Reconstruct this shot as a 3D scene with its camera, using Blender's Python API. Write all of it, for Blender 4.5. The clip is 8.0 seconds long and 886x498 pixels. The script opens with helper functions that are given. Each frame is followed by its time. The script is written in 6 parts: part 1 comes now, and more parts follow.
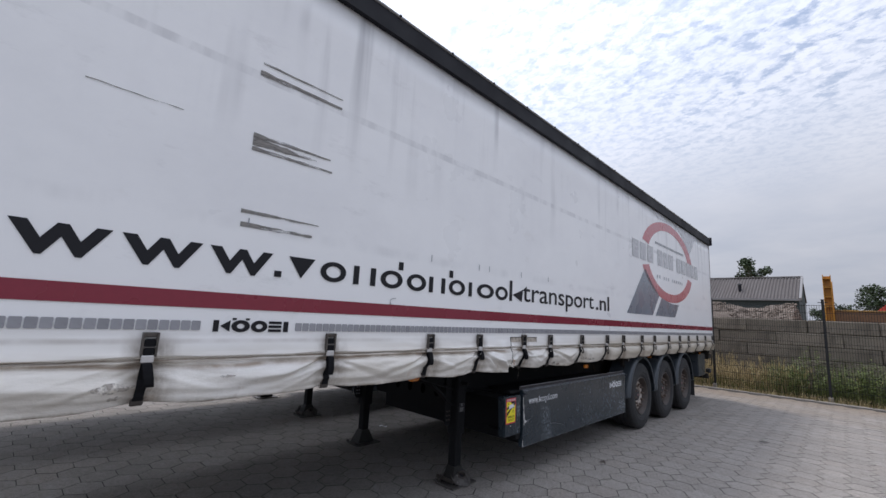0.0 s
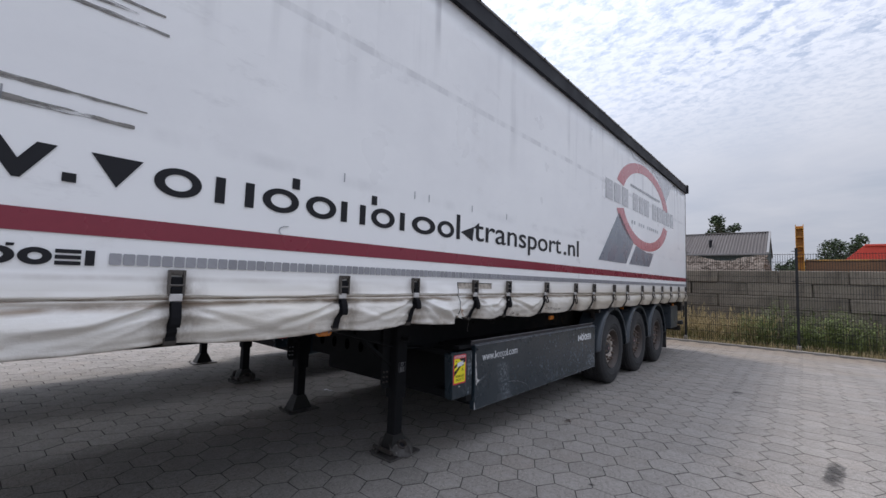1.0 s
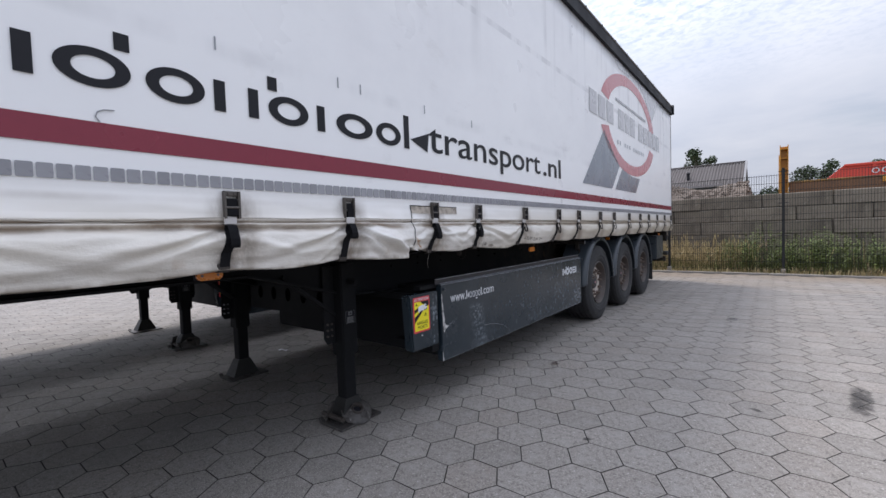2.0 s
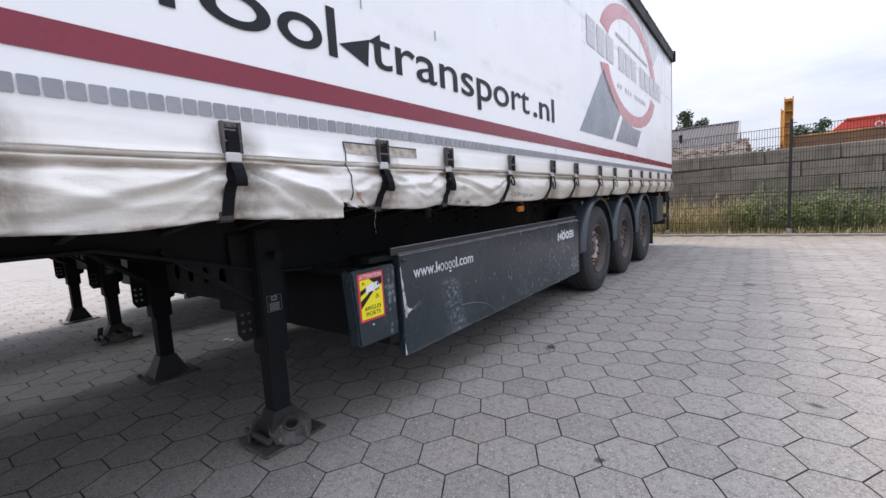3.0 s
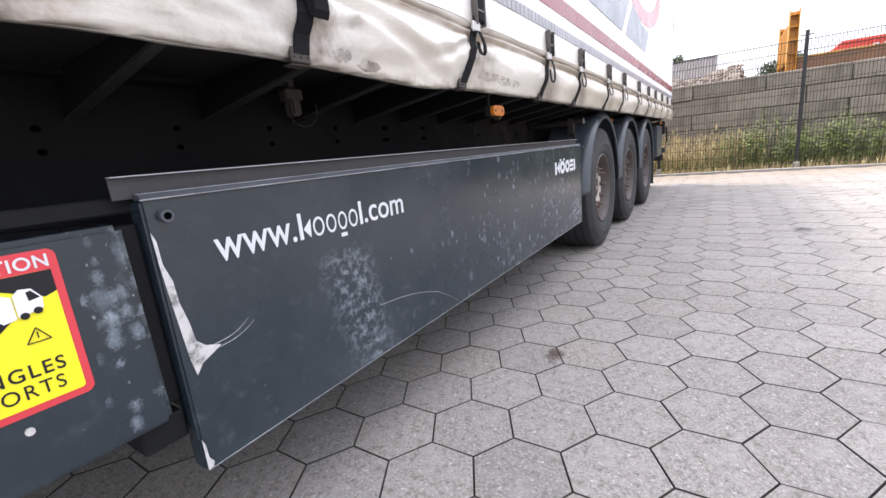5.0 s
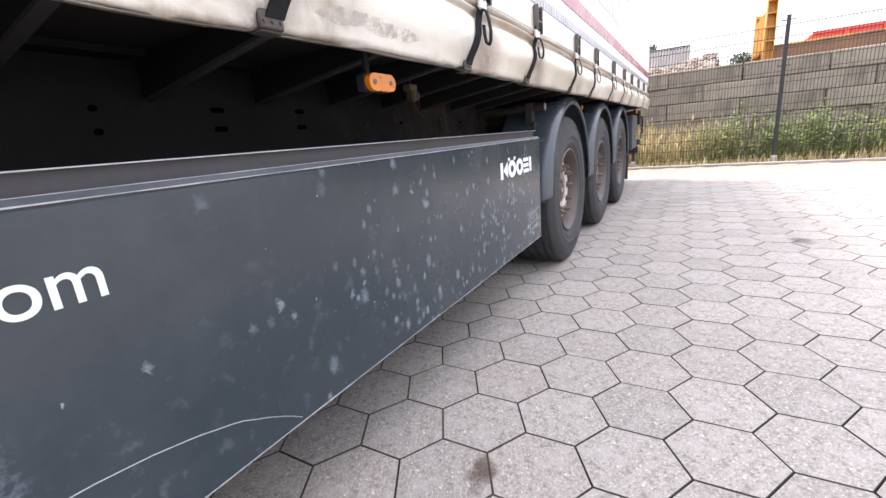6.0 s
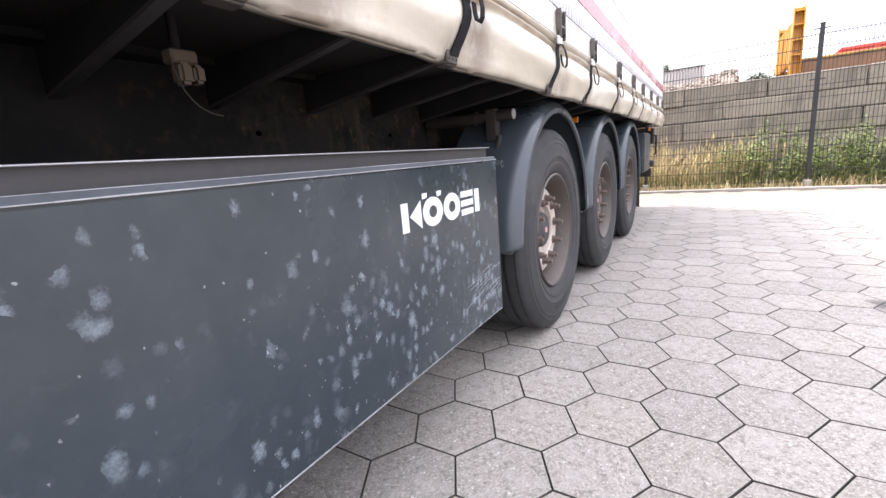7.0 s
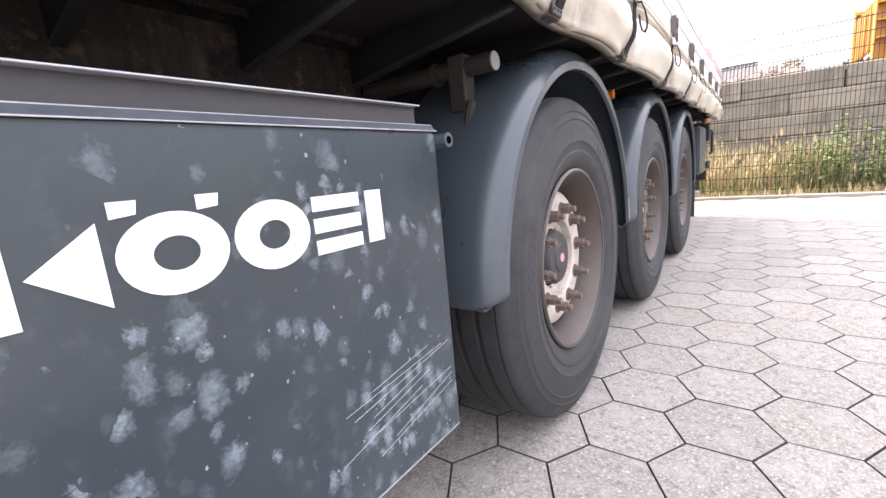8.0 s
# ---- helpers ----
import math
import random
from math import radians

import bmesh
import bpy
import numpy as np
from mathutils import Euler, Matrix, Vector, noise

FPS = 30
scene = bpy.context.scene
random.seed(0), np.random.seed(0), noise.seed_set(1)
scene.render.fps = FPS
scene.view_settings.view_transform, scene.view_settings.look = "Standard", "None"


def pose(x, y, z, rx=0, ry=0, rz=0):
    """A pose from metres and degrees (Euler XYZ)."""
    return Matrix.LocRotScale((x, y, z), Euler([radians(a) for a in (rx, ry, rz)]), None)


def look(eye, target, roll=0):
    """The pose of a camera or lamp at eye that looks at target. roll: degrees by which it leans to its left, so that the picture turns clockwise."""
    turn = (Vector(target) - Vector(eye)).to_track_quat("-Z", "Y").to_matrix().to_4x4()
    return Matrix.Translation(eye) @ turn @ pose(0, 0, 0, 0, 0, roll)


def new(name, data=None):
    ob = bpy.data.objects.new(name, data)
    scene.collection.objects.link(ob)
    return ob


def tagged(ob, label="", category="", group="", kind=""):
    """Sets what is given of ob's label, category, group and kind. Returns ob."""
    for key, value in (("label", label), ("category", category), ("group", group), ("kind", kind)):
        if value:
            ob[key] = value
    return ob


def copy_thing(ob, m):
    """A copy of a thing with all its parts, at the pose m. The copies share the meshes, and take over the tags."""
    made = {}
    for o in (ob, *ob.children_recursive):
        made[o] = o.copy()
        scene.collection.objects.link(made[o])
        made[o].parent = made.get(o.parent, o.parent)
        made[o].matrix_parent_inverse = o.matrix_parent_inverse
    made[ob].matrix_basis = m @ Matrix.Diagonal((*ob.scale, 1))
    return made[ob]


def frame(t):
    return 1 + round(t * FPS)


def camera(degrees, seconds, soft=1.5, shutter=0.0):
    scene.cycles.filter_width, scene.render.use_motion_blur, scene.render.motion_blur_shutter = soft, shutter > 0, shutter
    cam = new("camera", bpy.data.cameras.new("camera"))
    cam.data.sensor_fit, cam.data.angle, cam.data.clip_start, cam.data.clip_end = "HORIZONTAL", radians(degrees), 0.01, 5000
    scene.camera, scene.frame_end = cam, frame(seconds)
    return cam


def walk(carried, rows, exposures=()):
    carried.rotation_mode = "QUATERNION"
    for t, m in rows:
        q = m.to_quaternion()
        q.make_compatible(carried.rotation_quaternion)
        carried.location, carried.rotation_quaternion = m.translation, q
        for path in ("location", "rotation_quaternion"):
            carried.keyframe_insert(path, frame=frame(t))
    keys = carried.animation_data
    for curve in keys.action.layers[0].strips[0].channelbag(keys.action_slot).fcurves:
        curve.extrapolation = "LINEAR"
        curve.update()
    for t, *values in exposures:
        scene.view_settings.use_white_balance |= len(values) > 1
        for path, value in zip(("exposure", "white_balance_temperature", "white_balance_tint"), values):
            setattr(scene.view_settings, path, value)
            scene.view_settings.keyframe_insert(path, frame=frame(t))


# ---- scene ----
cam = camera(93.3, 8.0)
PATH = [
    (0, (2.444, -0.503, 1.669), (1.076, 0.922, 1.983), 3.0),
    (0.5, (2.32, -0.061, 1.571), (0.985, 1.404, 1.838), 2.9),
    (1, (2.173, 0.36, 1.511), (0.872, 1.872, 1.657), 1.8),
    (1.5, (1.922, 0.755, 1.413), (0.671, 2.315, 1.414), -0.0),
    (1.7, (1.885, 0.885, 1.369), (0.638, 2.448, 1.342), -1.0),
    (2.8, (1.561, 1.661, 1.212), (0.357, 3.245, 1.003), -3.3),
    (3, (1.481, 1.812, 1.187), (0.281, 3.398, 0.975), -3.6),
    (3.5, (1.306, 2.182, 1.105), (0.114, 3.769, 0.86), -4.0),
    (4, (1.119, 2.523, 1.039), (-0.054, 4.115, 0.744), -4.5),
    (4.5, (0.886, 2.832, 0.982), (-0.254, 4.432, 0.61), -5.2),
    (4.7, (0.833, 2.947, 0.958), (-0.29, 4.554, 0.562), -5.5),
    (5.8, (0.686, 3.787, 0.945), (-0.323, 5.434, 0.427), -5.1),
    (6, (0.656, 3.96, 0.959), (-0.34, 5.62, 0.456), -5.0),
    (6.5, (0.617, 4.435, 0.938), (-0.384, 6.103, 0.475), -4.7),
    (7, (0.562, 4.925, 0.934), (-0.485, 6.578, 0.521), -4.6),
    (7.5, (0.449, 5.369, 0.911), (-0.668, 6.984, 0.527), -4.6),
    (8, (0.371, 5.74, 0.851), (-0.815, 7.31, 0.489), -5.2),
]
EXPOSURES = [(0.0, 0.48, 6160, 13), (1.5, 0.63, 6140, 13), (3.0, 1.28, 6220, 14), (4.5, 1.89, 6420, 14), (6.0, 2.50, 6620, 16), (7.0, 2.64, 6650, 16), (8.0, 2.88, 6750, 17)]
walk(cam, [(t, look(eye, target, roll)) for t, eye, target, roll in PATH], EXPOSURES)

# ---- light ----
world = bpy.data.worlds.new("sky")
scene.world = world
world.use_nodes = True
wn, wl = world.node_tree.nodes, world.node_tree.links
wn.clear()
SUN_FROM = Vector((-1.78, 0.6, 4.0)).normalized()
sky = wn.new("ShaderNodeTexSky")
sky.sky_type, sky.sun_disc = "NISHITA", False
sky.sun_elevation = math.asin(SUN_FROM.z)
sky.sun_rotation = math.atan2(SUN_FROM.x, SUN_FROM.y)
sky.air_density, sky.dust_density = 1.2, 0.5


def wmath(op, a, b=None):
    n = wn.new("ShaderNodeMath")
    n.operation = op
    for i, v in enumerate((a, b)):
        if v is None:
            continue
        if isinstance(v, (int, float)):
            n.inputs[i].default_value = v
        else:
            wl.new(v, n.inputs[i])
    return n.outputs[0]


way = wn.new("ShaderNodeTexCoord").outputs["Generated"]
sep = wn.new("ShaderNodeSeparateXYZ")
wl.new(way, sep.inputs[0])
up = wmath("ADD", wmath("MAXIMUM", sep.outputs[2], 0.0), 0.12)
flat = wn.new("ShaderNodeCombineXYZ")
wl.new(wmath("DIVIDE", sep.outputs[0], up), flat.inputs[0])
wl.new(wmath("DIVIDE", sep.outputs[1], up), flat.inputs[1])


def cloud_noise(scale, detail, rough, lo, hi, stretch=(1, 1, 1), off=0.0, distort=0.0):
    mp = wn.new("ShaderNodeMapping")
    mp.inputs["Scale"].default_value = stretch
    mp.inputs["Location"].default_value = (off, off * 0.7, 0)
    mp.inputs["Rotation"].default_value = (0, 0, 0.6)
    wl.new(flat.outputs[0], mp.inputs["Vector"])
    n = wn.new("ShaderNodeTexNoise")
    n.inputs["Scale"].default_value = scale
    n.inputs["Detail"].default_value = detail
    n.inputs["Roughness"].default_value = rough
    n.inputs["Distortion"].default_value = distort
    wl.new(mp.outputs[0], n.inputs["Vector"])
    r = wn.new("ShaderNodeMapRange")
    r.inputs["From Min"].default_value, r.inputs["From Max"].default_value = lo, hi
    wl.new(n.outputs["Fac"], r.inputs["Value"])
    return r.outputs["Result"]


high = wn.new("ShaderNodeMapRange")
high.inputs["From Min"].default_value, high.inputs["From Max"].default_value = 0.24, 0.40
wl.new(sep.outputs[2], high.inputs["Value"])
high = high.outputs["Result"]
veil = cloud_noise(0.5, 4, 0.5, 0.30, 0.66, off=3.0)
flock = cloud_noise(11.0, 6, 0.66, 0.37, 0.53, stretch=(1.0, 1.35, 1), off=1.0, distort=0.25)
bank = cloud_noise(1.1, 5, 0.5, 0.36, 0.58, stretch=(0.6, 1.0, 1), off=11.0)
low_cover = wmath("ADD", wmath("MULTIPLY", bank, 0.62), 0.26)
high_cover = wmath("MAXIMUM", wmath("MULTIPLY", veil, 0.9), wmath("MULTIPLY", flock, 0.92))
cover = wmath("ADD", wmath("MULTIPLY", high_cover, high), wmath("MULTIPLY", low_cover, wmath("SUBTRACT", 1.0, high)))
cover = wmath("MINIMUM", wmath("ADD", wmath("MULTIPLY", cover, 0.84), 0.07), 1.0)
thick = wn.new("ShaderNodeMapRange")
thick.inputs["From Min"].default_value, thick.inputs["From Max"].default_value = 0.05, 0.75
thick.inputs["To Min"].default_value, thick.inputs["To Max"].default_value = 0.75, 0.0
wl.new(sep.outputs[0], thick.inputs["Value"])
cover = wmath("MINIMUM", wmath("ADD", cover, wmath("MULTIPLY", thick.outputs["Result"], wmath("ADD", 0.35, veil))), 1.0)
fleece = cloud_noise(24.0, 4, 0.65, 0.36, 0.64, stretch=(1.0, 1.25, 1), off=5.0, distort=0.3)
fleece = wmath("ADD", wmath("MULTIPLY", fleece, high), wmath("MULTIPLY", wmath("SUBTRACT", 1.0, high), 0.7))
cover = wmath("MULTIPLY", cover, wmath("ADD", wmath("MULTIPLY", fleece, 0.46), 0.68))
cover = wmath("MINIMUM", cover, 1.0)
shade = cloud_noise(1.6, 4, 0.6, 0.25, 0.75, off=7.0)
cloud = wn.new("ShaderNodeMix")
cloud.data_type = "RGBA"
wl.new(shade, cloud.inputs["Factor"])
cloud.inputs["A"].default_value = (7.2, 7.65, 8.5, 1)
cloud.inputs["B"].default_value = (8.8, 9.0, 9.5, 1)
mixed = wn.new("ShaderNodeMix")
mixed.data_type = "RGBA"
wl.new(cover, mixed.inputs["Factor"])
wl.new(sky.outputs[0], mixed.inputs["A"])
wl.new(cloud.outputs["Result"], mixed.inputs["B"])
# thin cloud shines brighter round the sun
dot = wn.new("ShaderNodeVectorMath")
dot.operation = "DOT_PRODUCT"
wl.new(way, dot.inputs[0])
dot.inputs[1].default_value = SUN_FROM
near_sun = wmath("POWER", wmath("MAXIMUM", dot.outputs["Value"], 0.0), 2.5)
glow = wmath("ADD", wmath("MULTIPLY", near_sun, 0.55), 0.54)
glow = wmath("ADD", glow, wmath("MULTIPLY", wmath("MAXIMUM", sep.outputs[2], 0.0), 0.68))
# cloud lies thicker and duller low over the yard's far end
dull = wmath("MULTIPLY", wmath("POWER", wmath("MAXIMUM", sep.outputs[1], 0.0), 2.0), wmath("SUBTRACT", 1.0, wmath("MULTIPLY", high, 0.55)))
glow = wmath("MULTIPLY", glow, wmath("SUBTRACT", 1.0, wmath("MULTIPLY", dull, 0.22)))
lit = wn.new("ShaderNodeVectorMath")
lit.operation = "SCALE"
wl.new(mixed.outputs["Result"], lit.inputs[0])
wl.new(glow, lit.inputs["Scale"])
back = wn.new("ShaderNodeBackground")
back.inputs["Strength"].default_value = 0.088
wl.new(lit.outputs[0], back.inputs["Color"])
out = wn.new("ShaderNodeOutputWorld")
wl.new(back.outputs[0], out.inputs["Surface"])

sun = new("sun", bpy.data.lights.new("sun", "SUN"))
sun.data.energy, sun.data.angle, sun.data.color = 1.2, radians(12), (1.0, 0.93, 0.84)
sun.matrix_world = look(SUN_FROM * 30, (0, 0, 0))


# ---- materials ----
class Mat:
    """A procedural material with two scales of variation and a fine relief."""

    def __init__(self, name, base, rough=0.6, metal=0.0, var=0.15, scale=4.0, fine=60.0, bump=0.15, depth=0.003,
                 random_piece=0.0, random_island=0.0, coat=0.0):
        self.m = bpy.data.materials.new(name)
        self.m.use_nodes = True
        self.n, self.l = self.m.node_tree.nodes, self.m.node_tree.links
        self.bsdf = self.n["Principled BSDF"]
        self.bsdf.inputs["Metallic"].default_value = metal
        self.bsdf.inputs["Coat Weight"].default_value = coat
        tc = self.n.new("ShaderNodeTexCoord")
        self.co = tc.outputs["Object"]
        self.big = self.noise(scale, 4)
        self.small = self.noise(fine, 6)
        c = self.mix(self.big, [v * (1 - var) for v in base], [min(1, v * (1 + var)) for v in base])
        c = self.mix(self.range(self.small, 0.35, 0.65, 0.0, 0.35), c, [v * (1 - 1.4 * var) for v in base])
        if random_piece:
            info = self.n.new("ShaderNodeObjectInfo")
            c = self.value(c, self.range(info.outputs["Random"], 0, 1, 1 - random_piece, 1 + random_piece))
        if random_island:
            geo = self.n.new("ShaderNodeNewGeometry")
            c = self.value(c, self.range(geo.outputs["Random Per Island"], 0, 1, 1 - random_island, 1 + random_island))
        self.colour(c)
        self.l.new(self.range(self.big, 0.3, 0.7, max(0.02, rough - 0.08), min(1, rough + 0.1)), self.bsdf.inputs["Roughness"])
        if bump:
            b = self.n.new("ShaderNodeBump")
            b.inputs["Strength"].default_value = bump
            b.inputs["Distance"].default_value = depth
            self.l.new(self.small, b.inputs["Height"])
            self.l.new(b.outputs[0], self.bsdf.inputs["Normal"])

    def put(self, v, socket):
        if isinstance(v, (int, float)):
            socket.default_value = v
        elif isinstance(v, (list, tuple)):
            socket.default_value = (*v[:3], 1)
        else:
            self.l.new(v, socket)

    def noise(self, scale, detail=4, rough=0.55, stretch=(1, 1, 1), off=(0, 0, 0)):
        mp = self.n.new("ShaderNodeMapping")
        mp.inputs["Scale"].default_value = stretch
        mp.inputs["Location"].default_value = off
        self.l.new(self.co, mp.inputs["Vector"])
        t = self.n.new("ShaderNodeTexNoise")
        t.inputs["Scale"].default_value, t.inputs["Detail"].default_value, t.inputs["Roughness"].default_value = scale, detail, rough
        self.l.new(mp.outputs[0], t.inputs["Vector"])
        return t.outputs["Fac"]

    def axis(self, i):
        s = self.n.new("ShaderNodeSeparateXYZ")
        self.l.new(self.co, s.inputs[0])
        return s.outputs[i]

    def math(self, op, a, b=0.0):
        n = self.n.new("ShaderNodeMath")
        n.operation = op
        self.put(a, n.inputs[0])
        self.put(b, n.inputs[1])
        return n.outputs[0]

    def range(self, v, a, b, c=0.0, d=1.0):
        n = self.n.new("ShaderNodeMapRange")
        self.put(v, n.inputs["Value"])
        for k, x in zip(("From Min", "From Max", "To Min", "To Max"), (a, b, c, d)):
            n.inputs[k].default_value = x
        return n.outputs["Result"]

    def mix(self, f, a, b):
        n = self.n.new("ShaderNodeMix")
        n.data_type = "RGBA"
        self.put(f, n.inputs["Factor"])
        self.put(a, n.inputs["A"])
        self.put(b, n.inputs["B"])
        return n.outputs["Result"]

    def value(self, c, v):
        n = self.n.new("ShaderNodeHueSaturation")
        self.put(c, n.inputs["Color"])
        self.put(v, n.inputs["Value"])
        return n.outputs["Color"]

    def colour(self, c):
        self.c = c
        self.put(c, self.bsdf.inputs["Base Color"])

    def stain(self, f, colour):
        self.colour(self.mix(f, self.c, colour))
        return self


STRAPS = [-1.02, 0.03, 1.02, 1.94, 2.57, 3.31, 3.86, 4.66, 5.45, 6.06, 6.87, 7.50, 8.33, 9.07, 9.73, 10.46, 11.22, 11.95]


def strap_lean(y):
    """How far the strap's hook stands ahead of its buckle."""
    return -0.005 if y < 1.5 else -0.028 if y < 3.5 else -0.045 if y < 4.2 else -0.122


HOOKS = [s + strap_lean(s) for s in STRAPS]
tarp = Mat("tarpaulin", (0.90, 0.90, 0.905), 0.33, var=0.02, scale=1.2, fine=5, bump=0.1, depth=0.01)
z_, y_ = tarp.axis(2), tarp.axis(1)
band = tarp.math("MULTIPLY", tarp.range(tarp.math("ABSOLUTE", tarp.math("SUBTRACT", z_, 3.035)), 0.022, 0.03, 1, 0),
                 tarp.range(tarp.noise(7, 5, stretch=(1, 1, 0.3)), 0.42, 0.62, 0.06, 0.42))
tarp.stain(band, (0.42, 0.42, 0.44))
band = tarp.math("MULTIPLY", tarp.range(tarp.math("ABSOLUTE", tarp.math("SUBTRACT", z_, 2.115)), 0.015, 0.05, 1, 0),
                 tarp.range(tarp.noise(3, 4, stretch=(1, 1, 0.3), off=(0, 5, 0)), 0.45, 0.65, 0.0, 0.25))
tarp.stain(band, (0.5, 0.5, 0.52))
drip = tarp.math("MULTIPLY", tarp.range(tarp.noise(6, 3, stretch=(1, 1, 0.05)), 0.5, 0.72), tarp.range(tarp.noise(1.1, 3, stretch=(1, 1, 0.8), off=(0, 2, 3)), 0.42, 0.62))
drip = tarp.math("MULTIPLY", drip, tarp.range(z_, 2.5, 3.5, 0.0, 0.95))
tarp.stain(drip, (0.45, 0.45, 0.47))
mottle = tarp.math("MULTIPLY", tarp.range(tarp.noise(0.9, 7, 0.7, stretch=(1, 0.7, 1.0), off=(0, 5, 5)), 0.42, 0.68, 0.0, 0.20), tarp.range(z_, 2.08, 2.16, 0.25, 1.0))
tarp.stain(mottle, (0.56, 0.56, 0.60))
smutch = tarp.range(tarp.noise(2.2, 6, 0.75, stretch=(1, 0.45, 1.4), off=(0, 1, 9)), 0.60, 0.74, 0.0, 0.35)
tarp.stain(smutch, (0.44, 0.43, 0.45))
cream = tarp.math("MULTIPLY", tarp.range(tarp.noise(1.7, 5, 0.6, stretch=(1, 0.5, 1.5), off=(0, 3, 0)), 0.3, 0.62, 0.40, 0.95), tarp.range(z_, 1.38, 1.56, 1.0, 0.0))
tarp.stain(cream, (0.77, 0.725, 0.65))
spray = tarp.math("MULTIPLY", tarp.range(y_, 3.3, 6.2, 0.0, 0.95), tarp.range(z_, 1.40, 1.56, 1.0, 0.0))
spray = tarp.math("MULTIPLY", spray, tarp.range(tarp.noise(2.1, 6, 0.65, stretch=(1, 0.6, 1.2), off=(0, 3, 3)), 0.30, 0.60, 0.6, 1.0))
tarp.stain(spray, (0.45, 0.40, 0.32))
# soot and rust rubbed off round the straps
for s_ in STRAPS:
    halo_ = tarp.range(tarp.math("ABSOLUTE", tarp.math("SUBTRACT", y_, s_ + 0.015)), 0.02, 0.13, 1.0, 0.0)
    soot = halo_ if s_ == STRAPS[0] else tarp.math("MAXIMUM", soot, halo_)
soot = tarp.math("MULTIPLY", tarp.math("MULTIPLY", soot, tarp.range(z_, 1.44, 1.53, 1.0, 0.0)), tarp.range(tarp.noise(7, 6, 0.7, stretch=(1, 1, 0.5), off=(0, 2, 8)), 0.34, 0.58, 0.0, 0.95))
tarp.stain(soot, (0.20, 0.16, 0.125))
for s_ in STRAPS:
    halo_ = tarp.range(tarp.math("ABSOLUTE", tarp.math("SUBTRACT", y_, s_ + strap_lean(s_))), 0.02, 0.085, 1.0, 0.0)
    rust_ = halo_ if s_ == STRAPS[0] else tarp.math("MAXIMUM", rust_, halo_)
rust_ = tarp.math("MULTIPLY", tarp.math("MULTIPLY", rust_, tarp.range(z_, 1.19, 1.27, 1.0, 0.0)), tarp.range(tarp.noise(14, 5, 0.7, off=(0, 5, 8)), 0.36, 0.58, 0.0, 0.85))
tarp.stain(rust_, (0.10, 0.075, 0.058))
# brown lines along the folds: dirt, with the folds' shadow painted in
wave_ = tarp.range(tarp.noise(1.3, 3, off=(0, 6, 2)), 0.3, 0.7, -0.02, 0.02)
line_ = tarp.range(tarp.math("ABSOLUTE", tarp.math("SUBTRACT", tarp.math("ADD", z_, wave_), 1.362)), 0.003, 0.020, 1.0, 0.0)
line_ = tarp.math("MULTIPLY", line_, tarp.range(tarp.noise(3, 5, 0.65, off=(0, 1, 4)), 0.34, 0.56, 0.15, 0.9))
tarp.stain(line_, (0.27, 0.205, 0.15))
line_ = tarp.range(tarp.math("ABSOLUTE", tarp.math("SUBTRACT", tarp.math("ADD", z_, tarp.math("MULTIPLY", wave_, 0.3)), 1.386)), 0.001, 0.007, 1.0, 0.0)
line_ = tarp.math("MULTIPLY", line_, tarp.range(tarp.noise(4, 5, 0.65, off=(0, 8, 4)), 0.34, 0.56, 0.2, 0.9))
tarp.stain(line_, (0.27, 0.205, 0.15))
# grime band at buckle height, its soft shadow mixed into the brown
line_ = tarp.math("MULTIPLY", tarp.range(tarp.math("ABSOLUTE", tarp.math("SUBTRACT", z_, 1.474)), 0.004, 0.018, 1.0, 0.0), tarp.range(y_, 0.8, 2.2, 0.6, 0.12))
line_ = tarp.math("MULTIPLY", line_, tarp.range(tarp.noise(3, 5, 0.6, off=(0, 4, 1)), 0.32, 0.6, 0.2, 1.0))
tarp.stain(line_, (0.42, 0.38, 0.345))
# brown scorch above the tear
for cy_, cz_, along, across, drop_ in ((3.135, 1.254, 0.055, 0.012, 0.62), (3.175, 1.226, 0.022, 0.010, 0.3), (3.192, 1.197, 0.034, 0.006, 0.3)):
    u_ = tarp.math("SUBTRACT", y_, cy_)
    w_ = tarp.math("ADD", tarp.math("SUBTRACT", z_, cz_), tarp.math("MULTIPLY", u_, drop_))
    w_ = tarp.math("ADD", w_, tarp.range(tarp.noise(30, 4, 0.6, off=(0, 2, 2)), 0.3, 0.7, -0.012, 0.012))
    burn_ = tarp.math("ADD", tarp.math("POWER", tarp.math("DIVIDE", u_, along), 2.0), tarp.math("POWER", tarp.math("DIVIDE", w_, across), 2.0))
    burn_ = tarp.math("MULTIPLY", tarp.range(burn_, 0.25, 1.15, 1.0, 0.0), tarp.range(tarp.noise(26, 5, 0.7), 0.34, 0.56, 0.2, 0.95))
    tarp.stain(burn_, (0.42, 0.225, 0.10))
grime = tarp.math("MULTIPLY", tarp.range(tarp.noise(4, 6, 0.65, stretch=(1, 0.5, 3.0)), 0.42, 0.70, 0.0, 0.45), tarp.range(z_, 1.22, 1.46, 1.0, 0.0))
tarp.stain(grime, (0.40, 0.355, 0.29))
rusty = tarp.math("MULTIPLY", tarp.range(tarp.noise(9, 5, 0.65, off=(0, 4, 6)), 0.60, 0.70, 0.0, 0.35), tarp.range(z_, 1.20, 1.30, 1.0, 0.0))
tarp.stain(rusty, (0.40, 0.27, 0.17))
hem_line = tarp.math("MULTIPLY", tarp.range(z_, 1.172, 1.192, 0.85, 0.0), tarp.range(tarp.noise(5, 5, 0.7, stretch=(1, 1, 0.2)), 0.4, 0.62, 0.1, 1.0))
tarp.stain(hem_line, (0.26, 0.215, 0.165))
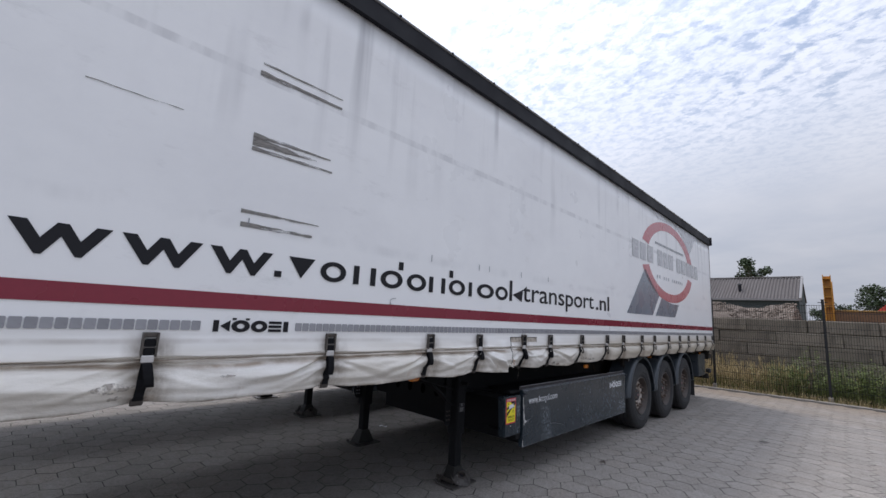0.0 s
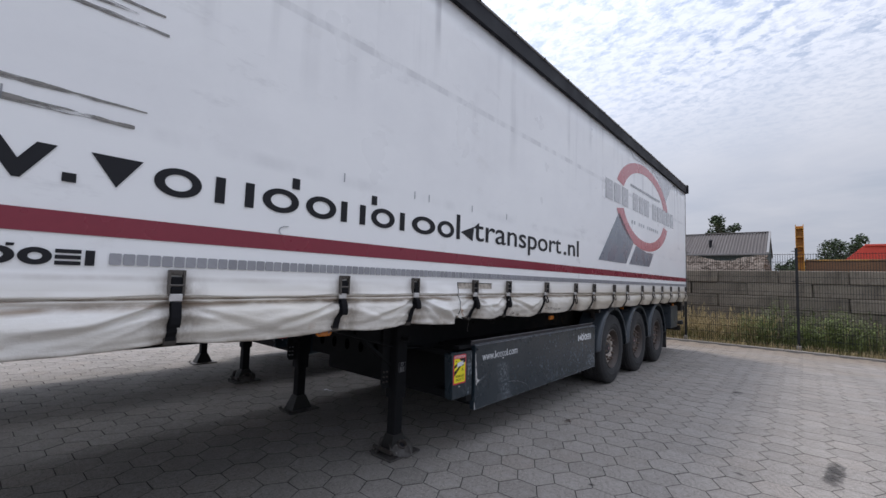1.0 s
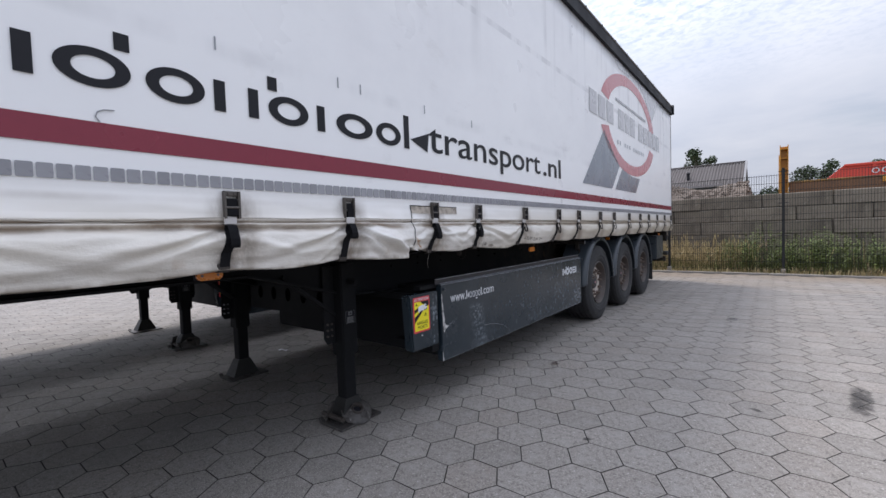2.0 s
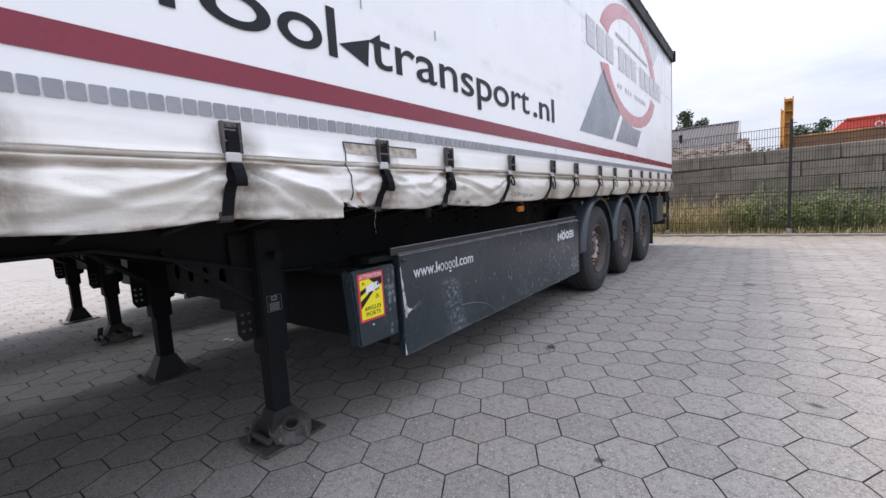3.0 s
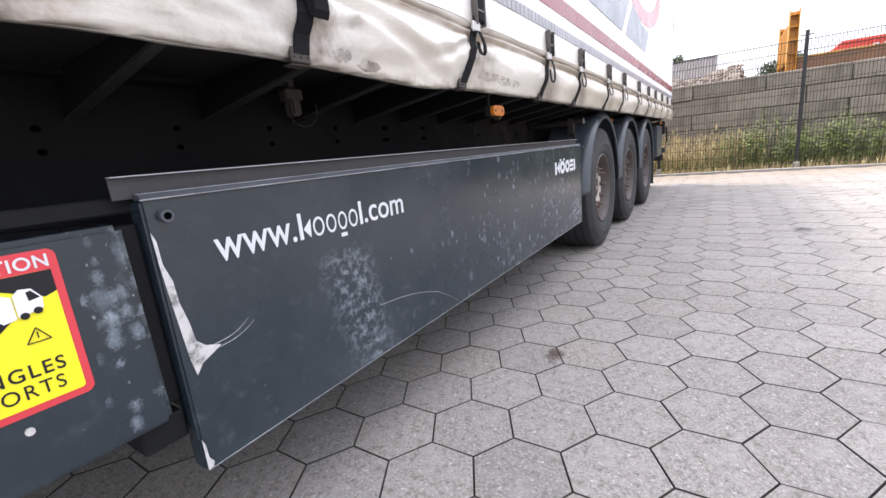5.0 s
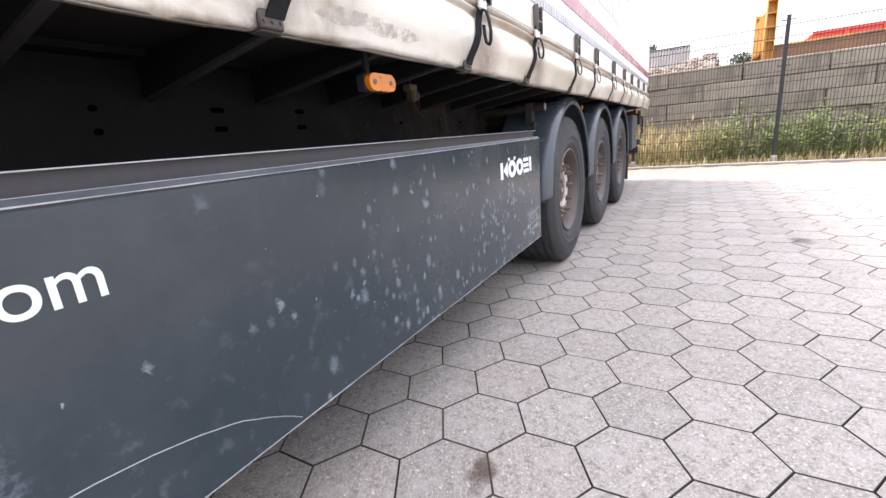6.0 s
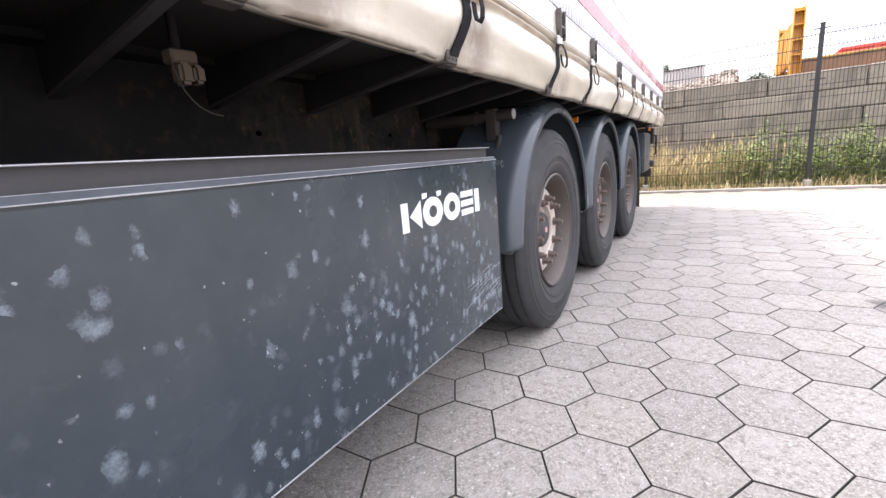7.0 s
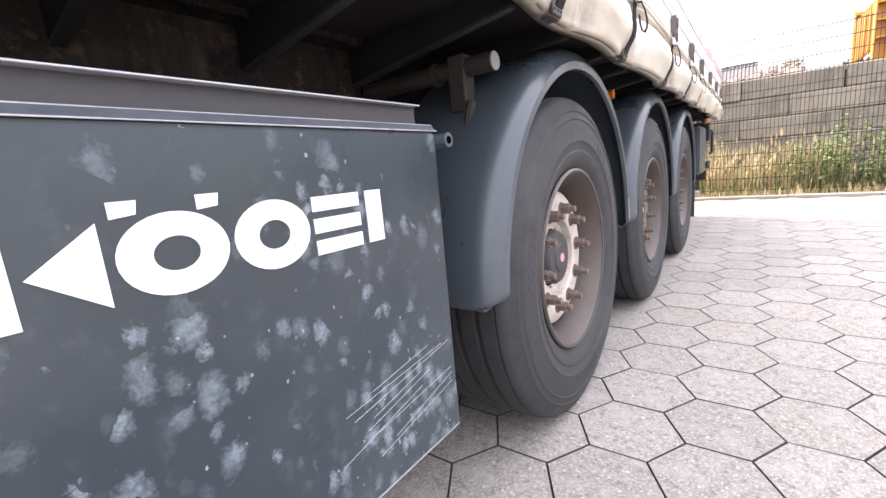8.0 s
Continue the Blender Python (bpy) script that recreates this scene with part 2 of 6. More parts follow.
scuff = tarp.range(tarp.noise(2.3, 6, 0.7, stretch=(1, 1, 1.6), off=(0, 9, 1)), 0.6, 0.75, 0.0, 0.18)
tarp.stain(scuff, (0.5, 0.47, 0.44))

# fine wrinkles in the slack lower cloth
crumple = tarp.n.new("ShaderNodeBump")
crumple.inputs["Strength"].default_value, crumple.inputs["Distance"].default_value = 0.55, 0.012
slack = tarp.math("MULTIPLY", tarp.range(z_, 1.38, 1.42, 1.0, 0.0), tarp.range(y_, 3.4, 4.6, 1.0, 0.35))
tarp.l.new(tarp.math("MULTIPLY", slack, tarp.math("ADD", tarp.noise(9, 5, 0.55, stretch=(1, 0.8, 2.2), off=(0, 3, 1)), tarp.math("MULTIPLY", tarp.noise(34, 4, 0.6), 0.3))), crumple.inputs["Height"])
tarp.l.new(tarp.bsdf.inputs["Normal"].links[0].from_socket, crumple.inputs["Normal"])
tarp.l.new(crumple.outputs[0], tarp.bsdf.inputs["Normal"])

patch_dirty = Mat("dirty_patch", (0.55, 0.49, 0.42), 0.55, var=0.25, scale=9, fine=40, bump=0.3, depth=0.004)
q_ = patch_dirty.range(patch_dirty.noise(16, 6, 0.7), 0.46, 0.66, 0.0, 0.85)
patch_dirty.stain(q_, (0.19, 0.165, 0.14))
red_paint = Mat("stripe_red", (0.225, 0.022, 0.043), 0.25, var=0.1, scale=2, fine=30, bump=0.05)
# the emblem's red, slate and greys are lightened to include glare off the cloth
ring_red = Mat("glare_pale_red", (0.50, 0.165, 0.185), 0.25, var=0.1, scale=2, fine=30, bump=0.05)
ink = Mat("printed_black", (0.014, 0.014, 0.018), 0.4, var=0.15, scale=3, fine=40, bump=0.05)
ink.bsdf.inputs["Specular IOR Level"].default_value = 0.25
grey_ink = Mat("printed_grey", (0.30, 0.31, 0.335), 0.27, var=0.06, scale=3, fine=40, bump=0.05)
name_grey = Mat("printed_mid_grey", (0.50, 0.50, 0.52), 0.27, var=0.08, scale=3, fine=40, bump=0.05)
pale_ink = Mat("printed_pale_grey", (0.52, 0.53, 0.56), 0.27, var=0.06, scale=3, fine=40, bump=0.05)
blue_ink = Mat("printed_slate", (0.205, 0.23, 0.27), 0.27, var=0.1, scale=3, fine=40, bump=0.05)
tape_grey = Mat("reflective_tape", (0.30, 0.30, 0.325), 0.3, var=0.12, scale=20, fine=200, bump=0.08, random_piece=0.12)
scrape = Mat("scraped_patch", (0.27, 0.255, 0.24), 0.7, var=0.35, scale=9, fine=30, bump=0.3)
scrape.put(scrape.range(scrape.noise(14, 5, 0.7, stretch=(1, 0.3, 3.0)), 0.40, 0.56, 0.08, 0.95), scrape.bsdf.inputs["Alpha"])
scuffed = Mat("scuffed_cloth", (0.42, 0.38, 0.34), 0.7, var=0.3, scale=12, fine=40, bump=0.2)
scuffed.put(scuffed.range(scuffed.noise(30, 5, 0.7), 0.42, 0.62, 0.0, 0.75), scuffed.bsdf.inputs["Alpha"])
rail_black = Mat("rail_dark", (0.010, 0.010, 0.014), 0.6, var=0.25, scale=3, fine=60)
rail_black.bsdf.inputs["Specular IOR Level"].default_value = 0.25
rail_grey = Mat("rail_aluminium", (0.24, 0.235, 0.235), 0.5, 0.1, var=0.2, scale=4, fine=60)
steel_dark = Mat("chassis_paint", (0.009, 0.0095, 0.011), 0.75, var=0.35, scale=3, fine=45, bump=0.2)
d_ = steel_dark.math("MULTIPLY", steel_dark.range(steel_dark.noise(2.0, 6, 0.7), 0.42, 0.7, 0.1, 0.9), steel_dark.range(steel_dark.axis(1), 3.8, 6.4, 0.06, 1.0))
steel_dark.stain(d_, (0.034, 0.029, 0.025))
d_ = steel_dark.math("MULTIPLY", steel_dark.range(steel_dark.noise(9, 5, 0.7, stretch=(1, 1, 0.18)), 0.52, 0.7, 0.0, 0.8), steel_dark.range(steel_dark.axis(1), 5.4, 6.7, 0.0, 1.0))
steel_dark.stain(d_, (0.085, 0.066, 0.05))
d_ = steel_dark.math("MULTIPLY", steel_dark.range(steel_dark.noise(5.5, 7, 0.75, off=(0, 3, 2)), 0.50, 0.60, 0.0, 0.9), steel_dark.range(steel_dark.axis(1), 4.6, 5.8, 0.0, 1.0))
steel_dark.stain(d_, (0.006, 0.006, 0.007))
d_ = steel_dark.math("MULTIPLY", steel_dark.range(steel_dark.noise(17, 6, 0.75, off=(0, 1, 7)), 0.56, 0.66, 0.0, 0.85), steel_dark.range(steel_dark.axis(1), 5.2, 6.2, 0.0, 1.0))
steel_dark.stain(d_, (0.10, 0.058, 0.03))
steel_dark.bsdf.inputs["Specular IOR Level"].default_value = 0.2
# near-black holds the shade under the floor; paler towards the wheels
under_dark = Mat("underside_shade", (0.0085, 0.008, 0.008), 0.8, var=0.4, scale=3, fine=45, bump=0.2)
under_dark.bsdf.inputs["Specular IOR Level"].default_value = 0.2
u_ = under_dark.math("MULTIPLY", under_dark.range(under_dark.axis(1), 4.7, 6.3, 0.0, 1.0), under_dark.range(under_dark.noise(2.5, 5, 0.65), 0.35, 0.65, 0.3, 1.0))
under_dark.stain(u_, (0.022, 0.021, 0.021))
# lighter copy of the underside colour: the flanges' bright edges are painted
arm_edge = Mat("lit_flange_edge", (0.030, 0.029, 0.030), 0.6, var=0.4, scale=5, fine=45, bump=0.2)
pipe_steel = Mat("pipe_steel", (0.042, 0.035, 0.031), 0.7, 0.2, var=0.45, scale=14, fine=90, bump=0.3)
# flat black pieces paint the dark inside of holes that aren't cut
void_black = Mat("hole_shade", (0.002, 0.002, 0.002), 1.0, var=0.1, bump=0)
void_black.bsdf.inputs["Specular IOR Level"].default_value = 0.0
lip_zinc = Mat("bare_zinc", (0.52, 0.52, 0.56), 0.35, 0.35, var=0.3, scale=10, fine=80)
rail_lip = Mat("worn_zinc", (0.30, 0.31, 0.33), 0.4, 0.5, var=0.3, scale=10, fine=80)
webbing = Mat("webbing", (0.010, 0.010, 0.012), 0.8, var=0.2, scale=30, fine=400, bump=0.4, depth=0.001)
webbing.bsdf.inputs["Specular IOR Level"].default_value = 0.15
buckle_steel = Mat("buckle_steel", (0.13, 0.118, 0.108), 0.45, 0.7, var=0.4, scale=25, fine=150, bump=0.2)
hook_steel = Mat("hook_steel", (0.060, 0.050, 0.044), 0.6, 0.2, var=0.4, scale=20, fine=150, bump=0.3)
keeper_grey = Mat("keeper", (0.58, 0.56, 0.55), 0.5, 0.2, var=0.15, scale=20, fine=150)
plate_grey = Mat("plate_print", (0.17, 0.17, 0.17), 0.6, var=0.3, scale=40, fine=200)
worn_plate = Mat("worn_plate", (0.10, 0.092, 0.086), 0.6, 0.3, var=0.45, scale=14, fine=90, bump=0.5, depth=0.004)
w_ = worn_plate.range(worn_plate.noise(16, 6, 0.75), 0.46, 0.62, 0.0, 0.9)
worn_plate.stain(w_, (0.028, 0.022, 0.02))
w_ = worn_plate.range(worn_plate.noise(22, 5, 0.7, off=(4, 1, 1)), 0.60, 0.70, 0.0, 0.7)
worn_plate.stain(w_, (0.26, 0.245, 0.23))
cord_grey = Mat("cord", (0.50, 0.46, 0.41), 0.8, var=0.3, scale=20, fine=150)
old_plastic = Mat("old_plastic", (0.085, 0.062, 0.043), 0.6, var=0.2, scale=20, fine=100)
rubber = Mat("tyre_rubber", (0.027, 0.027, 0.029), 0.75, var=0.22, scale=5, fine=70, bump=0.25)
r_ = rubber.range(rubber.noise(3.5, 6, 0.65), 0.5, 0.75, 0.0, 0.45)
rubber.stain(r_, (0.065, 0.062, 0.058))
r_ = rubber.range(rubber.noise(11, 6, 0.75, off=(3, 1, 5)), 0.48, 0.68, 0.0, 0.7)
rubber.stain(r_, (0.014, 0.014, 0.015))
r_ = rubber.range(rubber.noise(30, 5, 0.7, off=(1, 6, 2)), 0.60, 0.72, 0.0, 0.5)
rubber.stain(r_, (0.07, 0.065, 0.06))
rim_paint = Mat("rim_paint", (0.50, 0.44, 0.39), 0.6, 0.1, var=0.3, scale=9, fine=60, bump=0.2)
r_ = rim_paint.range(rim_paint.noise(7, 6, 0.7), 0.52, 0.7, 0.0, 0.75)
rim_paint.stain(r_, (0.13, 0.075, 0.05))
rim_dirty = Mat("dirty_rim_paint", (0.17, 0.14, 0.12), 0.6, 0.1, var=0.35, scale=9, fine=60, bump=0.2)
r_ = rim_dirty.range(rim_dirty.noise(7, 6, 0.7), 0.45, 0.65, 0.0, 0.8)
rim_dirty.stain(r_, (0.06, 0.042, 0.034))
rim_barrel = Mat("rim_barrel", (0.085, 0.069, 0.062), 0.55, 0.1, var=0.3, scale=9, fine=60, bump=0.2)
r_ = rim_barrel.range(rim_barrel.noise(6, 6, 0.7), 0.45, 0.68, 0.0, 0.8)
rim_barrel.stain(r_, (0.07, 0.05, 0.042))
rim_dark = Mat("hub_paint", (0.05, 0.048, 0.05), 0.6, 0.2, var=0.4, scale=9, fine=60, bump=0.2)
nut_steel = Mat("nut_steel", (0.17, 0.13, 0.11), 0.6, 0.5, var=0.4, scale=30, fine=150, bump=0.3)
guard_plastic = Mat("guard_plastic", (0.053, 0.064, 0.077), 0.32, var=0.18, scale=5, fine=250, bump=0.08, depth=0.001)
g_ = guard_plastic.range(guard_plastic.noise(3, 6, 0.7), 0.55, 0.8, 0.0, 0.3)
guard_plastic.stain(g_, (0.15, 0.15, 0.15))

panel_paint = Mat("panel_paint", (0.0175, 0.0275, 0.0365), 0.24, var=0.12, scale=2.5, fine=90, bump=0.06, depth=0.001)
yy, zz = panel_paint.axis(1), panel_paint.axis(2)
flat_yz = panel_paint.n.new("ShaderNodeCombineXYZ")
panel_paint.l.new(panel_paint.math("ADD", yy, panel_paint.range(panel_paint.noise(38, 3), 0.3, 0.7, -0.003, 0.003)), flat_yz.inputs[0])
panel_paint.l.new(panel_paint.math("ADD", panel_paint.math("MULTIPLY", zz, 0.72), panel_paint.range(panel_paint.noise(33, 3, off=(0, 4, 7)), 0.3, 0.7, -0.004, 0.004)), flat_yz.inputs[1])


panel_paint.bsdf.inputs["Specular IOR Level"].default_value = 0.5


def chips(scale, r0, r1, amount, ragged):
    """Round pale chips, more of them towards the wheel and round the front corner."""
    t = panel_paint.n.new("ShaderNodeTexVoronoi")
    t.voronoi_dimensions = "2D"
    t.inputs["Scale"].default_value = scale
    panel_paint.l.new(flat_yz.outputs[0], t.inputs["Vector"])
    s = panel_paint.n.new("ShaderNodeSeparateColor")
    panel_paint.l.new(t.outputs["Color"], s.inputs[0])
    d = panel_paint.math("ADD", t.outputs["Distance"], panel_paint.range(panel_paint.noise(scale * 5, 4, 0.7), 0.3, 0.7, -ragged, ragged))
    size = panel_paint.range(s.outputs[2], 0, 1, 0.45, 0.95)
    d = panel_paint.math("DIVIDE", d, size)
    here = panel_paint.math("LESS_THAN", s.outputs[0], panel_paint.math("MULTIPLY", much, amount))
    inner = panel_paint.range(panel_paint.noise(scale * 7, 3), 0.35, 0.7, 1.0, 0.45)
    f = panel_paint.math("MULTIPLY", panel_paint.range(d, r0, r1, 1.0, 0.0), here)
    return panel_paint.math("MULTIPLY", panel_paint.math("MULTIPLY", f, inner), panel_paint.range(s.outputs[1], 0, 1, 0.03, 0.46))


low_z = panel_paint.range(zz, 0.42, 0.76, 1.0, 0.16)
near_wheel = panel_paint.math("MULTIPLY", panel_paint.range(yy, 5.35, 6.2, 0.0, 0.40), low_z)
by_front = panel_paint.math("MULTIPLY", panel_paint.range(yy, 3.35, 3.39, 0.0, 0.8), panel_paint.range(yy, 3.44, 3.45, 1.0, 0.0))
strewn = panel_paint.math("MULTIPLY", panel_paint.range(yy, 4.3, 5.1, 0.008, 0.34), panel_paint.range(zz, 0.5, 0.8, 1.0, 0.6))
much = panel_paint.math("ADD", panel_paint.math("MAXIMUM", near_wheel, by_front), strewn)
much = panel_paint.math("MULTIPLY", much, panel_paint.range(panel_paint.noise(6.5, 3), 0.40, 0.58, 0.10, 1.5))
panel_paint.stain(chips(21, 0.12, 0.46, 0.8, 0.13), (0.34, 0.40, 0.46))
panel_paint.stain(chips(34, 0.16, 0.52, 0.8, 0.14), (0.35, 0.41, 0.47))
panel_paint.stain(chips(95, 0.14, 0.26, 0.12, 0.05), (0.62, 0.65, 0.68))
soft_ = panel_paint.math("MULTIPLY", panel_paint.range(panel_paint.noise(26, 4, 0.55, off=(0, 7, 1)), 0.58, 0.72, 0.0, 0.10), panel_paint.range(zz, 0.5, 0.8, 1.0, 0.25))
soft_ = panel_paint.math("MULTIPLY", soft_, panel_paint.range(panel_paint.noise(2.2, 3, off=(0, 2, 1)), 0.4, 0.6, 0.1, 1.0))
panel_paint.stain(soft_, (0.34, 0.39, 0.44))
rub = panel_paint.math("MULTIPLY", panel_paint.range(panel_paint.math("ABSOLUTE", panel_paint.math("SUBTRACT", yy, panel_paint.range(zz, 0.4, 0.75, 4.0, 3.93))), 0.03, 0.12, 1.0, 0.0), panel_paint.range(zz, 0.68, 0.74, 1.0, 0.0))
rub = panel_paint.math("MULTIPLY", rub, panel_paint.range(panel_paint.noise(45, 5, 0.7), 0.47, 0.66, 0.0, 0.42))
panel_paint.stain(rub, (0.40, 0.46, 0.52))
dusty = panel_paint.range(panel_paint.noise(1.6, 6, 0.65), 0.45, 0.75, 0.0, 0.10)
panel_paint.stain(dusty, (0.25, 0.26, 0.27))

flange_paint = Mat("flange_paint", (0.046, 0.044, 0.047), 0.42, var=0.25, scale=4, fine=60, bump=0.1)
flange_paint.bsdf.inputs["Specular IOR Level"].default_value = 0.3
ledge_paint = Mat("ledge_paint", (0.062, 0.070, 0.082), 0.45, 0.1, var=0.4, scale=9, fine=60, bump=0.1)
foot_steel = Mat("foot_steel", (0.022, 0.021, 0.02), 0.6, 0.3, var=0.4, scale=20, fine=120, bump=0.3)
bare = Mat("bare_scrape", (0.60, 0.585, 0.575), 0.55, 0.1, var=0.25, scale=25, fine=120, bump=0.25)
bare.put(bare.range(bare.noise(30, 5, 0.7), 0.36, 0.52, 0.35, 1.0), bare.bsdf.inputs["Alpha"])
white_ink = Mat("lettering_white", (0.63, 0.64, 0.66), 0.45, var=0.04, scale=10, fine=80, bump=0.05)
badge = Mat("badge", (0.5, 0.26, 0.28), 0.5, var=0.1)
stk_red = Mat("sticker_red", (0.62, 0.045, 0.06), 0.35, var=0.05, bump=0.03)
stk_yellow = Mat("sticker_yellow", (0.86, 0.75, 0.015), 0.35, var=0.05, bump=0.03)
stk_white = Mat("sticker_white", (0.78, 0.77, 0.80), 0.4, var=0.05, bump=0.03)
amber = Mat("amber_lens", (0.60, 0.175, 0.002), 0.3, var=0.1, scale=30, fine=200, bump=0.15, coat=0.15)
amber.bsdf.inputs["Transmission Weight"].default_value = 0.15
# floor boards coloured near black, the shade beneath them included
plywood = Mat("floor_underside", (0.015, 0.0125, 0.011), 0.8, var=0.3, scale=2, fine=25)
roof_white = Mat("roof_sheet", (0.7, 0.7, 0.7), 0.5, var=0.06)

paver = Mat("paver_concrete", (0.268, 0.244, 0.222), 0.9, var=0.10, scale=2.2, fine=75, bump=0.7, depth=0.006, random_piece=0.12, random_island=0.13)
tone_ = paver.n.new("ShaderNodeObjectInfo")
lot_ = paver.n.new("ShaderNodeNewGeometry")
mix_ = paver.math("FRACT", paver.math("ADD", paver.math("MULTIPLY", tone_.outputs["Random"], 3.7), paver.math("MULTIPLY", lot_.outputs["Random Per Island"], 5.3)))
paver.stain(paver.range(mix_, 0.62, 1.0, 0.0, 0.35), (0.31, 0.262, 0.225))
p_ = paver.range(paver.noise(36, 6, 0.8, off=(1, 1, 2)), 0.49, 0.60, 0.0, 0.8)
paver.stain(p_, (0.135, 0.122, 0.108))
p_ = paver.range(paver.noise(75, 5, 0.8, stretch=(1, 1.8, 1), off=(3, 1, 2)), 0.53, 0.60, 0.0, 0.62)
paver.stain(p_, (0.50, 0.468, 0.43))
p_ = paver.range(paver.noise(90, 4, 0.8, stretch=(1.6, 1, 1), off=(6, 4, 2)), 0.56, 0.615, 0.0, 0.7)
paver.stain(p_, (0.075, 0.075, 0.067))
p_ = paver.range(paver.noise(60, 3, 0.6, off=(9, 2, 1)), 0.655, 0.70, 0.0, 0.5)
paver.stain(p_, (0.68, 0.65, 0.62))
p_ = paver.range(paver.noise(9, 5, 0.7, off=(5, 1, 2)), 0.52, 0.72, 0.0, 0.5)
paver.stain(p_, (0.37, 0.345, 0.32))
p_ = paver.range(paver.noise(0.9, 6, 0.68, off=(2, 7, 0)), 0.5, 0.75, 0.0, 0.45)
paver.stain(p_, (0.17, 0.16, 0.15))
drift = paver.math("ADD", paver.axis(1), paver.range(paver.noise(0.7, 5, 0.6, stretch=(0.5, 1, 1), off=(4, 4, 0)), 0.25, 0.75, -1.6, 1.6))
paver.stain(paver.math("MULTIPLY", paver.range(drift, 11.4, 13.6, 0.0, 0.9), paver.range(paver.noise(14, 4, 0.7, off=(2, 2, 5)), 0.3, 0.6, 0.75, 1.0)), (0.225, 0.177, 0.13))
joint_sand = Mat("joint_sand", (0.03, 0.027, 0.024), 0.95, var=0.3, scale=3, fine=80, bump=0.4)
j_ = joint_sand.range(joint_sand.noise(2.6, 5, 0.65), 0.58, 0.74, 0.0, 0.4)
joint_sand.stain(j_, (0.16, 0.145, 0.125))
paver_edge = Mat("paver_edge", (0.042, 0.037, 0.032), 0.95, var=0.35, scale=6, fine=80, bump=0.4)
e_ = paver_edge.range(paver_edge.noise(7, 5, 0.7), 0.56, 0.72, 0.0, 0.4)
paver_edge.stain(e_, (0.22, 0.195, 0.17))
soil = Mat("dry_soil", (0.22, 0.18, 0.13), 0.95, var=0.3, scale=2.5, fine=40, bump=0.6, depth=0.02)
kerb_concrete = Mat("kerb_concrete", (0.29, 0.262, 0.23), 0.85, var=0.15, scale=5, fine=70, bump=0.3, random_piece=0.08)
block_concrete = Mat("block_concrete", (0.225, 0.19, 0.15), 0.9, var=0.28, scale=2.2, fine=40, bump=0.5, depth=0.01, random_piece=0.2)
b_ = block_concrete.range(block_concrete.noise(3.0, 6, 0.7, stretch=(1, 1, 0.35)), 0.46, 0.66, 0.0, 0.75)
block_concrete.stain(b_, (0.095, 0.08, 0.062))
b_ = block_concrete.range(block_concrete.noise(7.0, 6, 0.75, off=(3, 3, 1)), 0.54, 0.7, 0.0, 0.5)
block_concrete.stain(b_, (0.33, 0.30, 0.26))
post_paint = Mat("post_paint", (0.008, 0.0085, 0.010), 0.6, var=0.2)
wire_paint = Mat("wire_paint", (0.010, 0.0105, 0.0105), 0.5, var=0.2, bump=0)
dry_grass = Mat("dry_grass", (0.48, 0.375, 0.19), 0.8, var=0.3, scale=1.5, fine=20, bump=0, random_island=0.35)
green_grass = Mat("green_grass", (0.12, 0.135, 0.035), 0.75, var=0.3, scale=1.5, fine=20, bump=0, random_island=0.35)
nettle = Mat("nettle_leaf", (0.125, 0.165, 0.03), 0.6, var=0.35, scale=1.5, fine=20, bump=0, random_island=0.45)
tree_leaf = Mat("tree_leaf", (0.045, 0.07, 0.028), 0.6, var=0.3, scale=0.6, fine=8, bump=0, random_island=0.4)
for leafy in (dry_grass, green_grass, nettle, tree_leaf):
    leafy.bsdf.inputs["Transmission Weight"].default_value = 0.0
    leafy.bsdf.inputs["Subsurface Weight"].default_value = 0.0
bark = Mat("bark", (0.09, 0.07, 0.055), 0.9, var=0.3, scale=3, fine=25, bump=0.5)
rubble = Mat("rubble", (0.20, 0.163, 0.135), 0.95, var=0.35, scale=1.2, fine=9, bump=0.7, depth=0.06, random_island=0.22)
crane_yellow = Mat("machine_yellow", (0.52, 0.235, 0.022), 0.5, var=0.2, scale=2, fine=20, bump=0.15)
rust_brown = Mat("rusty_deck", (0.16, 0.085, 0.045), 0.8, var=0.35, scale=2, fine=15, bump=0.3)
deck_paint = Mat("worn_deck_paint", (0.40, 0.22, 0.05), 0.7, var=0.3, scale=2, fine=15, bump=0.3)
k_ = deck_paint.range(deck_paint.noise(1.6, 6, 0.7), 0.42, 0.58, 0.0, 0.95)
deck_paint.stain(k_, (0.13, 0.075, 0.04))
load_red = Mat("red_sheet", (0.60, 0.06, 0.035), 0.5, var=0.1, scale=1, fine=10)
roof_sheet = Mat("fibre_cement", (0.125, 0.112, 0.108), 0.85, var=0.2, scale=0.6, fine=6, bump=0.2, random_piece=0.08)
barn_green = Mat("barn_boards", (0.035, 0.05, 0.05), 0.7, var=0.25, scale=0.8, fine=8)


# ---- building helpers ----
def mesh_of(name, bm, material, smooth=False):
    me = bpy.data.meshes.new(name)
    bmesh.ops.recalc_face_normals(bm, faces=bm.faces)
    bm.to_mesh(me)
    bm.free()
    me.materials.append(material.m)
    if smooth:
        me.shade_smooth()
        if smooth is not True:
            me.set_sharp_from_angle(angle=radians(smooth))
    return me


def part(name, bm, material, parent, label="", smooth=False, at=None):
    ob = new(name, bm if isinstance(bm, bpy.types.Mesh) else mesh_of(name, bm, material, smooth))
    ob.parent = parent
    if at is not None:
        ob.matrix_basis = at
    return tagged(ob, label)


